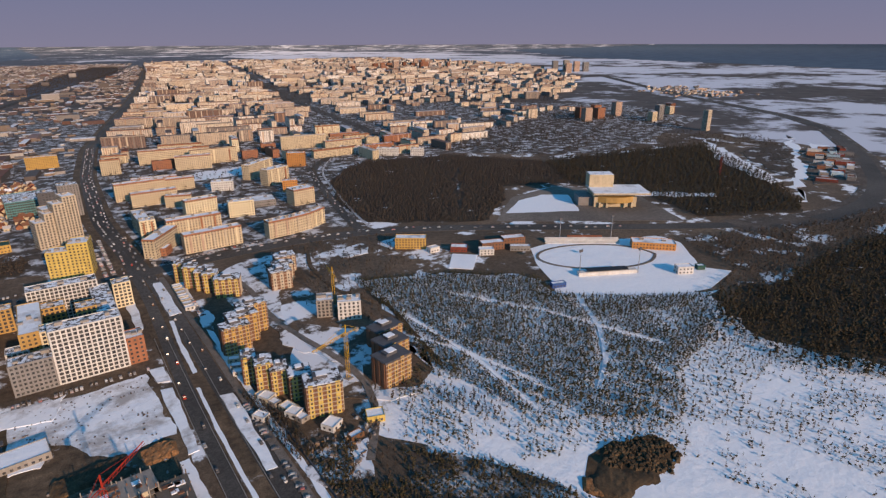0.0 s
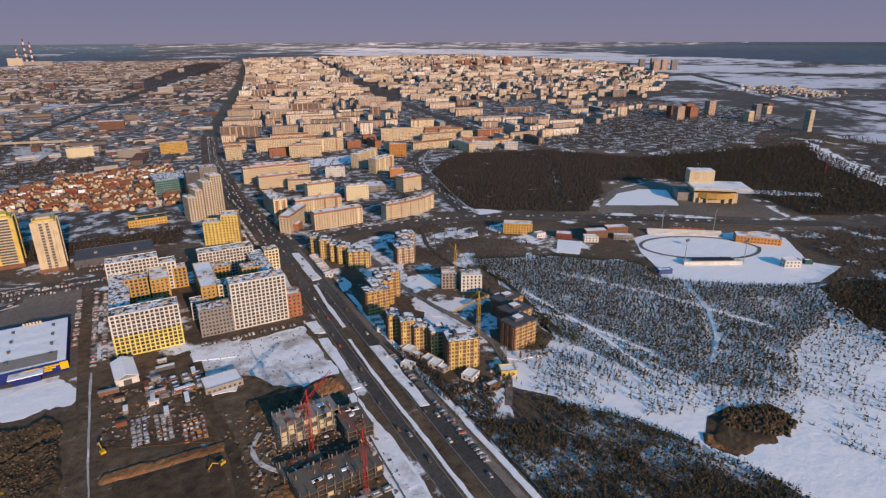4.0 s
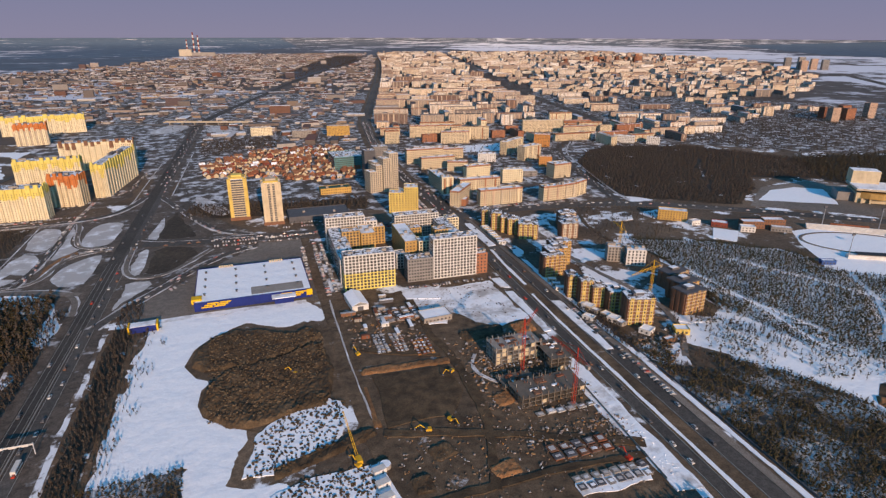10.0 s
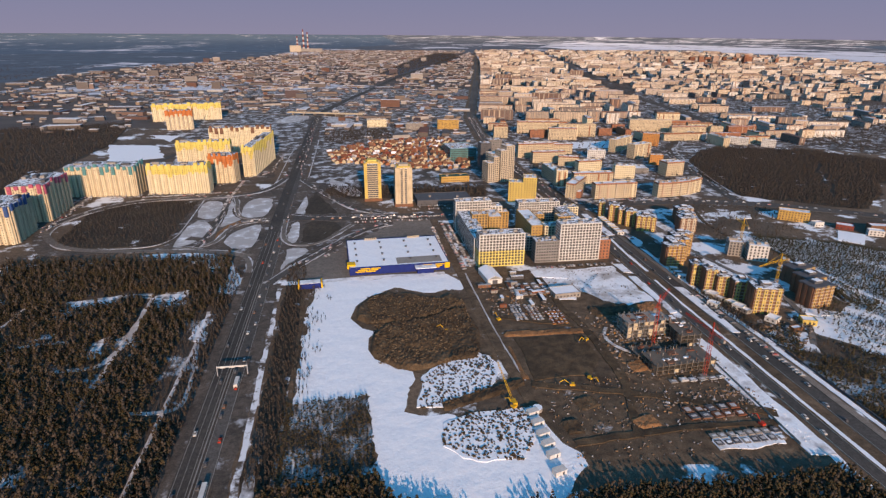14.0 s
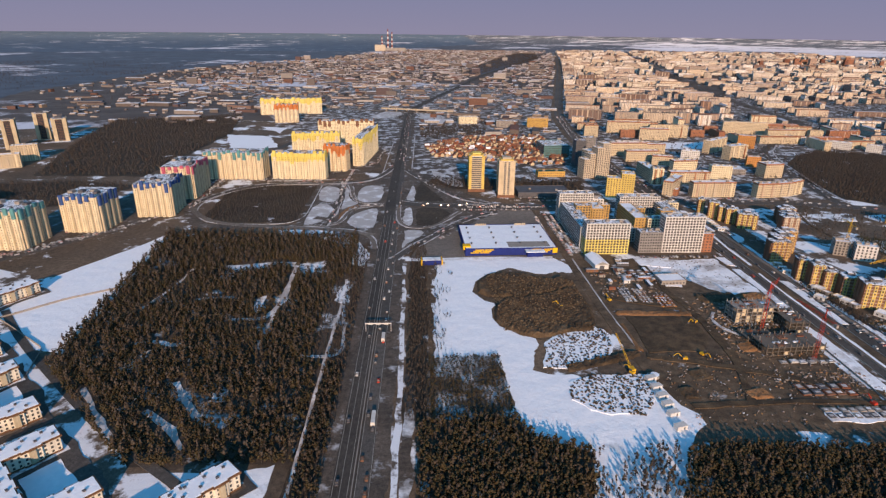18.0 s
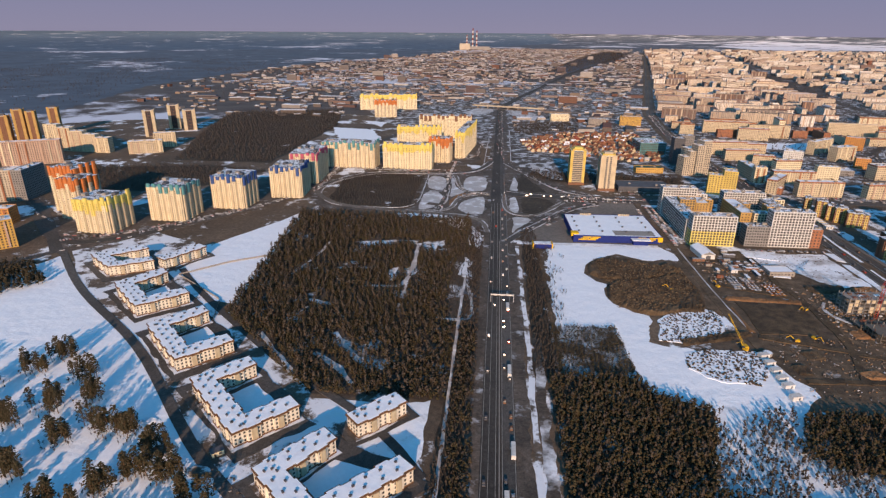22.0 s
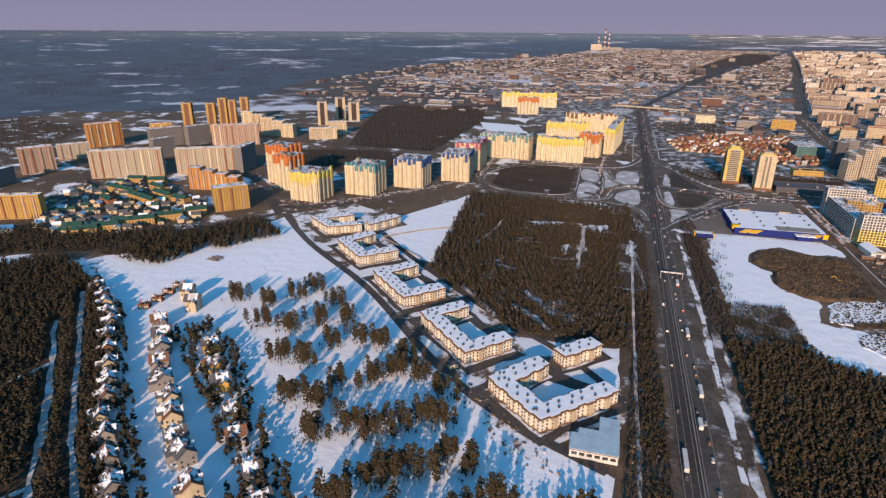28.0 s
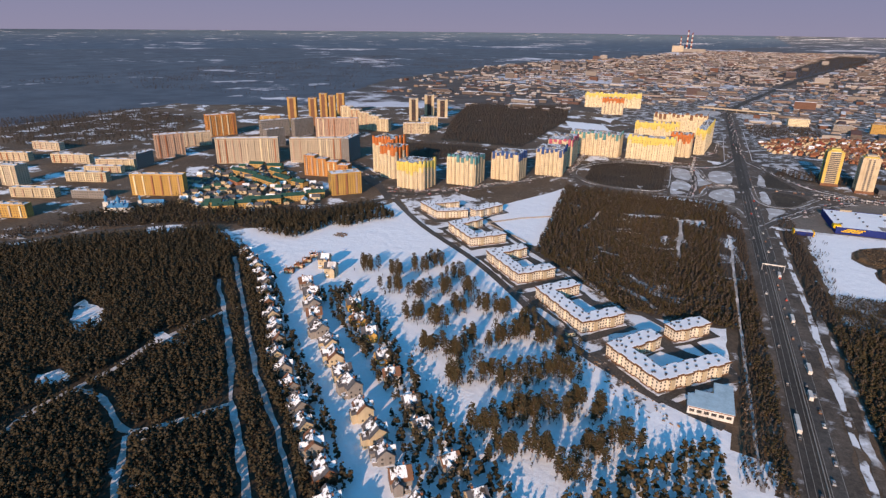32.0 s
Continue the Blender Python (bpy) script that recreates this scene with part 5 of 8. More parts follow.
# city blocks beyond the cross street
LONG = "long cream panel house with a red-brown parapet"
PH = dict(band=("brick", 1.2), group="apartment houses in the city")
for i, (x, y, w, r) in enumerate(((532, 389, 30, 6), (560, 394, 28, 14), (584, 404, 24, 28))):
    slab("curved_house", "cream panel house, one part of a curved row", x, y, w, 13, 20, r, "cream", seed=90 + i, balconies=2, **PH)
slab("apartment_house", LONG, 457, 392, 62, 13, 21, 2, "cream", seed=94, balconies=5, **PH)
slab("apartment_house", LONG, 408, 412, 13, 52, 21, -38, "cream", seed=95, **PH)
slab("apartment_house", LONG, 454, 464, 62, 13, 19, 0, "cream", seed=96, balconies=4, **PH)
slab("apartment_house", "white tiled panel house with balconies", 404, 464, 17, 15, 24, -4, "ivory", seed=97, balconies=2)
slab("apartment_house", "white tiled panel house with balconies", 403, 500, 14, 60, 20, 0, "cream", seed=98)
slab("shop_house", "low red brick shop with a snowy roof", 404, 404, 20, 16, 8, -34, "brick", "snow", seed=99, sheds=0)
slab("apartment_house", "white office block with square windows", 522, 500, 32, 14, 20, -8, "ivory", seed=100)
slab("apartment_house", "cream tower block with a brown parapet", 610, 512, 32, 22, 22, 8, "cream", seed=101, **PH)
slab("apartment_house", LONG, 430, 676, 68, 13, 25, 2, "cream", seed=102, **PH)
slab("apartment_house", LONG, 460, 735, 66, 13, 16, -8, "cream", seed=103, **PH)
slab("apartment_house", LONG, 470, 702, 80, 13, 18, -4, "cream", seed=104, **PH)
slab("apartment_house", LONG, 545, 848, 60, 14, 24, -10, "cream", seed=105, **PH)
slab("apartment_house", "orange brick block with small windows", 705, 762, 32, 16, 24, -30, "orange", seed=106)
slab("apartment_house", "cream stepped apartment block", 620, 722, 70, 14, 24, 38, "cream", seed=107, balconies=4)
slab("apartment_house", "cream stepped apartment block", 624, 652, 44, 18, 25, 22, "cream", seed=108, balconies=3)
slab("apartment_house", "orange brick block with small windows", 624, 588, 22, 14, 17, -18, "orange", seed=109)
slab("apartment_house", LONG, 466, 598, 34, 13, 16, -18, "cream", seed=110, **PH)
slab("apartment_house", LONG, 482, 548, 42, 14, 19, 6, "ivory", seed=111, **PH)
slab("apartment_house", "white school with snowy roofs", 542, 656, 32, 16, 14, -20, "white", "snow", seed=112)
slab("apartment_house", LONG, 440, 630, 60, 13, 19, 2, "cream", seed=113, **PH)
slab("market_hall", "low grey market hall with a wide roof", 560, 540, 40, 30, 8, -10, "grey", seed=114, category="hall", sheds=2)
# panel estate in the west: middle of the front, length, depth, height, turn
def front_slab(name, label, x, y, w, d, h, rot, wall, seed, **kw):
    a = math.radians(rot)
    return slab(name, label, x - math.sin(a) * d / 2, y + math.cos(a) * d / 2, w, d, h, rot, wall, seed=seed, **kw)


PANEL = {"yellow": "long yellow panel house with flat roof and balconies", "cream": "long cream panel house with balconies", "pale": "long grey-beige panel house with balconies", "sand": "long sand-coloured panel house with balconies", "pink": "pinkish panel house with balconies", "orange": "orange brick apartment house with balconies", "grey": "grey panel house in the estate"}
for _i, (x, y, w, d, h, rot, wl) in enumerate(((-747, -50, 72, 13, 29, 23, "yellow"), (-1039, 35, 68, 12, 14, 18, "cream"), (-928, 31, 62, 12, 17, 22, "cream"), (-903, -40, 63, 12, 14, 19, "sand"), (-923, 4, 58, 12, 12, 22, "cream"), (-1140, 6, 55, 12, 14, 16, "cream"), (-890, -128, 62, 12, 13, 20, "sand"), (-828, -196, 40, 12, 16, 20, "yellow"), (-978, -102, 31, 20, 30, 8, "pale"), (-925, 142, 47, 18, 40, 56, "pink"), (-960, 240, 50, 14, 26, 50, "pale"), (-997, 348, 60, 18, 44, 61, "orange"), (-903, 68, 40, 13, 24, 100, "grey"), (-772, 162, 103, 14, 42, 30, "pale"), (-670, 218, 91, 14, 41, 28, "pale"), (-622, 262, 50, 14, 41, 98, "grey"), (-772, 439, 89, 14, 39, 26, "pink"), (-845, 426, 48, 14, 36, 70, "grey"), (-888, 386, 62, 14, 35, 59, "grey"), (-820, 300, 40, 14, 34, 70, "grey"), (-930, 420, 42, 14, 36, 30, "yellow"), (-516, 64, 42, 22, 30, 45, "yellow"), (-640, 551, 57, 16, 22, 26, "cream"), (-636, 611, 39, 16, 27, 26, "cream"), (-1090, -60, 50, 12, 14, 18, "cream"), (-1010, -170, 60, 12, 14, 20, "sand"), (-1180, 90, 60, 12, 14, 10, "pale"), (-820, -100, 46, 12, 10, 20, "grey"))):
    front_slab("panel_house", PANEL[wl], x, y, w, d, h, rot, wl, 600 + _i, sheds=3, balconies=max(2, int(w / 11)) if wl != "grey" else 0, group="panel houses in the western estate")
for _k in range(5):
    front_slab("stepped_panel_house", "cream panel house stepping down section by section", -823 + _k * 26, 556 - _k * 3, 26, 15, 47 - _k * 5, 1, "cream", 640 + _k, sheds=1, balconies=2)
for _k in range(4):
    front_slab("stepped_panel_house", "orange brick house stepping down section by section", -627 + _k * 18, 134 + _k * 3, 18, 18, 31 - _k * 4, 11, "orange", 650 + _k, sheds=1, balconies=2)


def striped_tower(x, y, w, h, rot, wall, stripe, label):
    root = thing("tall_tower", pose(x, y, 0, 0, 0, rot), label, "apartment tower", "tall striped towers")
    part("wall", Shape().box(0, 0, -0.5, w, w, h + 0.5), wall, root)
    for sx in (-1, 1):
        part("corner_pier", Shape().box(sx * (w / 2 - 2), -w / 2 - 0.2, 0, 4, 0.9, h + 2), wall, root)
        part("corner_pier", Shape().box(w / 2 + 0.2, sx * (w / 2 - 2), 0, 0.9, 4, h + 2), wall, root)
    part("glazed_stripe", Shape().box(0, -w / 2 - 0.12, 1, w * 0.46, 0.5, h - 2), stripe, root)
    part("glazed_stripe", Shape().box(w / 2 + 0.12, 0, 1, 0.5, w * 0.46, h - 2), stripe, root)
    for k in range(int(h / 3.2)):
        part("floor_band", Shape().box(0, -w / 2 - 0.45, 2.8 + k * 3.2, w * 0.44, 0.4, 0.7), "brown", root)
    part("roof", Shape().box(0, 0, h, w - 1, w - 1, 0.4), "snow_grey", root)
    part("roof_shed", Shape().box(0, 1, h + 0.4, w * 0.5, w * 0.4, 3), "slate", root)


for x, y, w, h in ((-937, 512, 19, 66), (-910, 554, 18, 62), (-888, 566, 17, 72), (-868, 572, 15, 68), (-937, 716, 19, 56)):
    striped_tower(x, y, w, h, 27, "ochre", "brown", "slim ochre tower with brown balcony stripes")
for x, y, w, h in ((-728, 720, 22, 54), (-733, 826, 24, 52), (-690, 813, 26, 44)):
    striped_tower(x, y, w, h, 27, "sand", "darkglass", "pale tower with a dark glazed stripe")


# ---- low apartment houses with courtyards ----
def wing_outline(S, E, W, N, wd):
    """A U-shaped outline: front wing S to E, side wing S to W, back wing W to N."""
    S, E, W, N = (Vector(p) for p in (S, E, W, N))
    a, b2 = (E - S).normalized(), (W - S).normalized()
    c = (N - W).normalized()
    return [S, E, E + b2 * wd, S + a * wd + b2 * wd, W + a * wd - b2 * wd, N - b2 * wd, N, W]


def court_house(S, E, W, N, seed, h=9.8, wd=11.5):
    o = Vector(S)
    root = thing("court_house", pose(S[0], S[1], 0), "low cream apartment house round a courtyard, snow on its roof", "apartment house", "court houses in a row")
    base = [tuple(p - o) for p in (wing_outline(S, E, W, N, wd) if W else wing_rect(S, E, wd))]
    # the long fronts step in and out by a metre
    pts = []
    for i, p in enumerate(base):
        p, q = Vector(p), Vector(base[(i + 1) % len(base)])
        ln, t = (q - p).length, (q - p).normalized()
        out = Vector((t.y, -t.x)) * 1.0
        pts.append(tuple(p))
        k = int(ln / 7.0) // 2 * 2 + 1
        if k >= 3:
            for j in range(1, k):
                c = p + t * (ln * j / k)
                a, b2 = (c, c + out) if j % 2 else (c + out, c)
                pts += [tuple(a), tuple(b2)]

    def grown(k):
        c = []
        n = len(pts)
        for i in range(n):
            p0, p1, p2 = Vector(pts[i - 1]), Vector(pts[i]), Vector(pts[(i + 1) % n])
            n1 = Vector(((p1 - p0).y, -(p1 - p0).x)).normalized()
            n2 = Vector(((p2 - p1).y, -(p2 - p1).x)).normalized()
            q = n1 + n2
            c.append(tuple(p1 + q * (k / max(0.3, 0.5 * q.length_squared))))
        return c

    def poly(ring, z0, z1):
        bm = bmesh.new()
        vs = [bm.verts.new((x, y, z0)) for x, y in ring]
        top = [bm.verts.new((x, y, z1)) for x, y in ring]
        n = len(ring)
        for i in range(n):
            bm.faces.new((vs[i], vs[(i + 1) % n], top[(i + 1) % n], top[i]))
        f1, f2 = bm.faces.new(top), bm.faces.new(list(reversed(vs)))
        bm.normal_update()
        bmesh.ops.triangulate(bm, faces=[f1, f2], ngon_method="EAR_CLIP")
        bm.verts.index_update()
        s = Shape().add([tuple(v.co) for v in bm.verts], [tuple(v.index for v in f.verts) for f in bm.faces])
        bm.free()
        return s

    part("wall", poly(pts, -0.5, h), "plaster", root)
    part("eave", poly(grown(0.8), h - 0.2, h + 0.9), "trim", root, "dark brown eaves")
    roof_ = part("roof", poly(grown(0.15), h + 0.9, h + 1.15), "snow_clean", root, "snow-covered flat roof")
    part("base_wall", poly(grown(0.08), -0.5, 1.6), "trim", root, "dark brown ground-floor band")
    far = [(p[0] + S[0], p[1] + S[1]) for p in base]
    mid = Vector((sum(p[0] for p in far) / len(far), sum(p[1] for p in far) / len(far)))

    def wider(k):
        ring = []
        n = len(far)
        for i in range(n):
            p0, p1, p2 = Vector(far[i - 1]), Vector(far[i]), Vector(far[(i + 1) % n])
            n1 = Vector(((p1 - p0).y, -(p1 - p0).x)).normalized()
            n2 = Vector(((p2 - p1).y, -(p2 - p1).x)).normalized()
            q = n1 + n2
            ring.append(tuple(p1 + q * (k / max(0.3, 0.5 * q.length_squared))))
        return ring
    if W:
        c4 = [far[0], far[1], far[6], far[7]]
        m4 = Vector((sum(p[0] for p in c4) / 4, sum(p[1] for p in c4) / 4))
        sheet("house_road", [tuple(Vector(p) + (Vector(p) - m4).normalized() * 12) for p in c4], "asphalt", "dark wet road round the court house", "road", wobble=1.8, step=5)
        yard = [Vector(far[2]), Vector(far[5]), Vector(far[4]), Vector(far[3])]
        ym = (yard[0] + yard[1] + yard[2] + yard[3]) / 4
        sheet("court_yard", [tuple(ym + (p - ym) * 0.72) for p in (yard[3], yard[0], yard[1], yard[2])], "snow_clean", "snowy courtyard between house wings", wobble=0.8, step=4)
    else:
        sheet("house_road", wider(6), "asphalt", "dark wet road round the court house", "road", wobble=1.8, step=5)
    sheet("snow_bed", wider(2.4), "snow_yard", "bed of broken snow along the house wall", wobble=0.8, step=4)
    ws = Shape()
    n = len(pts)
    for i in range(n):
        p, q = pts[i], pts[(i + 1) % n]
        ln = math.hypot(q[0] - p[0], q[1] - p[1])
        if ln < 3:
            continue
        pane_grid(ws, *p, *q, 2.0, 3, 2.6, (1.15, 1.35), 2.6, seed, proud=0.12)
        if i % 4 == 2 and ln < 12:
            tx, ty = (q[0] - p[0]) / ln, (q[1] - p[1]) / ln
            s = Shape().box(p[0] + tx * ln / 2 + ty * 0.5, p[1] + ty * ln / 2 - tx * 0.5, 1.8, 3.2, 1.1, h - 2.4, math.atan2(ty, tx))
            part("balcony_bay", s, "sand" if i % 8 else "brown", root)
    part("glazing", ws, "glass", root, "", "stuff")
    rng = random.Random(seed)
    legs = [(base[0], base[1], 1), (base[-1], base[0], 1)] + ([(base[6], base[7], 1)] if W else [])
    for p, q, sgn in legs:
        ln = math.hypot(q[0] - p[0], q[1] - p[1])
        tx, ty = (q[0] - p[0]) / ln, (q[1] - p[1]) / ln
        for j in range(int(ln / 4.5)):
            c, e = (j + 0.5 + rng.uniform(-0.25, 0.25)) * 4.5, (3.0 if j % 2 else 8.2) + rng.uniform(-0.6, 0.6)
            s = Shape().box(p[0] + tx * c - ty * e, p[1] + ty * c + tx * e, h + 0.9, 1.3, 0.9, 1.0, math.atan2(ty, tx))
            s.box(p[0] + tx * c - ty * e, p[1] + ty * c + tx * e, h + 1.9, 1.6, 1.2, 0.2, math.atan2(ty, tx))
            part("chimney", s, "slate", roof_)
    return root


def wing_rect(S, E, wd):
    S, E = Vector(S), Vector(E)
    a = (E - S).normalized()
    b2 = Vector((-a.y, a.x))
    return [S, E, E + b2 * wd, S + b2 * wd]


court_house((-81, -261), (-38, -218), (-119, -227), (-92, -192), 1)
court_house((-141, -202), (-113, -173), (-190, -153), (-164, -124), 2)
court_house((-212, -132), (-184, -104), (-258, -87), (-231, -54), 3)
court_house((-285, -59), (-255, -31), (-328, -19), (-304, 16), 4)
court_house((-356, 14), (-324, 34), (-392, 42), (-356, 71), 5)
court_house((-74, -187), (-50, -163), None, None, 6)
court_house((-314, 36), (-292, 75), None, None, 7)


# ---- far city ----
def far_blocks(name, label, spots, walls, roofs, seed, bays=False):
    """Many far buildings in one mesh."""
    s = Shape()
    r = random.Random(seed)
    for x, y, w, d, h, rot in spots:
        x, y, z, k = (float(q) for q in far_place(x, y))
        w, d, h = w * k, d * k, h * k
        s.box(x, y, z - 2, w, d, h + 2, rot, 0)
        s.box(x, y, z + h + 0.01, w - 0.6 * k, d - 0.6 * k, 0.5 * k, rot, 1)
        if not bays:
            continue
        c, sn = math.cos(rot), math.sin(rot)
        n = max(1, int(w / k / 14))
        if k > 0.93:
            for i in range(n):
                u, v = ((i + 0.5) / n - 0.5) * w + r.uniform(-1, 1), -d / 2 - 0.4
                s.box(x + c * u - sn * v, y + sn * u + c * v, z, r.choice((1.8, 2.6, 3.4)), 0.9, h - r.choice((0.5, 1.5, 3.0)), rot, 2)
        for i in range(n // 2):
            if r.random() < 0.5:
                u = ((i + 0.5) / max(1, n // 2) - 0.5) * w
                s.box(x + c * u, y + sn * u, z + h + 0.5 * k, 4.0 * k, d * 0.45, r.uniform(1.2, 2.6) * k, rot, 2)
        v = -d / 2 - 0.2
        if r.random() < 0.6:
            s.box(x - sn * v, y + c * v, z + h - 0.6 * k, w + 0.3, 0.5, 1.5 * k, rot, 3)
    ob = new(name, s.mesh(name, [walls, roofs, "far_bays", "far_parapets"] if bays else [walls, roofs]))
    return tagged(ob, label, "buildings", "", "stuff")


def line_x(y):
    """The avenue's middle at a distance y along it."""
    return float(np.interp(y, [450, 560, 877, 1196, 2384, 3229, 4700, 5500, 6500], [372, 362, 375, 412, 678, 860, 1160, 1300, 1480]))


def highway_x(y):
    return float(np.interp(y, [1240, 1304, 1535, 2029, 2683, 3572, 5481, 7000], [8, 13, 62, 191, 353, 628, 1176, 1600]))


def second_street_x(y):
    return float(np.interp(y, [700, 1136, 1578, 2027, 4173, 6500], [960, 1037, 1100, 1185, 1707, 2270]))


CITY_EAST = [(470, 660), (640, 700), (700, 830), (760, 1100), (1000, 1500), (1400, 2100), (2200, 3000), (3000, 3700), (4994, 4092), (6300, 3900)]
rng = random.Random(5)
spots, near_spots = [], []
y = 470.0
while y < 6250:
    ax = line_x(y)
    x = ax + 26
    rot = math.radians(-2 if y < 900 else -10)
    reach_x = float(np.interp(y, [q[0] for q in CITY_EAST], [q[1] for q in CITY_EAST]))
    if 640 < y < 1400:
        reach_x = max(reach_x, 1750)
    while x < reach_x:
        w = rng.choice((30, 44, 58, 70, 84, 96))
        tall = x < ax + 480 and 780 < y < 2700 and rng.random() < 0.42
        h = 26 if tall else rng.choice((14, 15, 15, 15, 15, 16, 18))
        if y > 2600:
            h = rng.choice((14, 15, 15, 18, 26, 27, 30))
        if x > ax + 900 and y < 2400:
            h = rng.choice((9, 12, 14, 14, 15, 26))
            w = rng.choice((20, 30, 44, 60))
        cx, cy = x + w / 2, y + rng.uniform(-9, 9)
        P1 = np.array([cx]), np.array([cy])
        ok = not (y < 870 and x < 690) and not (cx < 660 and 730 < cy < 850 and cx > 490)
        ok = ok and not any(inside(q, *P1)[0] for q in (HILL, FOREST_E)) and cy > 690 - (400 if cx < 640 else 0)
        ok = ok and not (cx > 1000 and cy < 300 + 0.42 * cx)
        ok = ok and not (cx > 1150 and cy < 1500 and rng.random() < 0.55) and not (inside(EAST_EDGE, *P1)[0])
        ok = ok and not (cy > 950 and abs(cx - second_street_x(cy)) < 20 + w / 2)
        if ok and rng.random() < 0.82:
            a_ = rot + rng.uniform(-0.05, 0.05)
            sp = (cx, cy, w, 12.5, h, a_) if rng.random() < 0.72 else (cx, cy, 13, min(w + 10, 62), h, a_)
            (near_spots if cy < 1050 and cx < 1000 else spots).append(sp)
            if w > 50 and rng.random() < 0.25:
                spots.append((cx + rng.uniform(-12, 12), cy + 22, 18, 12, rng.choice((4, 6, 8)), a_))
        x += w + rng.choice((8, 12, 18, 30))
    y += rng.choice((46, 56, 68)) * (1 + y / 16000)
far_blocks("city_blocks", "far rows of cream and brick apartment blocks", spots, "far_walls", "far_roofs", 1, True)
for i, (x, y, w, d, h, a_) in enumerate(near_spots):
    wl = rng.choice(("cream", "cream", "pale", "sand", "cream", "brick", "ivory"))
    slab("apartment_house", "%s panel apartment house with a flat roof" % {"pale": "grey-beige", "sand": "sand-coloured"}.get(wl, wl), x, y, w, d, h, math.degrees(a_), wl, roof=rng.choice(("roof_patchy", "snow_grey", "slate", "rust", "roof_patchy")), band=("brick", 1.2) if rng.random() < 0.55 else None, sheds=2, seed=200 + i, sides="fr" if x > 450 else "fl", balconies=rng.choice((0, 3, 5)) if w > 30 else 0, group="apartment houses in the city")
CITY = [(395, 470), (640, 470), (760, 720), (1000, 720), (1250, 560), (1800, 900), (2300, 2000), (2600, 2900), (900, 3200), (680, 2300), (420, 1100), (395, 700)]
_x, _y = scatter(CITY, 15, 41)
wood("city_trees", _x, _y, 8, "speck", "bare", "bare street trees between the houses", 41)
_x, _y = scatter([(1120, 560), (1400, 640), (1700, 600), (1950, 900), (1500, 1150), (1100, 900), (1010, 720)], 8, 44)
wood("city_trees", *thin((_x, _y), 0.55, 44, 0.012), 8, "speck", "bare", "bare park trees among low houses", 44)
rng = random.Random(6)
sheds_ = []
for i in range(12500):
    x, y = rng.uniform(-1900, 1500), 560 + 5900 * rng.random() ** 0.85
    if x > line_x(y) - 25 or abs(x - highway_x(y)) < 34:
        continue
    P1 = np.array([x]), np.array([y])
    west = float(np.interp(y, [900, 1320, 1830, 2830, 3700, 4250, 5700, 6500], [-560, -1160, -1300, -1280, -1130, -760, -480, -300]))
    if x < west or rng.random() > 0.25 + (x - west) / 700 or (y < 1350 and x < -20 and x > -420) or (y < 900 and x < 330) or (x < -380 and y < 1050) or inside(WOOD_N, *P1)[0]:
        continue
    big = rng.random() < 0.10
    along_ = rng.choice((0.1, 0.1, -0.1, -0.2, 1.4))
    sheds_.append((x, y, rng.uniform(36, 90) if big else rng.uniform(8, 24), rng.uniform(12, 24) if big else rng.uniform(6, 12), rng.choice((5, 6, 7, 9)) if big else rng.choice((3, 3, 4, 4, 5, 6, 9)), along_))
for i in range(60):
    x, y = rng.uniform(-900, 700), rng.uniform(1400, 4800)
    if x < line_x(y) - 80 and abs(x - highway_x(y)) > 60:
        sheds_.append((x, y, rng.uniform(30, 60), 13, rng.choice((15, 15, 18, 26)), rng.choice((0.05, -0.15))))
far_blocks("far_low_town", "far low town of sheds, yards and small blocks", sheds_, "shed_walls", "shed_roofs", 2)
_s = [(2700 + 130 * rng.gauss(0, 0.6) + 0.5 * q, 1250 + q + 60 * rng.gauss(0, 0.6), rng.uniform(9, 16), rng.uniform(8, 11), rng.choice((5, 6, 8)), rng.uniform(-0.5, 0.5)) for q in [rng.uniform(-190, 190) for _ in range(170)]]
far_blocks("river_village", "far brown village on the snowy plain", _s, "far_bays", "shed_roofs", 3)
_x, _y = scatter([(-100, 1300), (40, 900), (350, 900), (620, 2300), (900, 3600), (300, 4200), (-1000, 3600), (-1250, 2600), (-1000, 1300)], 27, 42)
wood("city_trees", _x, _y, 7, "speck", "bare", "bare trees in the low town", 42)
wood("far_wood", *scatter(WOOD_N, 13, 45), 11, "speck", "bare", "dark wood between highway and low town", 45)
_x, _y = scatter([(-2600, 900), (-1200, 1000), (-1400, 1800), (-1350, 2800), (-1250, 3600), (-2600, 3600)], 17, 46)
wood("far_wood", *thin((_x, _y), 0.30, 46, 0.004), 9, "speck", "bare", "thin dark woods on the western plain", 46)

ribbon("city_street", [(1000, 1000), (1037, 1136), (1100, 1578), (1185, 2027), (1440, 3080), (1707, 4173), (1950, 5200)], 26, "asphalt", "wide street through the far city")


def far_slab(name, label, x, y, w, d, h, rot, wall, seed, **kw):
    x, y, z, k = (float(q) for q in far_place(x, y))
    return slab(name, label, x, y, w * k, d * k, h * k, rot, wall, roof="slate", seed=seed, floors=int(h / 3), step=3.2 * k, win=(1.5 * k, 1.5 * k), z=z, sheds=1, sides="f", **kw)


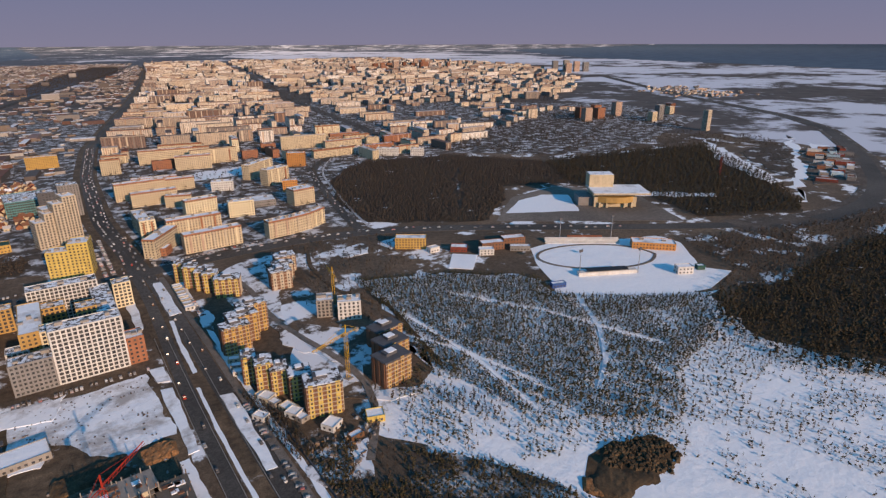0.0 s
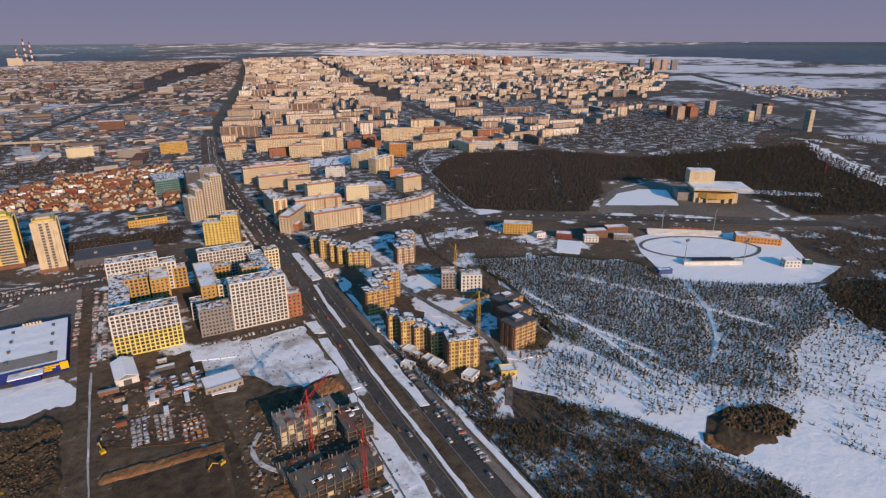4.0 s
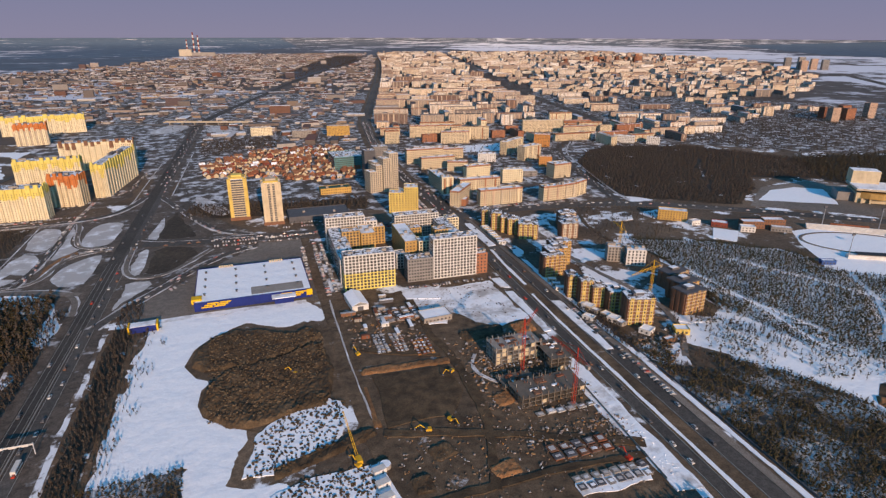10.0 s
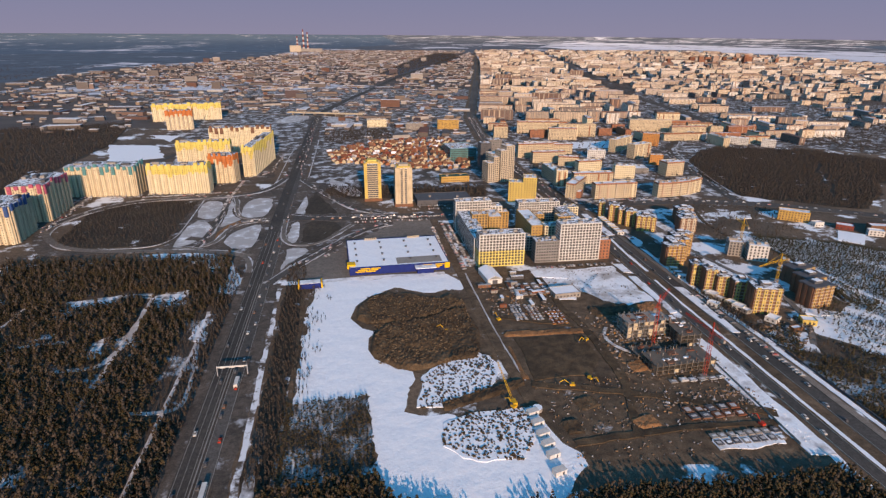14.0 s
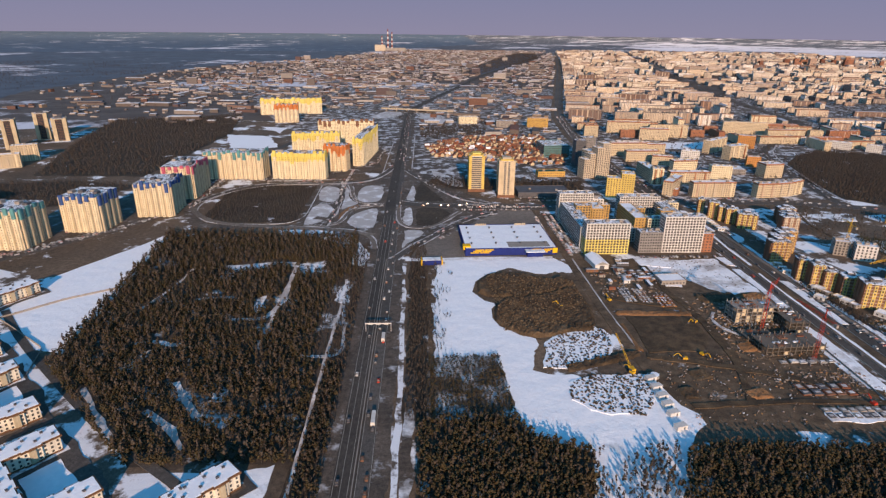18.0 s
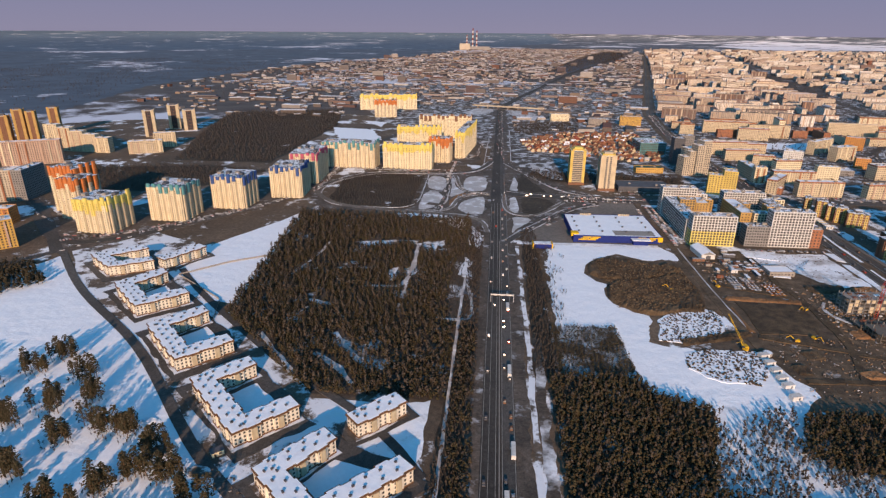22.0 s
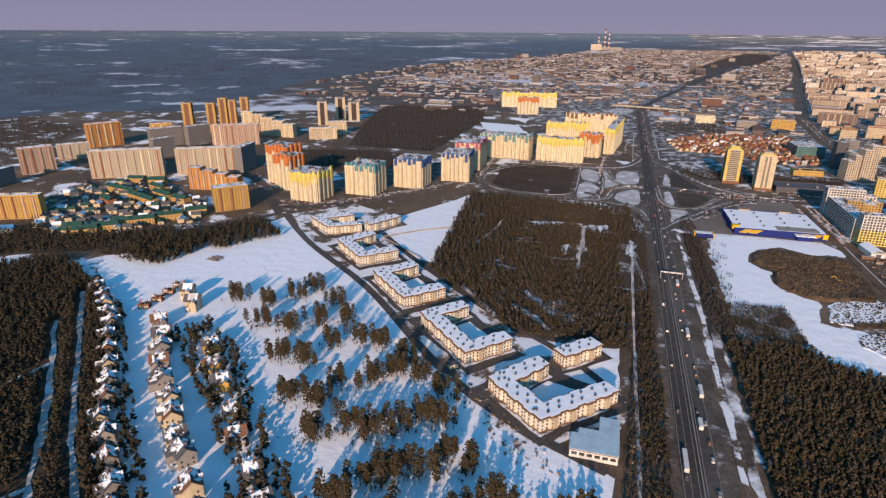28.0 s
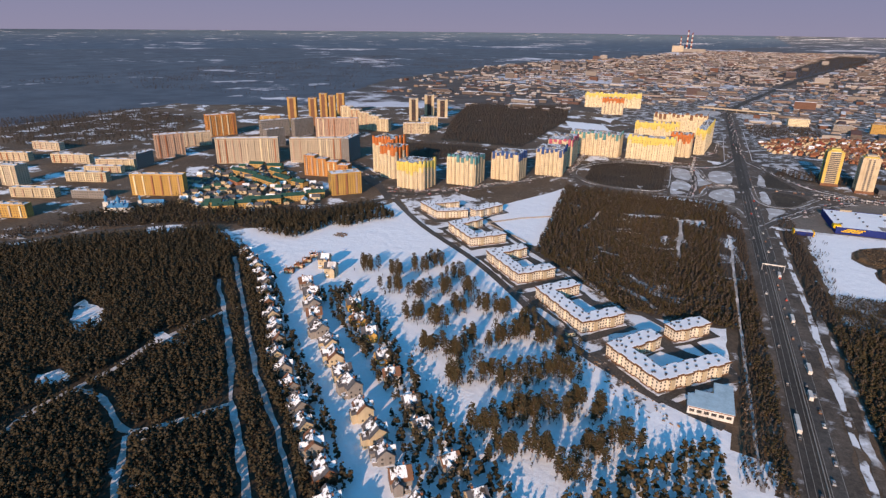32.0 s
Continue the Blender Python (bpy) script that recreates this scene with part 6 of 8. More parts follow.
for _i in range(16):
    _x, _y = rng.uniform(2300, 3400), rng.uniform(3350, 4050)
    far_slab("tall_tower", "far %s apartment tower in the city" % ("red-brown", "pinkish", "rust-brown")[_i % 3], _x, _y, rng.choice((24, 30, 44)), 20, rng.choice((42, 50, 58, 66)), -10 + 7 * (_i % 3), ("brick", "pink", "rust")[_i % 3], 900 + _i, category="apartment tower", group="far towers")
for _i, (_x, _y, _h) in enumerate(((3500, 2830, 70), (3560, 2780, 74), (3600, 2720, 66), (3660, 2690, 60), (3420, 2650, 50), (3390, 2600, 62))):
    far_slab("tall_tower", "far grey apartment tower near the river", _x, _y, 40, 22, _h, -20, ("grey", "concrete", "pink")[_i % 3], 930 + _i, category="apartment tower", group="far towers")
for _i, (_x, _y, _h) in enumerate(((1672, 875, 30), (1763, 888, 40), (1952, 834, 28), (1690, 905, 34), (1600, 860, 36), (1640, 920, 30))):
    slab("tall_tower", "far red-brown apartment tower in the city", _x, _y, 26, 18, _h, -10 + 7 * (_i % 3), ("brick", "pink", "rust")[_i % 3], roof="slate", seed=940 + _i, sheds=1, category="apartment tower", group="far towers")
# the flyover
_r = thing("flyover", pose(30, 1262, 0, 0, 0, -16), "brown concrete flyover across the highway", "bridge")
part("deck", Shape().box(0, 0, 6, 210, 15, 1.4), "concrete", _r)
for _k in (-1, 1):
    part("railing", Shape().box(0, _k * 7.2, 7.4, 210, 0.4, 1.2), "sand", _r)
for _k in range(-3, 4):
    part("pier", Shape().box(_k * 30, 0, -0.5, 2.2, 11, 6.5), "concrete", _r)


# ---- the shop and its neighbours ----
def shop():
    root = thing("shop", pose(134, 200, 0, 0, 0, 2), "wide blue-walled shop with yellow signs and a snowy flat roof", "shop")
    w, d, h = 96, 78, 7.4
    s = Shape().box(0, 0, -0.5, w, d, h + 0.5)
    for a in ((0, -d / 2 + 0.3, w, 0.6), (0, d / 2 - 0.3, w, 0.6), (-w / 2 + 0.3, 0, 0.6, d - 1.2), (w / 2 - 0.3, 0, 0.6, d - 1.2)):
        s.box(a[0], a[1], h, a[2], a[3], 0.8)
    part("wall", s, "navy", root)
    part("roof", Shape().box(0, 0, h, w - 1.24, d - 1.24, 0.4), "snow", root, "snow-covered flat roof")
    part("bare_roof_patch", Shape().box(20, -27, h + 0.4, 44, 16, 0.05), "concrete", root, "grey patch where the snow has slid off")
    for x in (-38, -28, 22, 34):
        for k in range(3):
            part("sign_stripe", Shape().box(x + k * 2.4, -d / 2 - 0.35, h - 4.4 + k * 1.5, 9, 0.5, 1.0), "signal", root)
    part("sign_block", Shape().box(46, -d / 2 - 0.5, h - 5, 5, 0.9, 5.5), "signal", root, "yellow sign block")
    part("sign_block", Shape().box(-46, -d / 2 + 8, h - 2, 8, 8, 4), "signal", root, "yellow corner block")
    part("entrance_porch", Shape().box(24, -d / 2 - 3, 0, 16, 6, 6), "navy", root)
    part("porch_canopy", Shape().box(24, -d / 2 - 4, 6, 20, 9, 0.6), "snow_dirty", root)
    for i in range(16):
        x, y = -40 + (i % 4) * 26, -24 + (i // 4) * 17
        v = Shape().box(x, y, h + 0.3, 1.6, 1.6, 1.4)
        v.box(x, y, h + 1.7, 2.1, 2.1, 0.25)
        part("roof_vent", v, "slate", root)
    # roof lettering that cannot be read: plain bars on stilts
    for x0 in (-28, 18):
        for k in range(6):
            part("sign_bar", Shape().box(x0 + k * 2.2, d / 2 - 2, h + 0.4, 1.5, 0.3, 2.2), "sand", root)


shop()
_r = thing("pavilion", pose(52, 139, 0, 0, 0, 4), "small blue pavilion with yellow ends", "pavilion")
part("wall", Shape().box(0, 0, -0.3, 20, 9, 5.3), "navy", _r)
part("end_panel", Shape().box(-10.1, 0, 0, 1.2, 9.6, 5.8), "signal", _r)
part("end_panel", Shape().box(10.1, 0, 0, 1.2, 9.6, 5.8), "signal", _r)
part("roof", Shape().box(0, 0, 5.0, 18, 8.4, 0.3), "snow_dirty", _r)
_r = thing("tent_hall", pose(218, 136, 0, 0, 0, 96), "white fabric tent hall on the building site", "tent")
_s = Shape().box(0, 0, -0.3, 28, 14, 5.3)
part("side_wall", _s, "white", _r)
part("roof", Shape().gable(0, 0, 5.0, 28, 14, 3.0, 0, 0.3), "snow_clean", _r, "white pitched fabric roof")
part("gate", Shape().box(-14.1, 0, 0, 0.3, 5, 4), "slate", _r)


# ---- highway gantry ----
_r = thing("sign_gantry", pose(8.5, 0, 0), "white sign gantry across the highway", "gantry")
part("beam", Shape().box(0, 0, 6.6, 20, 0.6, 0.8), "white", _r)
for _x in (-9.7, 9.7):
    part("post", Shape().box(_x, 0, -0.2, 0.5, 0.5, 8.2), "steel", _r)
for _x in (-6, 0, 6):
    part("sign_panel", Shape().box(_x, -0.5, 6.3, 3.4, 0.2, 1.5), "white", _r)


# ---- cars ----
def car(color, m):
    root = thing("car", m, "parked or waiting car, %s paint" % {"white": "white", "slate": "dark", "steel": "silver", "crane_red": "red", "brown": "brown"}[color], "car", "cars on the roads")
    s = Shape().box(0, 0, 0.35, 1.8, 4.4, 0.6)
    s.box(0, 0, 0.95, 1.7, 4.2, 0.12, taper=0.92)
    part("body", s, color, root)
    part("cabin", Shape().box(0, -0.25, 1.07, 1.6, 2.3, 0.55, taper=0.8), "glass", root)
    part("roof_panel", Shape().box(0, -0.25, 1.62, 1.25, 1.7, 0.05), color, root)
    for x in (-0.8, 0.8):
        for y in (-1.35, 1.35):
            pts = [(0.33 * math.cos(a * math.pi / 4), 0.33 * math.sin(a * math.pi / 4)) for a in range(8)]
            w = Shape().add([(x - 0.1, y + p, 0.33 + q) for p, q in pts] + [(x + 0.1, y + p, 0.33 + q) for p, q in pts],
                            [tuple(range(8)), tuple(range(15, 7, -1))] + [(i, i + 8, (i + 1) % 8 + 8, (i + 1) % 8) for i in range(8)])
            part("wheel", w, "darkglass", root)
    return root


protos = {}
rng = random.Random(11)


def put_car(x, y, rot, z=0.3):
    c = rng.choice(("white", "slate", "steel", "slate", "slate", "steel", "crane_red", "brown", "slate"))
    m = pose(x, y, z, 0, 0, rot)
    if c in protos:
        return copy_thing(protos[c], m)
    protos[c] = car(c, m)


for i in range(46):
    y = -330 + i * 17.5 + rng.uniform(-6, 6)
    put_car(rng.choice((9.6, 13.2, 13.2)), y, 0)
    if i % 3 == 0:
        put_car(rng.choice((-1.8, 2.2)), y + 8, 180)
for i in range(26):
    y = -120 + i * 24 + rng.uniform(-9, 9)
    put_car((360 if y < 60 else 360 + (y - 60) * 0.042) + rng.choice((-1, 3)), y, 180)
    put_car(384 + rng.choice((-3, 2)), y + 9, 0)
for i in range(26):
    put_car(40 + i * 13 + rng.uniform(-4, 4), 344 - (6 if 5 < i < 20 else 0) + rng.choice((-4, 4)), 90)


def parked(name, label, rows, seed):
    """Rows of parked cars, far and small, in one mesh."""
    r = random.Random(seed)
    s = Shape()
    for x, y, n, dx, dy, rot in rows:
        for i in range(n):
            if r.random() < 0.75:
                a = math.radians(rot) + r.uniform(-0.05, 0.05)
                s.box(x + dx * i, y + dy * i, 0.4, 1.8, 4.4, 0.75, a)
                s.box(x + dx * i, y + dy * i, 1.15, 1.55, 2.3, 0.6, a, taper=0.8)
    ob = new(name, s.mesh(name, "cars"))
    return tagged(ob, label, "cars", "", "stuff")


parked("parked_cars", "rows of parked cars between shop and houses", [(198, 160, 48, 0, 3.0, 90), (205, 165, 45, 0, 3.0, 90), (185, 200, 30, 0, 3.2, 90), (95, 322, 30, 3.0, 0.0, 0), (100, 334, 36, 3, 0, 0), (60, 210, 10, 3, 3.4, 30), (170, 366, 24, 3, 0, 0), (235, 360, 16, 3, 0, 0), (180, 378, 20, 3, 0.4, 0)], 1)
parked("parked_cars", "rows of parked cars by the avenue", [(347, 350, 30, 0, 3.2, 90), (354, 365, 40, 0, 3.2, 90), (392, 365, 30, 0, 3.2, 90), (400, 372, 36, 2.9, 0.2, 0), (480, 372, 30, 2.9, 0, 0), (391, -60, 20, 0, 3.4, 70), (391, 20, 16, 0, 3.4, 70), (270, 154, 28, 2.9, 0, 0), (425, 190, 8, 0, 3, 90), (402, 214, 20, 0, 3, 90)], 2)
parked("parked_cars", "rows of parked cars among the houses in the west", [(-470, 100, 18, 2.6, 1.4, 40), (-400, 135, 26, 2.0, 2.2, 45), (-340, 205, 20, 2.0, 2.4, 45), (-270, 400, 30, 0, 3.0, 90), (-262, 420, 30, 0, 3.0, 90), (-570, 190, 20, 2.4, -1.6, 30), (-240, 480, 30, 2.9, 0.3, 0), (-150, 476, 30, 2.9, 0.3, 0), (-74, 420, 40, 0.1, 3.4, 80)], 3)


def queue(name, label, lines, seed):
    """Cars one behind another along lines, far and small, in one mesh."""
    r = random.Random(seed)
    s = Shape()
    for line, gap in lines:
        for (x, y), (x2, y2) in zip(line, line[1:]):
            ln = math.hypot(x2 - x, y2 - y)
            a = math.atan2(y2 - y, x2 - x) - math.pi / 2
            c = r.uniform(0, gap)
            while c < ln:
                side = r.choice((-1.7, 1.7))
                px, py = x + (x2 - x) * c / ln - (y2 - y) / ln * side, y + (y2 - y) * c / ln + (x2 - x) / ln * side
                s.box(px, py, 0.45, 1.8, 4.4, 0.75, a)
                s.box(px, py, 1.2, 1.55, 2.3, 0.6, a, taper=0.8)
                c += gap * r.uniform(0.5, 1.6)
    return tagged(new(name, s.mesh(name, "cars")), label, "cars", "", "stuff")


queue("parked_cars", "parked cars round the tall towers", [([(-480, 118), (-430, 118), (-378, 166), (-330, 222), (-280, 292)], 5), ([(-468, 128), (-424, 130), (-372, 178), (-322, 236)], 6), ([(-256, 330), (-258, 470)], 5), ([(-230, 472), (-110, 474)], 5), ([(-100, 520), (-70, 560), (-36, 600), (-28, 720)], 6), ([(-200, 560), (-110, 600), (-90, 700)], 8), ([(-415, 180), (-425, 230), (-380, 250)], 7), ([(-360, 232), (-372, 290), (-320, 300)], 7)], 8)
queue("queued_cars", "cars on the slip roads and streets of the junction", [([(136, 311), (110, 299), (85, 269), (52, 216), (26, 175)], 9), ([(-72, 258), (-69, 294), (-69, 353), (-70, 411), (-73, 450)], 8), ([(-53, 318), (-46, 331), (-38, 341), (-10, 342)], 7), ([(-57, 425), (-55, 390), (-48, 366)], 12), ([(-261, 345), (-247, 394), (-220, 438), (-182, 459), (-112, 461), (-48, 466)], 22), ([(139, 352), (97, 370), (67, 430), (33, 510)], 14), ([(92, 342), (208, 336), (345, 350)], 8), ([(400, 356), (513, 362), (591, 351), (668, 322), (773, 253), (885, 171)], 13), ([(364, 360), (366, 450), (360, 560), (374, 877), (410, 1196)], 11), ([(379, 360), (380, 450), (370, 560), (383, 877), (420, 1196)], 11), ([(-14, 560), (2, 640), (4, 800), (6, 1240)], 26), ([(12, 560), (11, 800), (13, 1240)], 18), ([(-452, 70), (-411, 111), (-346, 193), (-290, 277), (-269, 398)], 16), ([(625, 380), (656, 514), (684, 628), (711, 717)], 15)], 5)


def bus(x, y, rot, label, col="white", ln=12.0):
    root = thing("bus", pose(x, y, 0.4, 0, 0, rot), label, "bus")
    part("body", Shape().box(0, 0, 0.4, 2.5, ln, 2.5), col, root)
    part("window_band", Shape().box(0, 0, 1.5, 2.56, ln - 0.8, 0.8), "glass", root)
    part("roof", Shape().box(0, 0, 2.9, 2.4, ln - 0.3, 0.15), "white", root)
    for wx in (-1.05, 1.05):
        for wy in (-ln * 0.32, ln * 0.32):
            part("wheel", Shape().box(wx, wy, 0, 0.3, 0.9, 0.9), "darkglass", root)


bus(13, -110, 0, "white city bus on the highway")
bus(14, -190, 0, "white city bus on the highway")
bus(-1.5, -262, 180, "long white lorry with an orange cab", "white", 17)
bus(10, -226, 0, "small white bus on the highway", "white", 9)
bus(13, -12, 0, "white lorry on the highway", "white", 10)


# ---- building site ----
def strut(s, a, b2, t):
    """A thin square bar from a to b2."""
    a, b2 = Vector(a), Vector(b2)
    w = (b2 - a).normalized()
    u = w.cross(Vector((0, 0, 1)))
    if u.length < 0.05:
        u = Vector((1, 0, 0))
    u.normalize()
    v = w.cross(u)
    vs = [tuple(p + (u * i + v * j) * t / 2) for p in (a, b2) for i, j in ((-1, -1), (1, -1), (1, 1), (-1, 1))]
    s.add(vs, [(0, 1, 5, 4), (1, 2, 6, 5), (2, 3, 7, 6), (3, 0, 4, 7), (0, 3, 2, 1), (4, 5, 6, 7)])


def tower_crane(x, y, h, jib, rot, col, label):
    root = thing("tower_crane", pose(x, y, 0, 0, 0, rot), label, "crane", "tower cranes")
    s = Shape()
    r = 0.9
    for i, j in ((-r, -r), (r, -r), (r, r), (-r, r)):
        strut(s, (i, j, 0), (i, j, h), 0.17)
    n = int(h / 3)
    for k in range(n):
        z0, z1 = k * h / n, (k + 1) * h / n
        for p, q in (((-r, -r), (r, -r)), ((r, -r), (r, r)), ((r, r), (-r, r)), ((-r, r), (-r, -r))):
            strut(s, (*p, z0), (*q, z1), 0.09)
    part("mast", s, col, root)
    s = Shape()
    for j in (-0.7, 0.7):
        strut(s, (0, j, h), (jib, j, h), 0.18)
    strut(s, (0, 0, h + 1.6), (jib, 0, h + 1.0), 0.28)
    for k in range(int(jib / 3)):
        strut(s, (k * 3, -0.7, h), (k * 3 + 1.5, 0, h + 1.4), 0.14)
        strut(s, (k * 3 + 3, 0.7, h), (k * 3 + 1.5, 0, h + 1.4), 0.14)
    strut(s, (0, 0, h + 7), (jib * 0.7, 0, h + 1.4), 0.14)
    part("jib", s, col, root)
    s = Shape()
    for j in (-0.7, 0.7):
        strut(s, (0, j, h), (-12, j, h), 0.28)
    strut(s, (0, 0, h + 7), (-11, 0, h), 0.14)
    strut(s, (0, 0, h), (0, 0, h + 7), 0.6)
    part("counter_jib", s, col, root)
    part("counterweight", Shape().box(-10.5, 0, h - 2.2, 2.6, 1.8, 2.4), "concrete", root)
    part("cab", Shape().box(1.4, -1.3, h - 1.8, 1.6, 1.6, 2.0), "glass", root)
    part("base_block", Shape().box(0, 0, -0.2, 5, 5, 1.0), "concrete", root)


tower_crane(308, -6, 36, 30, 48, "crane_red", "red lattice tower crane over the shell building")
tower_crane(324, -47, 34, 28, 96, "crane_red", "red and white lattice tower crane beside the avenue")
tower_crane(458, 62, 34, 30, 200, "crane_yellow", "yellow lattice tower crane among unfinished houses")
tower_crane(500, 172, 30, 20, 80, "crane_yellow", "yellow lattice tower crane over a shell house")


def shell(x, y, w, d, floors, rot, seed, label, walls=0.4, col="concrete"):
    """A concrete frame under construction: slabs on columns, some bays walled."""
    root = thing("shell_building", pose(x, y, 0, 0, 0, rot), label, "unfinished building")
    r = random.Random(seed)
    for f in range(floors + 1):
        part("floor_slab", Shape().box(0, 0, f * 3.1, w, d, 0.35), col, root)
    nx, ny = max(2, int(w / 4.5)), max(2, int(d / 4.5))
    for f in range(floors):
        for i in range(nx + 1):
            for j in range(ny + 1):
                if i in (0, nx) or j in (0, ny):
                    part("column", Shape().box(-w / 2 + 0.4 + i * (w - 0.8) / nx, -d / 2 + 0.4 + j * (d - 0.8) / ny, f * 3.1 + 0.35, 0.5, 0.5, 2.75), col, root)
    s = Shape()
    for f in range(floors):
        for i in range(nx):
            for sy in (-1, 1):
                if r.random() < walls:
                    s.box(-w / 2 + (i + 0.5) * w / nx, sy * (d / 2 - 0.55), f * 3.1 + 0.35, w / nx - 1.6, 0.3, 2.75)
        s.box(0, 0, f * 3.1 + 0.35, w * 0.8, 0.3, 2.75)
    part("infill_wall", s, "sand", root)
    for i in range(nx + 1):
        for j in (0, ny):
            part("column", Shape().box(-w / 2 + 0.4 + i * (w - 0.8) / nx, -d / 2 + 0.4 + j * (d - 0.8) / ny, floors * 3.1 + 0.35, 0.5, 0.5, r.uniform(0.8, 3.0)), col, root)
    for i in range(nx * 3):
        part("rebar_stub", Shape().box(r.uniform(-w / 2, w / 2), r.uniform(-d / 2, d / 2), floors * 3.1 + 0.35, 0.45, 0.45, r.uniform(0.8, 2.6)), r.choice(("rust", "concrete", "brown")), root)
    for i in range(9):
        part("formwork", Shape().box(r.uniform(-w / 3, w / 3), r.uniform(-d / 3, d / 3), floors * 3.1 + 0.35, r.uniform(2, 6), r.uniform(1.5, 3), 0.6), r.choice(("rust", "snow_dirty", "brown")), root)


shell(312, 18, 36, 16, 4, 4, 1, "grey concrete shell of a house with some walled bays", 0.6)
shell(336, 4, 16, 26, 3, 0, 2, "concrete frame of a house with bare columns", 0.2, "concrete_damp")
shell(314, -30, 46, 20, 2, 4, 3, "dark low concrete frame with rusty reinforcement", 0.15, "concrete_damp")
shell(300, -14, 24, 14, 1, 4, 4, "ground floor frame with rusty reinforcement", 0.1, "concrete_damp")


def site_box(kind, x, y, w, d, h, rot, col, label, top="snow_dirty"):
    root = thing(kind, pose(x, y, 0.3, 0, 0, rot), label, kind.replace("_", " "), kind.replace("_", " ") + "s on the building site")
    part("body", Shape().box(0, 0, -0.3, w, d, h + 0.3), col, root)
    part("roof", Shape().box(0, 0, h, w + 0.3, d + 0.3, 0.2), top, root)
    part("door", Shape().box(w * 0.2, -d / 2 - 0.05, 0, 0.9, 0.1, min(2.0, h - 0.2)), "slate", root)


rng = random.Random(21)
for i, (x, y) in enumerate(((196, -70), (196, -80), (196, -90), (196, -99), (196, -108), (195, -121))):
    site_box("site_hut", x, y, 7, 4, 2.6, 15, "white", "white site hut standing in the snow", "white")
for i in range(22):
    x, y = rng.uniform(204, 262), rng.uniform(72, 146)
    if inside([(204, 117), (232, 117), (232, 160), (204, 160)], np.array([x]), np.array([y]))[0]:
        continue
    site_box("container", x, y, rng.choice((6, 9, 12)), 2.5, 2.6, rng.choice((0, 0, 5, 90)), rng.choice(("slate", "rust", "white", "concrete", "brown", "concrete")), "steel container on the building site", rng.choice(("snow_dirty", "rust", "steel", "snow_dirty")))
slab("site_shed", "low long shed under snow", 275, 92, 24, 16, 4, 5, "concrete", "snow", sheds=0, floors=1, category="shed")


def clutter(name, label, polys, n, seed, mat, big=4.0, flat=1.2):
    """Stacks and rubbish lying about on the ground, too small to tell apart."""
    r = random.Random(seed)
    s = Shape()
    for poly in polys:
        p = np.array(poly)
        lo, hi = p.min(0), p.max(0)
        k = 0
        while k < n // len(polys):
            x, y = r.uniform(lo[0], hi[0]), r.uniform(lo[1], hi[1])
            if not inside(poly, np.array([x]), np.array([y]))[0]:
                continue
            s.box(x, y, 0.2, r.uniform(0.4, big), r.uniform(0.3, big * 0.5), r.uniform(0.3, flat), r.uniform(0, 3.1), taper=r.uniform(0.7, 1))
            k += 1
    ob = new(name, s.mesh(name, mat))
    return tagged(ob, label, "building material", "", "stuff")


M["stacks"] = island_material("stacked_material", [(0.0, (0.06, 0.05, 0.045)), (0.3, (0.16, 0.12, 0.09)), (0.5, (0.30, 0.16, 0.06)), (0.62, (0.22, 0.19, 0.17)), (0.88, (0.24, 0.21, 0.20)), (0.94, (0.45, 0.47, 0.50)), (0.97, (0.20, 0.12, 0.07)), (1.0, (0.36, 0.17, 0.04))])
clutter("material_stacks", "stacked boards, pipes and panels under thin snow", [[(276, -60), (345, -64), (348, -90), (280, -84)], [(286, -4), (340, -4), (342, 30), (286, 30)]], 420, 1, "stacks", 2.6, 0.9)
clutter("material_stacks", "scattered rubble and tools on bare soil", [[(206, -90), (345, -95), (345, -40), (206, -40)]], 200, 2, "stacks", 2.0, 0.8)
clutter("material_stacks", "boards, pipes and rubbish round the shell buildings", [[(268, -40), (346, -44), (346, 58), (268, 56)]], 420, 5, "stacks", 3.0, 1.0)
clutter("material_stacks", "boards and crates between the containers", [[(204, 56), (262, 44), (264, 112), (204, 116)]], 200, 6, "stacks", 3.0, 1.0)
clutter("site_rubble", "rubble and dirty snow lumps on the bare soil", [[(206, -118), (338, -120), (340, -44), (206, -36)]], 360, 7, "stacks", 1.6, 0.6)
clutter("roadside_clutter", "sheds, fences and heaps by the avenue", [[(404, -40), (455, 10), (450, 24), (404, 12)]], 160, 3, "stacks", 4, 2.2)
clutter("yard_clutter", "rubble and fences behind the road", [[(-150, -228), (-92, -290), (-60, -292), (-140, -215)], [(-32, -282), (-10, -282), (-10, -240), (-30, -242)], [(-440, -90), (-425, -90), (-425, -78), (-440, -78)]], 300, 4, "stacks", 2.5)


def digger(x, y, rot, label, col="crane_yellow"):
    root = thing("excavator", pose(x, y, 0.3, 0, 0, rot), label, "excavator")
    part("track", Shape().box(-1.2, 0, -0.2, 0.6, 4, 0.9), "darkglass", root)
    part("track", Shape().box(1.2, 0, -0.2, 0.6, 4, 0.9), "darkglass", root)
    part("body", Shape().box(0, -0.6, 0.7, 2.7, 3.4, 1.4, taper=0.95), col, root)
    part("cab", Shape().box(-0.7, 0.8, 0.9, 1.2, 1.6, 2.1, taper=0.9), "glass", root)
    s = Shape()
    strut(s, (0.3, 1, 1.6), (0.3, 4.5, 4.6), 0.5)
    strut(s, (0.3, 4.5, 4.6), (0.3, 7.5, 2.4), 0.4)
    part("boom", s, col, root)
    part("bucket", Shape().box(0.3, 7.6, 1.2, 1.1, 1.0, 1.2, taper=0.7), "slate", root)


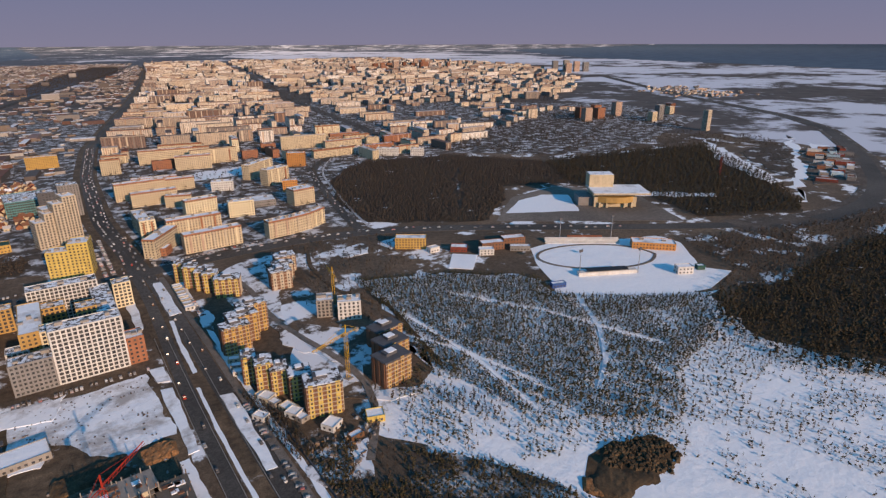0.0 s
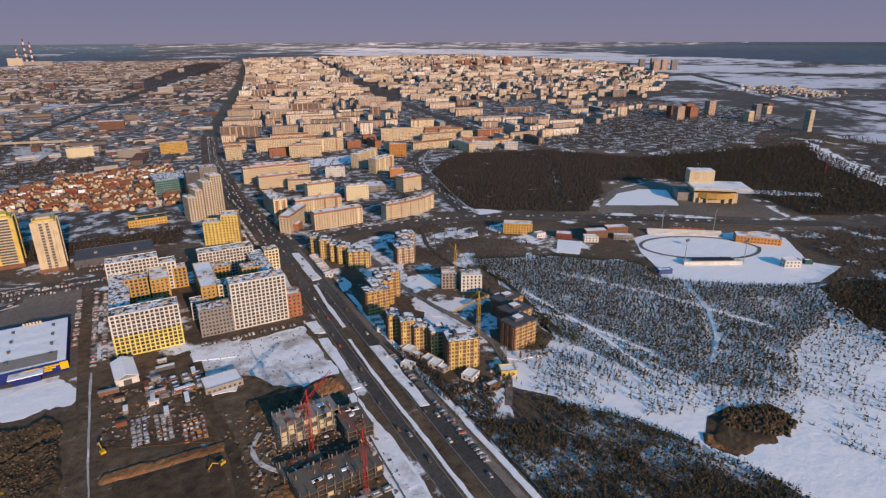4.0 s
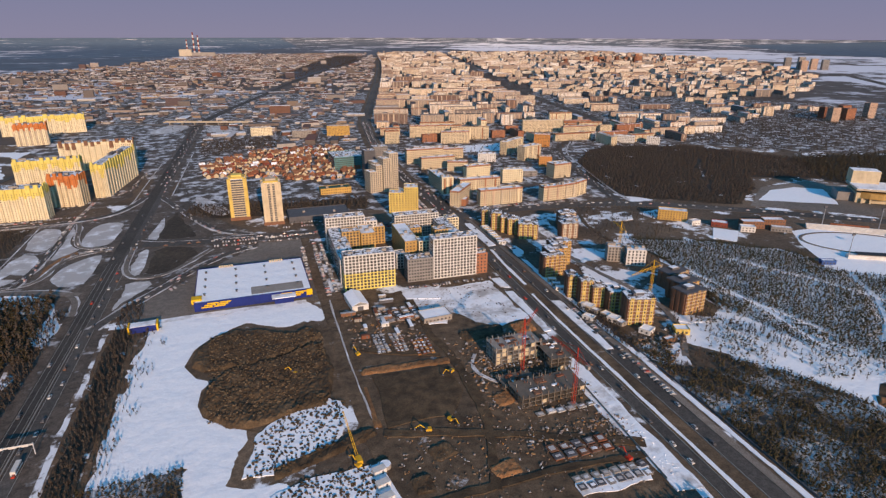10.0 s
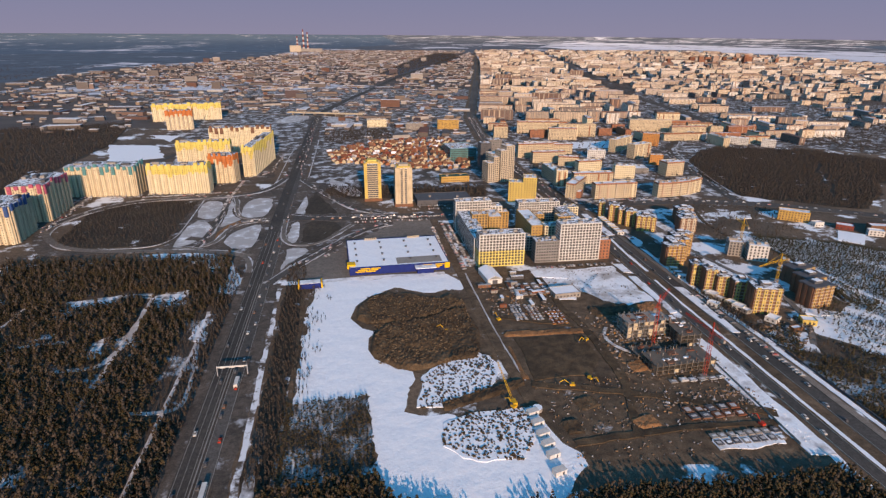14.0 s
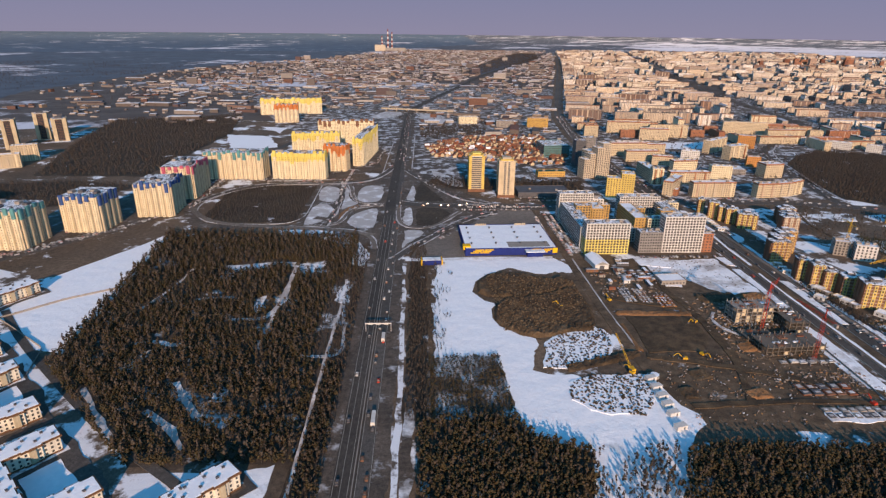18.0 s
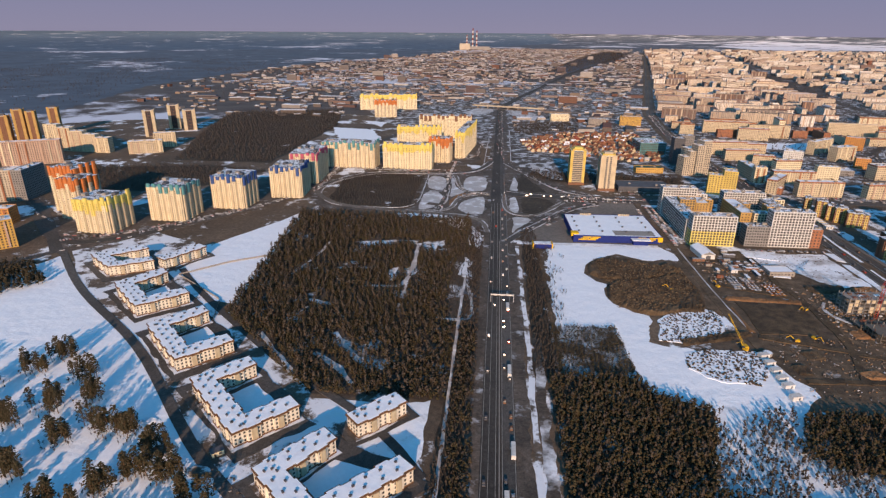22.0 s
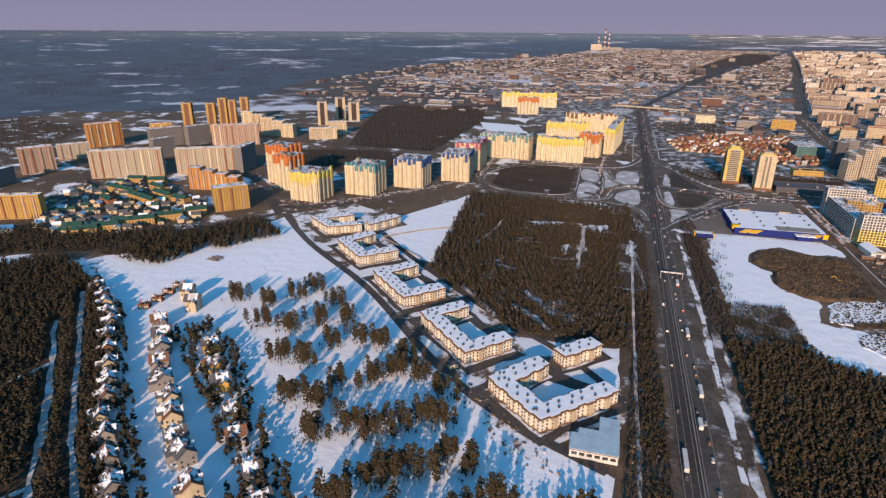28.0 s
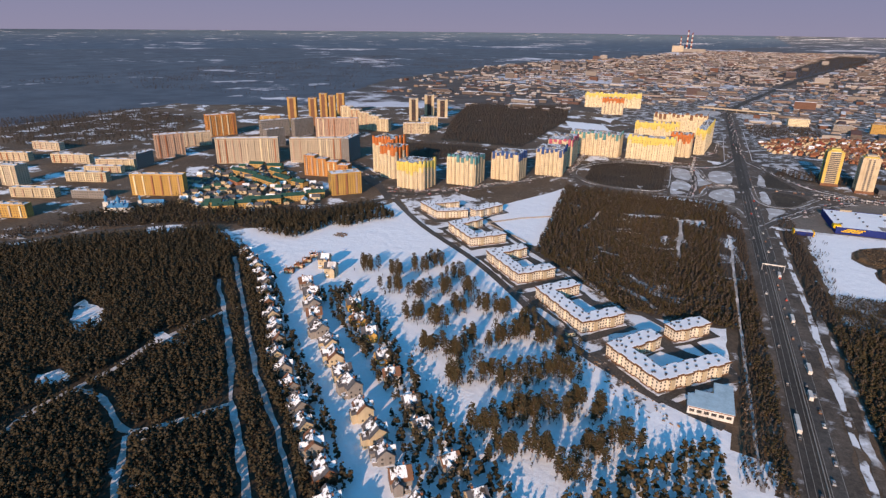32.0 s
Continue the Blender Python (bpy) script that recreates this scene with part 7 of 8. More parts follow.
for _a in ((186, -62, 30), (230, -45, 80), (246, -40, 200), (262, 10, 120), (205, 52, 20), (160, 40, 60), (328, -100, 10)):
    digger(*_a, "orange-yellow excavator on the building site", "crane_yellow" if _a[0] != 328 else "crane_red")
_r = thing("crawler_crane", pose(187, -58, 0.3, 0, 0, 8), "yellow crawler crane with a raised boom", "crane")
_s = Shape()
for _i in (-0.6, 0.6):
    strut(_s, (_i, 0, 1.5), (_i * 0.5, 27, 14), 0.26)
for _k in range(9):
    strut(_s, (-0.55, _k * 3, 1.5 + _k * 1.4), (0.5, _k * 3 + 3, 2.9 + _k * 1.4), 0.12)
part("boom", _s, "crane_yellow", _r)
part("body", Shape().box(0, -1.5, 0.6, 3, 5, 2.2), "crane_yellow", _r)
part("track", Shape().box(-1.8, -1, -0.2, 0.8, 5, 1.0), "darkglass", _r)
part("track", Shape().box(1.8, -1, -0.2, 0.8, 5, 1.0), "darkglass", _r)


# ---- soil heaps ----
HEAPS = []


def heap_top(x, y):
    """The height of the heaps at a place."""
    top = 0.2
    for lo, step, zz in HEAPS:
        i, j = int((x - lo[0]) / step), int((y - lo[1]) / step)
        if 0 <= j < zz.shape[0] and 0 <= i < zz.shape[1]:
            top = max(top, float(zz[j, i]))
    return top


def mound(name, poly, h, mat, label, step=2.0, seed=0.0, z=0.15):
    """A heap with a rough top over an outline."""
    p = np.array(poly)
    lo, hi = p.min(0), p.max(0)
    nx, ny = int((hi[0] - lo[0]) / step) + 2, int((hi[1] - lo[1]) / step) + 2
    xs, ys = np.meshgrid(lo[0] + np.arange(nx) * step, lo[1] + np.arange(ny) * step)
    ins = inside(poly, xs.ravel(), ys.ravel()).reshape(xs.shape)
    e = ins.astype(float)
    for _ in range(4):
        e = (e + np.roll(e, 1, 0) + np.roll(e, -1, 0) + np.roll(e, 1, 1) + np.roll(e, -1, 1)) / 5
    e = np.clip(e * 2 - 0.75, 0, 1)
    vs, keep = [], {}
    for j in range(ny):
        for i in range(nx):
            x, y = xs[j, i], ys[j, i]
            q = Vector((x * 0.09, y * 0.05, seed))
            zz = e[j, i] * h * (0.55 + 0.6 * noise.noise(q) + 0.5 * abs(noise.noise(q * 4.1)) + 0.18 * noise.noise(q * 9.3) + 0.1 * noise.noise(q * 19.0))
            vs.append((x, y, z + max(zz, -0.1) - (0 if e[j, i] > 0.02 else 0.4)))
    fs = [(j * nx + i, j * nx + i + 1, (j + 1) * nx + i + 1, (j + 1) * nx + i) for j in range(ny - 1) for i in range(nx - 1)
          if max(e[j, i], e[j, i + 1], e[j + 1, i], e[j + 1, i + 1]) > 0.01]
    HEAPS.append((lo, step, np.array([q[2] for q in vs]).reshape(ny, nx)))
    ob = new(name, Shape().add(vs, fs).mesh(name, mat))
    return tagged(ob, label, "soil heap")


mound("soil_mound", [(94, 93), (110, 111), (123, 116), (143, 109), (158, 97), (178, 104), (184, 88), (164, 71), (140, 62), (112, 60), (101, 60), (92, 70)], 3.0, "mud", "dark brown heap of dug soil", 1.3, seed=1)
mound("soil_mound", [(104, 38), (110, 48), (118, 58), (142, 60), (166, 70), (182, 78), (186, 40), (182, 16), (176, -2), (157, -4), (146, -9), (132, -12), (119, -8), (106, 6), (101, 18)], 3.4, "mud", "dark brown heap of dug soil beside the snow", 1.3, seed=2)
for _i, (_x, _y, _a, _b) in enumerate(((-200.5, -183.7, 7, 3.5), (-179.3, -206.9, 8, 5.5), (-153, -221, 8, 4.5), (-146, -229, 6, 5))):
    mound("soil_mound", [(_x + _a * math.cos(q), _y + _b * math.sin(q)) for q in np.linspace(0, 5.6, 9)], 1.6, "snow_yard", "heap of earth and snow beside the estate road", 0.9, seed=40 + _i)
mound("soil_ridge", [(143, -60), (174, -50), (201, -40), (201, -32), (174, -40), (143, -51)], 2.5, "mud", "long ridge of dug soil across the snow", 1.2, seed=3)
mound("soil_mound", [(510, -112), (514, -101), (526, -98), (534, -91), (546, -89), (553, -96), (566, -99), (575, -107), (566, -117), (553, -112), (547, -124), (534, -117), (522, -122)], 1.5, "mud", "low dark heap of soil beside the pit", seed=4)
mound("trench_bank", [(203, 24), (266, 22), (268, 30), (207, 33), (203, 30), (205, -34), (200, -34)], 1.3, "clay", "low bank along the excavation", 1.2, seed=5)


def clods(name, poly, n, seed, lo=0.6, hi=1.7, mat="mud", label="dark clods of soil lying on snow"):
    r = np.random.default_rng(seed)
    p = np.array(poly)
    x, y = r.uniform(p[:, 0].min(), p[:, 0].max(), n * 3), r.uniform(p[:, 1].min(), p[:, 1].max(), n * 3)
    k = inside(poly, x, y)
    s = Shape()
    for px, py in list(zip(x[k], y[k]))[:n]:
        a, b2, c = r.uniform(lo, hi, 3)
        s.box(float(px), float(py), heap_top(px, py) - 0.12, float(a) * 1.6, float(b2) * 1.3, float(c) * 0.8, float(r.uniform(0, 3)), taper=0.5)
    ob = new(name, s.mesh(name, mat))
    return tagged(ob, label, "soil", "", "stuff")


for _i, _p in enumerate(([(134, -24), (151, -5), (173, 9), (188, 0), (184, -23), (176, -40), (147, -54), (127, -56)], [(140, -74), (161, -63), (193, -63), (192, -90), (180, -108), (156, -106), (138, -90)])):
    sheet("clod_field", _p, "snow", "snow strewn with clods of soil", wobble=2, step=4)
    clods("soil_clods", _p, 520, 30 + _i, 0.6, 1.6)
clods("soil_clods", [(106, 0), (104, 60), (102, 110), (150, 100), (184, 90), (182, 40), (160, 14), (134, -4)], 2800, 33, 0.4, 1.05, "clod", "heaped clods of dark soil")
clods("soil_clods", [(530, -98), (545, -88), (560, -93), (576, -98), (574, -116), (556, -123), (545, -112)], 420, 35, 0.8, 2.4)
clods("soil_clods", [(264, 150), (344, 150), (344, 74), (318, 66), (296, 90), (264, 114)], 150, 36, 0.3, 1.0, "soil", "small clods and litter on trodden snow")
mound("soil_mound", [(326, 62), (346, 64), (346, 48), (330, 46)], 3.0, "clay", "ochre heap of clay beside the avenue", 1.2, seed=6)
mound("soil_mound", [(284, 62), (322, 66), (318, 50), (286, 46)], 2.4, "mud", "brown heap of soil behind the shell building", 1.2, seed=7)
mound("soil_mound", [(508, -104), (516, -96), (524, -108), (514, -116)], 2.0, "clay", "small ochre heap at the edge of the pit", 1.0, seed=8)


# ---- cottages ----
def cottage(x, y, rot, w, d, h, wall, seed, label, roof="roof_patchy", group="cottages in the snow"):
    root = thing("cottage", pose(x, y, 0, 0, 0, rot), label, "house", group)
    r = random.Random(seed)
    s = Shape().box(0, 0, -0.5, w, d, h + 0.5)
    for sx in (-1, 1):
        s.add([(sx * w / 2, -d / 2, h), (sx * w / 2, d / 2, h), (sx * w / 2, 0, h + d * 0.42)], [(0, 1, 2)])
    part("wall", s, wall, root)
    rf = part("roof", Shape().gable(0, 0, h, w, d, d * 0.42, 0, 0.7, thick=0.35), "slate" if seed % 3 else "brown", root)
    part("roof_snow", Shape().gable(w * r.uniform(-0.12, 0.12), 0, h + 0.37 + d * 0.05, w * r.uniform(0.6, 0.85), d * 0.86, d * 0.37, 0, 0.1, thick=0.22), roof, rf, "broken snow lying on the roof")
    gw, gx = w * 0.3, -r.choice((-1, 1)) * w * 0.05
    gs = Shape().box(gx, d * 0.32, -0.4, gw, d * 0.5, h + 1.6)
    back = part("back_bay", gs, wall, root)
    part("back_bay_roof", Shape().gable(gx, d * 0.32, h + 1.2, d * 0.5, gw, gw * 0.5, math.pi / 2, 0.5, thick=0.3), roof, back)
    k = r.choice((-1, 1))
    w2, l2 = w * 0.42, d * 0.95
    wx, wy, rise = k * w * 0.2, -d * 0.36, w2 * 0.46
    s = Shape().box(wx, wy, -0.4, w2, l2, h * 0.96 + 0.4)
    for e in (-1, 1):
        s.add([(wx - w2 / 2, wy + e * l2 / 2, h * 0.96), (wx + w2 / 2, wy + e * l2 / 2, h * 0.96), (wx, wy + e * l2 / 2, h * 0.96 + rise)], [(0, 1, 2)])
    wing = part("cross_wing", s, wall, root)
    part("wing_roof", Shape().gable(wx, wy, h * 0.96, l2, w2, rise, math.pi / 2, 0.6, thick=0.3), "slate", wing)
    part("wing_snow", Shape().gable(wx, wy - 0.3, h * 0.96 + 0.34, l2 * 0.86, w2 * 0.86, rise, math.pi / 2, 0.1, thick=0.25), roof, wing)
    porch = part("porch", Shape().box(-k * w * 0.26, -d / 2 - 1.2, -0.3, w * 0.28, 2.6, 2.9), wall, root)
    part("porch_roof", Shape().box(-k * w * 0.26, -d / 2 - 1.3, 2.6, w * 0.32, 3.0, 0.4), roof, porch)
    ch = part("chimney", Shape().box(-k * w * 0.2, d * 0.12, h + 1, 0.9, 0.9, d * 0.42 + 0.8), "brick", root)
    part("cap", Shape().box(-k * w * 0.2, d * 0.12, h + 1.8 + d * 0.42, 1.2, 1.2, 0.15), "slate", ch)
    ws = Shape()
    for p in ((-w / 2 + 0.5, -d / 2, w / 2 - 0.5, -d / 2), (w / 2, -d / 2 + 0.5, w / 2, d / 2 - 0.5), (w / 2 - 0.5, d / 2, -w / 2 + 0.5, d / 2), (-w / 2, d / 2 - 0.5, -w / 2, -d / 2 + 0.5)):
        pane_grid(ws, *p, 1.0, 2 if h > 5 else 1, 3.0, (1.2, 1.4), 3.0, seed, 0.8)
    part("glazing", ws, "glass", root, "", "stuff")
    return root


rng = random.Random(31)
COT = "sand-brick cottage with snow on its dark roof"
def along(line, n):
    """n points spread evenly along a line."""
    ds = [0.0]
    for a, b2 in zip(line, line[1:]):
        ds.append(ds[-1] + math.dist(a, b2))
    at = np.linspace(0, ds[-1], n)
    return list(zip(np.interp(at, ds, [p[0] for p in line]), np.interp(at, ds, [p[1] for p in line])))


ROW_1 = [(-484, -176), (-437, -214), (-381, -271), (-341, -316), (-296, -357), (-262, -390), (-205, -440)]
ROW_2 = [(-383, -218), (-353, -253), (-314, -291), (-280, -322), (-246, -357), (-212, -388), (-180, -415)]
ROW_3 = [(-328, -236), (-291, -272), (-258, -305), (-224, -339), (-193, -365), (-160, -396)]
for i, (x, y) in enumerate(along(ROW_1, 19)):
    cottage(x + rng.uniform(-2, 2), y + rng.uniform(-2, 2), -44 + rng.uniform(-8, 8), rng.uniform(11, 14), rng.uniform(8, 10), rng.uniform(5.5, 7), rng.choice(("grey", "concrete", "sand", "brown")), 300 + i, "grey-brown cottage with snow on its dark roof")
for i, (x, y) in enumerate(along(ROW_2, 14)):
    cottage(x + rng.uniform(-3, 3), y + rng.uniform(-3, 3), -44 + rng.choice((0, 0, 90)) + rng.uniform(-12, 12), rng.uniform(11, 14), rng.uniform(9, 11), rng.uniform(6, 8), rng.choice(("sand", "sand", "concrete", "grey")), 330 + i, COT)
for i, (x, y) in enumerate(along(ROW_3, 9)):
    cottage(x + rng.uniform(-4, 4), y + rng.uniform(-4, 4), 46 + rng.uniform(-12, 12), rng.uniform(9, 12), rng.uniform(8, 9), rng.uniform(5, 7), rng.choice(("sand", "concrete", "yellow")), 350 + i, COT)
for i, (x, y) in enumerate(((-420, -195), (-419, -181), (-420, -166), (-421, -152))):
    shell(x, y, 9, 7, 1, 20, 50 + i, "low unfinished red brick cottage", 0.9, "brick")
for x, y in ((-398, -168), (-380, -184)):
    cottage(x, y, 20, 11, 10, 9, "sand", int(-x), "tall sand-brick cottage with an unfinished roof", "snow_dirty")


# ---- pines among the cottages ----
def pine_tree(seed, h=15.0):
    root = thing("pine", pose(0, 0, -50), "tall pine with a bare trunk and dark crown, in snow", "tree", "pines on the snow field")
    r = random.Random(seed)
    s = Shape()
    n, lv = 6, [(0, 0.24), (0.3, 0.2), (0.6, 0.14), (0.92, 0.05)]
    vs = [(q * math.cos(6.283 * i / n) + 0.3 * math.sin(seed + k * 3), q * math.sin(6.283 * i / n), k * h) for k, q in lv for i in range(n)]
    s.add(vs, [(j * n + i, j * n + (i + 1) % n, (j + 1) * n + (i + 1) % n, (j + 1) * n + i) for j in range(len(lv) - 1) for i in range(n)])
    crown = Shape()
    for i in range(160):
        u = r.random()
        zc = h * (0.24 + 0.72 * u)
        rad = h * 0.155 * (0.3 + 0.9 * math.sin(math.pi * (0.25 + 0.68 * u)))
        a = r.uniform(0, 6.28)
        q = rad * math.sqrt(r.random())
        ox, oy = q * math.cos(a), q * math.sin(a)
        if i % 5 == 0:
            strut(s, (0, 0, zc - 0.8), (ox, oy, zc), 0.1)
        m_ = r.uniform(0.28, 0.66)
        k = len(crown.v)
        pts = [(ox + m_ * r.uniform(0.7, 1.3) * math.cos(j * 1.2566 + a), oy + m_ * r.uniform(0.7, 1.3) * math.sin(j * 1.2566 + a), zc - m_ * r.uniform(0, 0.4)) for j in range(5)]
        crown.add(pts + [(ox, oy, zc + m_ * 0.7), (ox, oy, zc - m_ * 0.35)], [f for j in range(5) for f in ((j, (j + 1) % 5, 5), ((j + 1) % 5, j, 6))])
    part("trunk", s, "bark", root)
    part("crown", crown, "pine", root)
    return root


CLUSTERS = [(-354, -160), (-323, -161), (-307, -141), (-298, -122), (-268, -145), (-311, -195), (-283, -195), (-270, -178), (-250, -170), (-270, -233), (-250, -234), (-242, -206), (-227, -194), (-207, -197), (-184, -208), (-240, -274), (-220, -274), (-211, -250), (-197, -240), (-184, -226), (-166, -227), (-205, -304), (-191, -291), (-175, -291), (-163, -280), (-151, -268), (-145, -243), (-136, -269), (-174, -344), (-160, -327), (-152, -318), (-140, -313), (-129, -298), (-115, -303), (-157, -356), (-137, -348), (-119, -358), (-109, -336), (-96, -322)]
pines = [pine_tree(i, 12.5 + i * 1.4) for i in range(5)]
rng = random.Random(41)
k = 0
for cx, cy in CLUSTERS:
    for i in range(rng.choice((8, 9, 10, 11))):
        x, y = cx + rng.gauss(0, 4.6), cy + rng.gauss(0, 3.2)
        m = pose(x, y, 0.3, 0, 0, rng.uniform(0, 360))
        if k < 5:
            pines[k].matrix_basis = m
        else:
            copy_thing(pines[k % 5], m)
        k += 1
_r = np.random.default_rng(43)
_c = np.repeat(np.array(CLUSTERS, float), 26, axis=0)
wood("bare_shrubs", _c[:, 0] + _r.normal(0, 5.5, len(_c)), _c[:, 1] + _r.normal(-1.5, 4.0, len(_c)), 3.6, "bare", "bare", "grey-brown undergrowth round the pines", 43, 0.5)


def beside(x, y, lines, gap=9.0):
    """Leaves out the points that lie within a gap of the given spots."""
    pts = np.array(lines)
    d = np.hypot(x[:, None] - pts[None, :, 0], y[:, None] - pts[None, :, 1]).min(1)
    return x[d > gap], y[d > gap]


_homes = along(ROW_1, 19) + along(ROW_2, 14) + along(ROW_3, 9)
_x, _y = beside(*scatter([(-350, -205), (-300, -235), (-250, -290), (-190, -345), (-120, -400), (-170, -430), (-230, -352), (-262, -318), (-300, -282), (-365, -232)], 6.5, 51), _homes, 7.5)
wood("cottage_pines", _x, _y, 11, "pine", "pine_dark", "pines standing between the cottages", 51)
_x, _y = beside(*scatter([(-490, -190), (-442, -226), (-386, -283), (-346, -328), (-300, -370), (-266, -402), (-215, -446), (-195, -436), (-250, -380), (-290, -340), (-340, -296), (-380, -255), (-440, -198)], 6.0, 55), _homes, 7.0)
wood("cottage_pines", _x, _y, 10, "pine", "pine_dark", "pines at the backs of the cottages", 55)
_x, _y = scatter([(-540, -84), (-487, -42), (-462, -66), (-470, -112), (-482, -122), (-520, -104)], 4.5, 52)
wood("cottage_pines", _x, _y, 11, "pine", "pine_dark", "copse of dark pines at the edge of the snow", 52)
_x, _y = scatter([(-500, -60), (-440, 25), (-405, -5), (-440, -60)], 5, 53)
wood("cottage_pines", _x, _y, 11, "pine", "pine_dark", "copse of pines by the road", 53)
_x, _y = scatter([(-130, -400), (-40, -440), (-40, -300), (-75, -320)], 7, 54)
wood("cottage_pines", _x, _y, 12, "pine", "pine", "scattered pines by the highway", 54)


# ---- blue-roofed hall by the highway ----
_r = thing("hall", pose(-50, -258, 0), "low white hall with a pale blue snowy roof", "hall")
HALL = [(-13, -17), (13, -17), (13, 15), (2, 15), (2, 2), (-9, 2), (-9, -3), (-13, -3)]
part("wall", Shape().prism(HALL, -0.4, 6), "white", _r)
part("roof", Shape().prism([(x * 1.03, y * 1.03) for x, y in HALL], 6, 6.4), "sheet_blue", _r, "pale blue sheet-metal roof under thin snow")
part("eaves_band", Shape().box(0, -17.2, 5.4, 26.4, 0.35, 0.6), "red", _r, "thin red band under the roof")
_s = Shape()
pane_grid(_s, -12.5, -17, 12.5, -17, 2.2, 1, 3.6, (2.9, 2.0), 3, 1, proud=0.1)
part("glazing", _s, "glass", _r, "", "stuff")


# ---- red-roofed village ----
def village_house(seed, wall, roof, label, name="village_house", group="village houses"):
    root = thing(name, pose(0, 0, -60), label, "house", group)
    r = random.Random(seed)
    w, d, h = r.uniform(6.5, 9.5), r.uniform(5.5, 7), r.uniform(3.0, 4.5)
    s = Shape().box(0, 0, -0.5, w, d, h + 0.5)
    for sx in (-1, 1):
        s.add([(sx * w / 2, -d / 2, h), (sx * w / 2, d / 2, h), (sx * w / 2, 0, h + d * 0.4)], [(0, 1, 2)])
    part("wall", s, wall, root)
    part("roof", Shape().gable(0, 0, h, w, d, d * 0.4, 0, 0.6, thick=0.3), roof, root)
    part("chimney", Shape().box(w * 0.2, d * 0.1, h + 1, 0.8, 0.8, d * 0.4), "brick", root)
    return root


kinds = [village_house(i, wl, rf, lb) for i, (wl, rf, lb) in enumerate((("cream", "red", "cream village house with a dark red roof"), ("sand", "brown", "sand-coloured village house with a brown roof"), ("brick", "rust", "brick village house with a rust-brown roof"), ("sand", "snow_grey", "sand-coloured village house with a snowy roof"), ("pale", "brick", "grey-beige village house with a brick-red roof"), ("brick", "snow_dirty", "brick village house under snow")))]
rng = random.Random(61)
used = 0
vx, vy = scatter([(50, 764), (140, 862), (300, 884), (309, 677), (298, 590), (206, 589), (124, 654), (67, 654)], 13.5, 62)
for x, y in zip(vx, vy):
    m = pose(float(x), float(y), 0, 0, 0, rng.choice((0, 15, 90, 100)))
    if used < 6:
        kinds[used].matrix_basis = m
    else:
        copy_thing(kinds[rng.choice((0, 1, 2, 4, 1, 2, 1, 3, 1, 5, 1, 2, 1))], m)
    used += 1

# ---- green-roofed estate ----
def terrace(x, y, rot, ln, wall="ochre", roof="green", h=8):
    root = thing("terrace_house", pose(x, y, 0, 0, 0, rot), "long low %s terrace with a dark green roof" % wall, "terrace house", "green-roofed terraces")
    part("wall", Shape().box(0, 0, -0.5, ln, 11, h + 0.5), wall, root)
    part("roof", Shape().gable(0, 0, h, ln, 11, 3.2, 0, 0.5), roof, root)
    ws = Shape()
    pane_grid(ws, -ln / 2, -5.5, ln / 2, -5.5, 1.2, 2, 3.4, (1.3, 1.4), 3.2, 1)
    part("glazing", ws, "glass", root, "", "stuff")
    for i in range(max(1, int(ln / 14))):
        part("dormer", Shape().gable(-ln / 2 + 7 + i * 14, -3.0, h + 1.0, 2.4, 4, 1.4, math.pi / 2, 0.2), roof, root)


for a in ((-715, 88, -12, 60), (-655, 62, -20, 60), (-735, 140, 15, 24), (-700, 142, 15, 24), (-672, 112, -20, 34), (-640, 84, -20, 40), (-602, 72, -10, 24), (-618, -66, 36, 26), (-606, -48, 36, 26), (-592, -22, 38, 46), (-566, 8, 40, 30), (-548, 34, 40, 24), (-690, 40, -25, 30, "brick"), (-640, -60, 30, 20)):
    terrace(*a)
_x, _y = scatter([(-790, 112), (-712, 150), (-640, 110), (-560, 78), (-528, 0), (-600, -66), (-656, -84), (-720, -50), (-790, 40)], 17, 63)
_s = Shape()
for x, y in zip(_x, _y):
    a_, w_, d_, h_ = math.radians(rng.choice((25, 40, 115, 130))), rng.uniform(8, 11), rng.uniform(6, 8), rng.uniform(3.5, 5)
    k_ = rng.choice((2, 1, 3, 3))
    _s.box(float(x), float(y), -0.3, w_, d_, h_ + 0.3, a_, 0)
    _s.gable(float(x), float(y), h_, w_, d_, d_ * 0.4, a_, 0.5, k_)
tagged(new("garden_houses", _s.mesh("garden_houses", ["sand", "snow_dirty", "green", "slate"])), "many small houses with snowy and green roofs", "houses", "", "stuff")
_x, _y = scatter([(-790, 112), (-712, 150), (-640, 110), (-560, 78), (-528, 0), (-600, -66), (-656, -84), (-720, -50), (-790, 40)], 13, 64)
wood("garden_trees", _x, _y, 6, "far", "bare", "bare garden trees among the small houses", 64)
_x, _y = scatter([(50, 764), (140, 862), (300, 884), (309, 677), (298, 590), (206, 589), (124, 654), (67, 654)], 8, 65)
wood("garden_trees", _x, _y, 5, "far", "bare", "bare garden trees in the village", 65)
def ring(r, n=12, x=0.0, y=0.0):
    return [(x + r * math.cos(6.2832 * i / n), y + r * math.sin(6.2832 * i / n)) for i in range(n)]


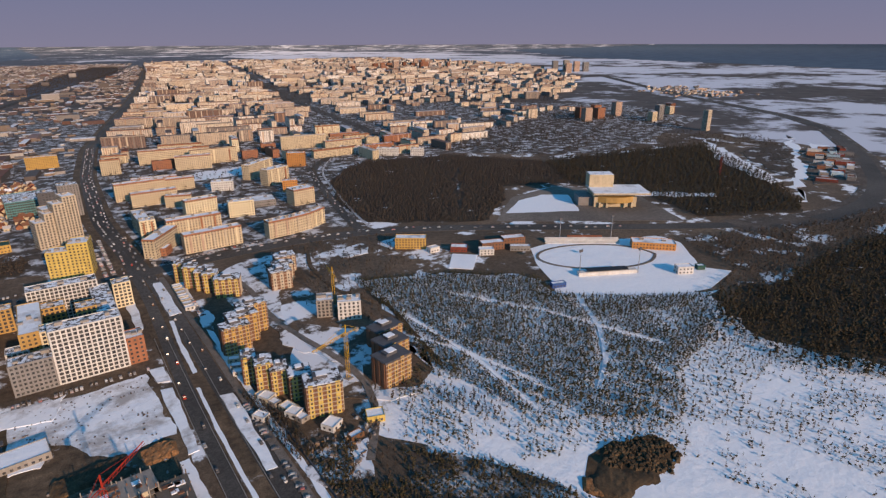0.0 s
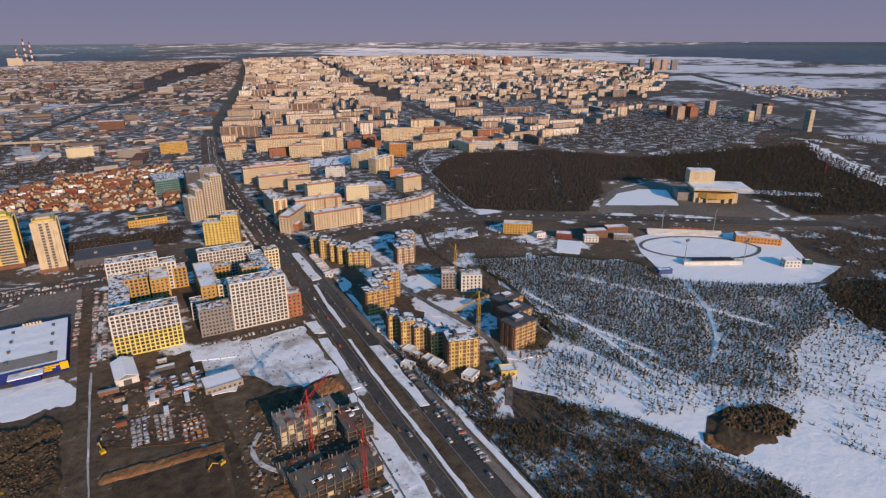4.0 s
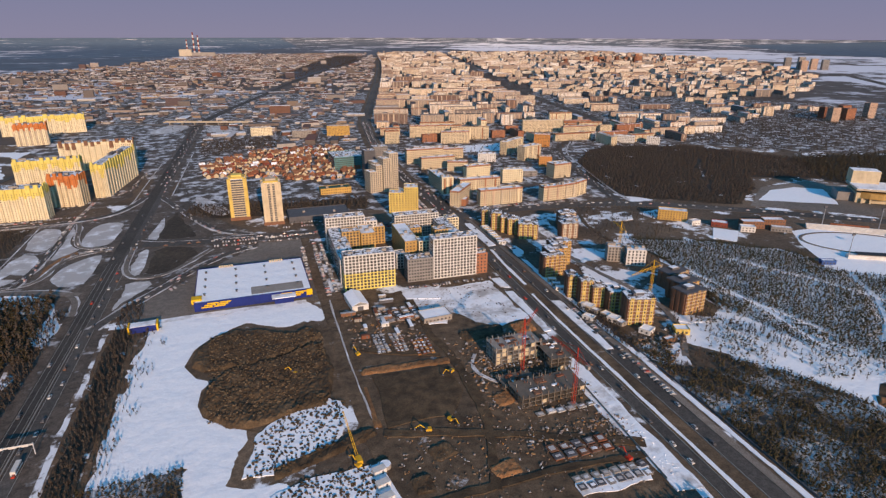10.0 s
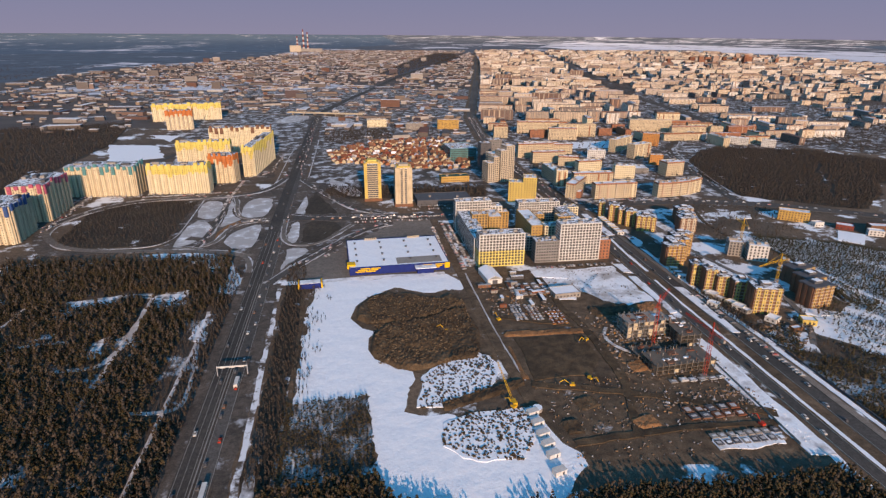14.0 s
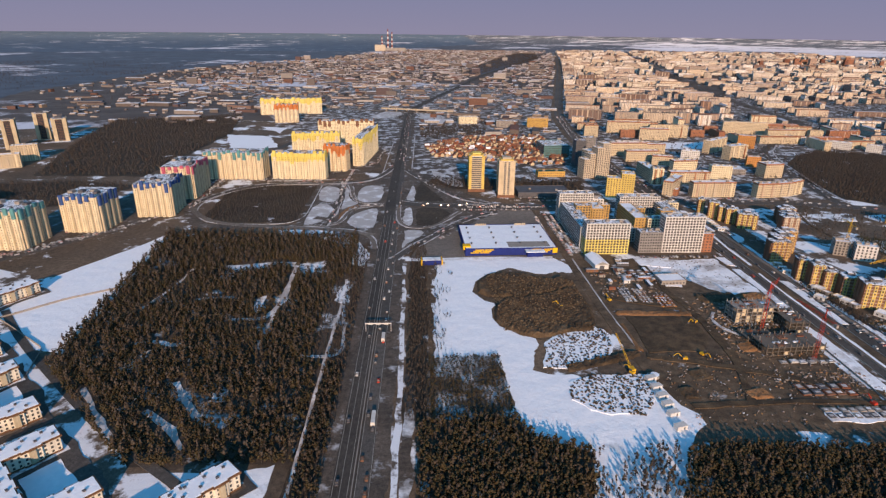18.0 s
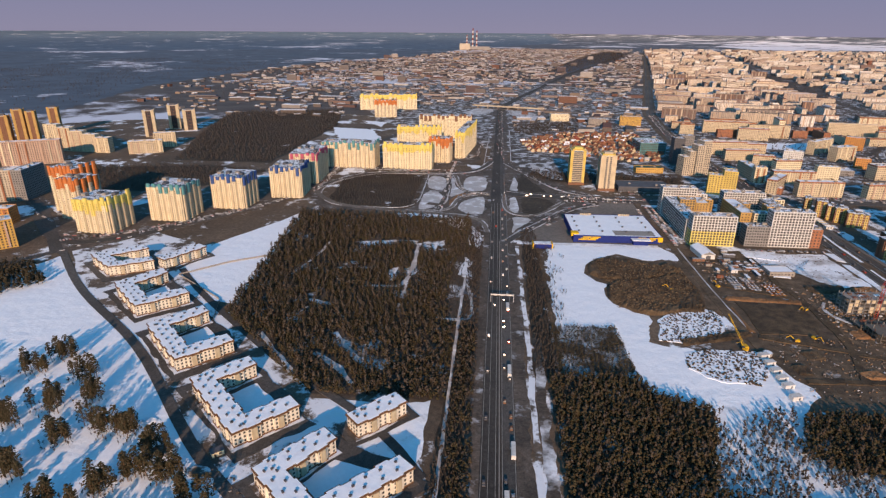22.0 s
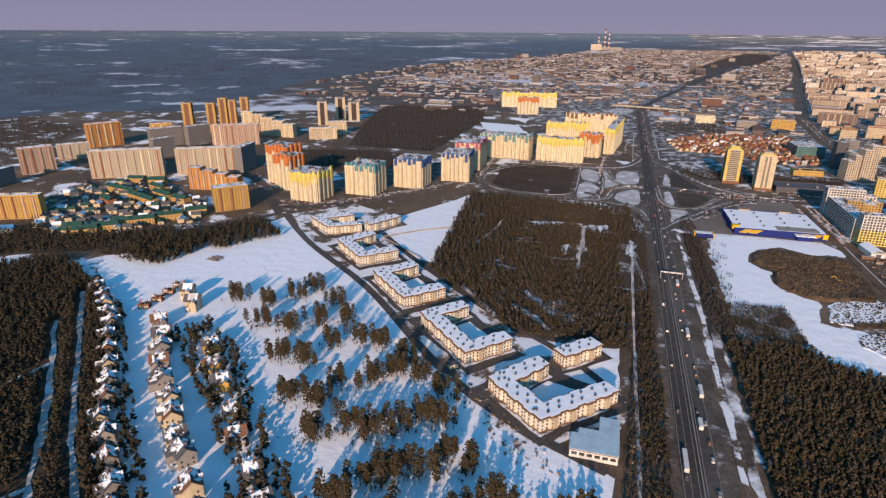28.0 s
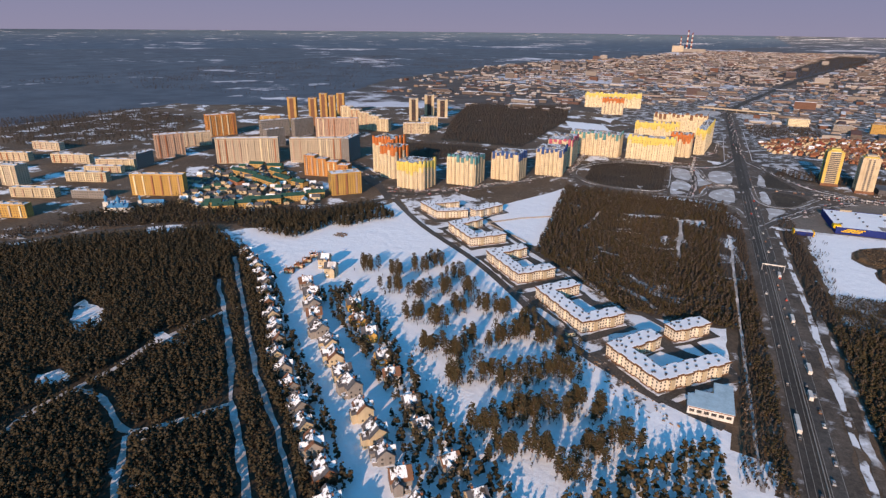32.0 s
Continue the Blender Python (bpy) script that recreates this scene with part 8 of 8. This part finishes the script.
def dome(x, y, z, r):
    """An onion dome on its drum, as rings one on another."""
    s = Shape()
    prof = [(0.62, 0.0), (0.62, 1.1), (1.0, 1.7), (0.95, 2.2), (0.5, 2.9), (0.12, 3.5), (0.03, 4.3)]
    n = 12
    vs = [(p[0], p[1], z + h * r) for k, h in prof for p in ring(k * r, n, x, y)]
    return s.add(vs, [(j * n + i, j * n + (i + 1) % n, (j + 1) * n + (i + 1) % n, (j + 1) * n + i) for j in range(len(prof) - 1) for i in range(n)])


_r = thing("church", pose(-732, -124, 0, 0, 0, 28), "white church with bright blue roofs and small domes", "church")
part("nave", Shape().box(0, 0, -0.5, 34, 18, 10.5), "white", _r)
part("roof", Shape().gable(0, 0, 10, 34, 18, 5, 0, 0.6), "azure", _r)
part("tower", Shape().box(-20, 0, -0.5, 9, 9, 19), "white", _r)
part("apse", Shape().prism(ring(7, 14, 17, 0), -0.5, 8), "white", _r)
for _x, _y, _z, _q in ((-20, 0, 18.5, 3.6), (0, 0, 14, 4.0), (9, 5, 12, 2.2), (9, -5, 12, 2.2), (-8, 5, 12, 2.2), (-8, -5, 12, 2.2)):
    part("dome", dome(_x, _y, _z, _q), "azure", _r, "blue onion dome")
_r.scale = (0.72, 0.72, 0.72)
_r = thing("parish_house", pose(-714, -90, 0, 0, 0, 26), "long white parish house with a bright blue roof", "house")
part("wall", Shape().box(0, 0, -0.5, 44, 13, 8.5), "white", _r)
part("roof", Shape().gable(0, 0, 8, 44, 13, 4.5, 0, 0.6), "azure", _r)
part("turret", Shape().box(-18, -5, 0, 6, 6, 13), "white", _r)
part("dome", dome(-18, -5, 13, 2.6), "azure", _r)
_r.scale = (0.72, 0.72, 0.72)

# ---- theatre ----
_r = thing("theatre", pose(962, 250, 0, 0, 0, -36), "angular beige theatre with a wide flat roof", "theatre")
part("hall", Shape().box(0, 4, -0.5, 58, 44, 14.5), "sand", _r)
part("balcony_front", Shape().prism([(-24, -18), (-14, -24), (0, -26.5), (14, -24), (24, -18)], 7, 15), "ochre", _r, "curved ochre balcony front")
part("roof_slab", Shape().box(6, -2, 19, 78, 52, 2.4), "pale", _r)
part("roof_snow", Shape().box(6, -2, 21.4, 76, 50, 0.3), "snow_dirty", _r)
part("upper_hall", Shape().box(-2, 6, 14, 46, 34, 5), "slate", _r)
part("stage_tower", Shape().box(-14, 20, 21.7, 34, 22, 17), "sand", _r)
part("stage_tower_roof", Shape().box(-14, 20, 38.7, 33, 21, 0.4), "snow_dirty", _r)
part("side_wing", Shape().box(-38, 4, -0.5, 22, 30, 12.5), "grey", _r)
for _x in (-22, -12, 12, 22):
    part("pillar", Shape().box(_x, -21, -0.3, 2.2, 2.2, 7.4), "sand", _r)

# ---- sports ground ----
_t = [(780 + 66 * math.cos(a) * 0.86 + 38 * math.sin(a) * 0.5, 122 - 66 * math.cos(a) * 0.5 + 38 * math.sin(a) * 0.86) for a in [i * math.pi / 18 for i in range(37)]]
ribbon("running_track", _t, 3.2, "asphalt_dry", "grey running track round the snowy pitch", category="track")
slab("sports_hall", "low wooden sports hall beside the pitch", 853, 104, 46, 18, 7, -46, "orange", sheds=2, floors=2, category="hall")
_r = thing("grandstand", pose(750, 82, 0, 0, 0, -27), "low grandstand with a dark roof", "grandstand")
part("wall", Shape().box(0, 0, -0.3, 60, 6, 4.3), "white", _r)
part("roof", Shape().box(0, 1, 5, 42, 9, 0.5), "darkglass", _r)
for _i in range(7):
    part("post", Shape().box(-18 + _i * 6, -2, 4, 0.4, 0.4, 1.2), "steel", _r)
_r = thing("grandstand", pose(800, 158, 0, 0, 0, -36), "long snowy grandstand with red seats", "grandstand")
for _i in range(5):
    part("tier", Shape().box(0, _i * 2, 0, 84, 2, 1 + _i * 0.9), "white", _r)
part("seat_block", Shape().box(4, 10.2, 0, 40, 1.6, 6.5), "rust", _r)
for _x, _y in ((726, 96), (777, 66), (788, 182), (844, 154)):
    _r = thing("floodlight_mast", pose(_x, _y, 0), "tall steel floodlight mast at the sports ground", "mast", "floodlight masts")
    part("pole", Shape().box(0, 0, -0.2, 0.7, 0.7, 26, taper=0.5), "steel", _r)
    part("lamp_rack", Shape().box(0, 0, 24, 4.5, 0.8, 2.6), "slate", _r)
for a in ((814, 40, 16, 9, 7, -30, "white", "small white pavilion with a dark roof"), (836, 36, 8, 6, 4, -30, "green", "small green kiosk by the trees"), (688, 88, 14, 6, 4, -20, "blue", "small blue hut at the gate"), (673, 222, 18, 12, 5, -40, "red", "small red-roofed service house"), (706, 206, 26, 12, 8, -20, "brown", "dark timber house with snowy roof"), (736, 205, 26, 12, 8, -20, "brown", "dark timber house with snowy roof"), (690, 196, 16, 10, 6, -30, "white", "white low house under deep snow"), (728, 184, 22, 8, 5, -36, "grey", "long grey shed beside the pitch"), (648, 236, 12, 8, 5, 0, "white", "white low house under deep snow")):
    slab("small_house", a[7], *a[:6], a[6], sheds=0, floors=max(1, int(a[4] / 3)), category="house")
sheet("small_pitch", [(660, 217), (680, 198), (650, 168), (633, 186)], "snow_clean", "fenced snowy pitch", wobble=0)
slab("school", "ochre hall with two gabled wings", 636, 262, 34, 14, 12, -36, "yellow", sheds=0, category="hall")

# ---- street of offices beyond the hill ----
for x, y, w in ((840, 815, 40), (893, 752, 44), (940, 716, 26)):
    slab("office_block", "long white office block", x, y, w, 14, 14, -40, "white", seed=int(x), category="office")
slab("tall_slab", "tall lone striped tower", 1700, 560, 16, 14, 50, 0, "pale", category="tower")
for x, y, h in ((1740, 745, 26), (1790, 760, 40), (1930, 820, 22)):
    slab("tall_slab", "grey and cream tower block", x, y, 22, 16, h, 0, "grey" if h > 30 else "cream", category="tower")
_r = thing("radio_mast", pose(1253, 261, 0), "red and white lattice mast in the wood", "mast")
_s = Shape()
for _i, _j in ((-2, -2), (2, -2), (2, 2), (-2, 2)):
    strut(_s, (_i, _j, 0), (_i * 0.4, _j * 0.4, 32), 0.5)
for _k in range(8):
    strut(_s, (-2 + _k * 0.15, -2, _k * 4), (2 - _k * 0.15, -2, _k * 4 + 4), 0.3)
part("lattice", _s, "red", _r)
rng = random.Random(77)
_x, _y = scatter([(1325, 132), (1600, 272), (1690, 252), (1640, 215), (1375, 98)], 27, 78)
for i, (x, y) in enumerate(zip(_x, _y)):
    wl = ("red", "grey", "white", "brick", "concrete", "sheet_blue")[i % 6]
    slab("warehouse", "low %s warehouse in the yards" % {"red": "red", "grey": "grey", "white": "white", "brick": "brick", "concrete": "concrete", "sheet_blue": "pale blue"}[wl], float(x), float(y), rng.uniform(16, 34), rng.uniform(9, 14), rng.uniform(4, 7), -62 + rng.choice((0, 90)) + rng.uniform(-6, 6), wl, roof=rng.choice(("snow_dirty", "snow_grey", "rust", "slate")), sheds=0, floors=1, sides="f", category="warehouse", group="warehouses in the yards", seed=i)
sheet("warehouse_yard", [(1310, 135), (1600, 285), (1720, 262), (1650, 205), (1375, 85)], "verge", "trampled yard between the warehouses", wobble=4)

# ---- power station at the horizon ----
_px, _py, _z, _k = (float(q) for q in far_place(-335, 6080))
_r = thing("power_station", pose(_px, _py, _z - 1), "distant power station with three striped chimneys", "power station")
part("boiler_house", Shape().box(-90 * _k, 0, 0, 110 * _k, 60 * _k, 62 * _k), "pale", _r)
part("turbine_hall", Shape().box(60 * _k, 0, 0, 230 * _k, 50 * _k, 34 * _k), "concrete", _r)
for _x, _h in ((-70, 150), (-8, 215), (34, 190)):
    for _q in range(9):
        _t0, _t1 = 1 - 0.055 * _q, 1 - 0.055 * (_q + 1)
        _c = [(_x * _k + 9.5 * _k * _t0 * math.cos(i * math.pi / 6), 9.5 * _k * _t0 * math.sin(i * math.pi / 6)) for i in range(12)]
        part("chimney_ring", Shape().prism(_c, _h * _k * _q / 9, _h * _k * (_q + 1) / 9), ("red", "white")[_q % 2], _r)


# ---- more of the building site ----
sheet("excavation_floor", [(209, 22), (263, 20), (262, -12), (249, -36), (209, -34)], "mud", "dark wet floor of the excavation", wobble=2)
for _p in ([(264, 103), (286, 104), (282, 80), (262, 80)], [(291, -107), (337, -106), (334, -117), (291, -119)], [(262, 150), (300, 152), (290, 128), (262, 134)]):
    sheet("snow_patch", _p, "snow_dirty", "trodden snow on the building site", wobble=2, step=4)
ribbon("snow_bank", [(286, 28), (278, 24), (277, 6), (282, -8), (290, -12)], 2.6, "snow_grey", "bank of dirty snow round the shell building", category="verge", rough=0.5)
ribbon("pipe_trench", [(197, 150), (197, 116), (198, 54), (199, 18), (202, -35)], 1.2, "snow_grey", "narrow snowy ditch beside the site road", category="ditch", rough=0.5)


def pallet_field(x0, y0, nx, ny, dx, dy, kinds_, label, name, seed, rot=3.0):
    """Rows of bundles laid side by side, each its own thing."""
    r = random.Random(seed)
    for i in range(nx):
        for j in range(ny):
            x, y = x0 + i * dx + r.uniform(-0.4, 0.4), y0 + j * dy + r.uniform(-0.4, 0.4)
            root = thing(name, pose(x, y, 0.2, 0, 0, rot + r.uniform(-4, 4)), label, "bundle", name.replace("_", " ") + "s on the building site")
            h = r.uniform(0.7, 1.5)
            for k in range(3):
                part("layer", Shape().box(r.uniform(-0.2, 0.2), 0, k * h / 3, dx * r.uniform(0.66, 0.84), dy * r.uniform(0.62, 0.84), h / 3 - 0.04), r.choice(kinds_), root)
            part("snow_cap", Shape().box(r.uniform(-0.3, 0.3), 0, h, dx * 0.45, dy * r.uniform(0.15, 0.5), 0.1), r.choice(("snow_dirty", "snow_grey", "snow_grey")), root)


pallet_field(221, 50, 3, 7, 3.2, 4.2, ("concrete", "steel", "slate"), "grey bundle of steel under snow", "steel_bundle", 1)
pallet_field(234, 48, 3, 7, 3.2, 4.2, ("concrete", "steel", "brown"), "grey bundle of steel under snow", "steel_bundle", 2)
pallet_field(248, 40, 4, 5, 3.4, 5.0, ("rust", "orange", "brown"), "rust-brown stack of formwork panels", "panel_stack", 3)
pallet_field(232, 96, 5, 4, 7.5, 6.5, ("brown", "slate", "concrete"), "dark stack of boards under thin snow", "board_stack", 4)
pallet_field(292, -88, 5, 2, 7.5, 7, ("brown", "rust", "slate"), "dark stack of boards under thin snow", "board_stack", 5)
_r = thing("water_tank", pose(200, -67, 0.2), "round pale concrete tank in the snow", "tank")
_n = 20
_ring = [(3.2 * math.cos(6.2832 * i / _n), 3.2 * math.sin(6.2832 * i / _n)) for i in range(_n)]
part("shell", Shape().prism(_ring, 0, 2.2), "concrete", _r)
part("lid", Shape().prism([(x * 0.92, y * 0.92) for x, y in _ring], 2.2, 2.4), "snow", _r)


# ---- yards of the stepped houses ----
for _p in ([(398, 243), (408, 215), (403, 183), (399, 198)], [(454, 202), (452, 113), (464, 86), (438, 134), (442, 180)], [(471, 333), (490, 319), (474, 256), (461, 266)], [(505, 120), (520, 70), (512, 40), (520, 130)], [(398, -8), (420, 6), (440, -2), (428, -30), (400, -24)], [(442, 40), (470, 20), (500, 20), (470, 40)], [(560, 300), (600, 306), (590, 270), (556, 276)], [(610, 296), (640, 300), (646, 276), (616, 270)]):
    sheet("snow_yard", _p, "snow_yard", "patchy snow in the yard between the houses", wobble=3, step=5)
for _i, (_x, _y) in enumerate([(404 + k * 3.4, 262 + k * 2.2) for k in range(0)] + [(396 + 0.2 * k, 240 + 9 * k) for k in range(7)] + [(400, 120), (401, 130), (399, 111)]):
    slab("garage", "low garage with a snowy roof", _x, _y, 6, 8, 2.8, 68 if _i > 6 else 92, ("white", "concrete", "sand")[_i % 3], "snow", sheds=0, floors=1, category="garage", group="garages by the avenue")
_x, _y = scatter([(440, 10), (520, 30), (545, 200), (620, 220), (650, 300), (600, 335), (500, 340), (500, 300), (515, 260), (470, 200), (510, 130), (520, 100), (470, 50)], 6.5, 71)
wood("bare_trees", *thin((_x, _y), 0.6, 71), 5.5, "bare", "bare", "bare trees and shrubs in the yards", 71)
_x, _y = scatter([(400, -40), (408, 10), (455, 8), (440, -40)], 5.0, 72)
wood("bare_trees", *thin((_x, _y), 0.6, 72), 5, "bare", "bare", "bare shrubs beside the avenue", 72)
ribbon("yard_path", [(402, 340), (440, 330), (462, 300), (452, 220), (440, 200), (440, 130), (478, 100), (470, 20), (430, -20)], 5, "asphalt_dry", "winding yard road between the houses", category="path")
ribbon("yard_path", [(540, 330), (520, 270), (515, 200), (540, 150), (520, 40)], 4, "soil", "muddy track behind the houses", category="path", rough=0.3)
for _l in ([(541, 119), (545, 26), (538, -43)], [(690, 70), (655, 11), (620, -25), (586, -47)], [(500, 123), (527, 81), (545, 40), (560, -20)], [(600, 130), (640, 60), (675, -37)]):
    ribbon("ski_track", _l, 3, "snow_clean", "smooth snowy path through the young pines", category="path", rough=0.3)

# ---- avenue strips ----
for _x in (357.6, 366.0, 379.4, 390.0):
    ribbon("road_line", [(_x, -330), (_x, 60), (_x + 3, 200)], 0.3, "pale_line", "worn pale line along the avenue", z=0.02, category="marking")
ribbon("guard_rail", [(402, -330), (403, -29), (402, 60), (402, 120)], 0.5, "slate", "dark rail beside the avenue", z=0.8, category="rail")
sheet("snow_strip", [(338, -128), (352, -130), (351, -50), (350, -10), (347, 16), (341, 10), (336, -40)], "snow_dirty", "wide strip of snow between site and avenue", "verge", wobble=1.0, step=6)
clods("snow_heaps", [(341, -118), (350, -118), (349, -52), (342, -52)], 110, 91, 0.5, 1.2, "snow_dirty", "ploughed lumps of snow beside the avenue")
for _p in ([(352, 304), (361, 305), (357, 222), (352, 222)], [(381, 318), (390, 316), (388, 236), (379, 235)], [(350, 122), (358, 120), (355, 44), (350, 43)], [(349, 153), (358, 152), (357, 129), (350, 132)], [(380, 92), (389, 90), (387, 5), (381, 5)]):
    sheet("snow_strip", _p, "snow_dirty", "strip of snow along the avenue", "verge", wobble=0.8, step=6, thick=0.02)
ribbon("avenue_lane", [(392, -330), (392, 60), (393, 180), (390, 330)], 5, "asphalt_dry", "parking lane beside the avenue")

# ---- fence on the snow field ----
_r = thing("fence", pose(0, 0, 0), "low pale fence round the empty snow plot", "fence")
_line = along([(-222, -58), (-233, -22), (-295, 25)], 24) + along([(-295, 25), (-262, 60), (-231, 81)], 16)
for (_ax, _ay), (_bx, _by) in zip(_line, _line[1:]):
    _l = math.hypot(_bx - _ax, _by - _ay)
    if _l > 0.1:
        _s = Shape().box((_ax + _bx) / 2, (_ay + _by) / 2, 0.1, _l - 0.15, 0.12, 1.7, math.atan2(_by - _ay, _bx - _ax))
        part("panel", _s, "concrete", _r)
        part("post", Shape().box(_ax, _ay, 0, 0.2, 0.2, 2.0), "slate", _r)


# ---- tracks, slabs and low heaps on the building site ----
for _l, _w in (([(205, -40), (250, -52), (300, -72), (345, -92)], 7), ([(264, 130), (264, 60), (270, 30), (270, -40), (250, -100)], 6), ([(205, 60), (262, 34)], 6), ([(212, -100), (280, -96), (340, -100)], 5)):
    ribbon("haul_track", _l, _w, "mud", "rutted haul track of the building site", category="track", rough=0.4)
pallet_field(293, -112, 8, 2, 5.6, 6, ("concrete", "concrete", "slate"), "grey concrete slab laid out under thin snow", "concrete_slab", 6)
pallet_field(300, -50, 6, 1, 7, 5, ("concrete", "white", "steel"), "pale stack of building blocks beside the frame", "block_stack", 7)
for _i, _p in enumerate(([(225, -60), (238, -56), (242, -68), (228, -72)], [(252, -84), (268, -80), (270, -92), (254, -94)], [(210, -80), (222, -78), (222, -92), (212, -92)], [(278, -24), (290, -20), (292, -34), (280, -36)], [(306, 48), (324, 52), (322, 40), (308, 38)])):
    mound("soil_mound", _p, 1.6, ("mud", "clay")[_i % 2], "low heap of brown soil on the site", 1.0, seed=20 + _i)
_r = thing("site_fence", pose(0, 0, 0), "long grey fence between the site and the avenue", "fence")
_line = along([(344, 40), (341, -20), (338, -120)], 40)
for (_ax, _ay), (_bx, _by) in zip(_line, _line[1:]):
    _l = math.hypot(_bx - _ax, _by - _ay)
    if _l > 0.5:
        part("panel", Shape().box((_ax + _bx) / 2, (_ay + _by) / 2, 0.1, _l - 0.1, 0.12, 2.0, math.atan2(_by - _ay, _bx - _ax)), "concrete", _r)

slab("small_house", "small yellow box house with a snowy roof", 451, 12, 11, 9, 4, -20, "amber", "snow", sheds=0, floors=1, category="house", seed=801)
for _i, (_x, _y, _w, _d) in enumerate(((403, 71.5, 13, 7), (406, 61.8, 7, 5.5), (411.5, 51, 12, 7.5), (413.8, 38, 9, 6.5))):
    slab("terrace_garage", "low flat garage under snow before the stepped house", _x, _y, _w, _d, 2.6, 108, ("sand", "concrete")[_i % 2], "snow", sheds=0, floors=1, category="garage", group="garages before the stepped houses", seed=810 + _i)


# kiosk at the corner of the estate road
_r = thing("gate_kiosk", pose(-148.3, -207.1, 0.2, 0, 0, 42), "small cream kiosk with a flat dark roof by the road", "kiosk")
part("wall", Shape().box(0, 0, -0.3, 6.5, 4, 3.3), "ivory", _r)
part("roof", Shape().box(0, 0, 3.0, 7.3, 4.8, 0.35), "slate", _r)
part("door", Shape().box(-1.6, -2.03, 0, 1.0, 0.08, 2.1), "brown", _r)
part("window", Shape().box(1.2, -2.03, 1.0, 1.6, 0.08, 1.2), "glass", _r)

wood("bare_shrubs", *scatter([(391, 90), (397, 77), (408, 40), (411, 28), (409, 10), (399, 0), (395, 18), (394, 47)], 2.1, 73), 4.5, "bare", "bare", "dark shrubs between the garages and the avenue", 73, 0.4)
wood("young_pines", *scatter([(392, 85), (398, 74), (408, 38), (408, 10), (399, 0), (395, 20)], 4.2, 74), 5.0, "young", "pine", "few young pines beside the garages", 74, 0.4)
slab("timber_shed", "low timber shed with a snowy roof", 433, 3, 9, 5, 2.6, 8, "trim", "snow", sheds=0, floors=1, category="shed", seed=820)

BANKS = [(1335, 205), (1382, 252), (1480, 350), (1560, 360), (1640, 335), (1590, 300), (1400, 208), (1330, 172)]
sheet("river_bank", BANKS, "brush", "brown scrub between the frozen channels", wobble=6)
wood("bank_scrub", *scatter(BANKS, 6.5, 75), 3.5, "far", "bare", "low brown scrub between the frozen channels", 75, 0.5)
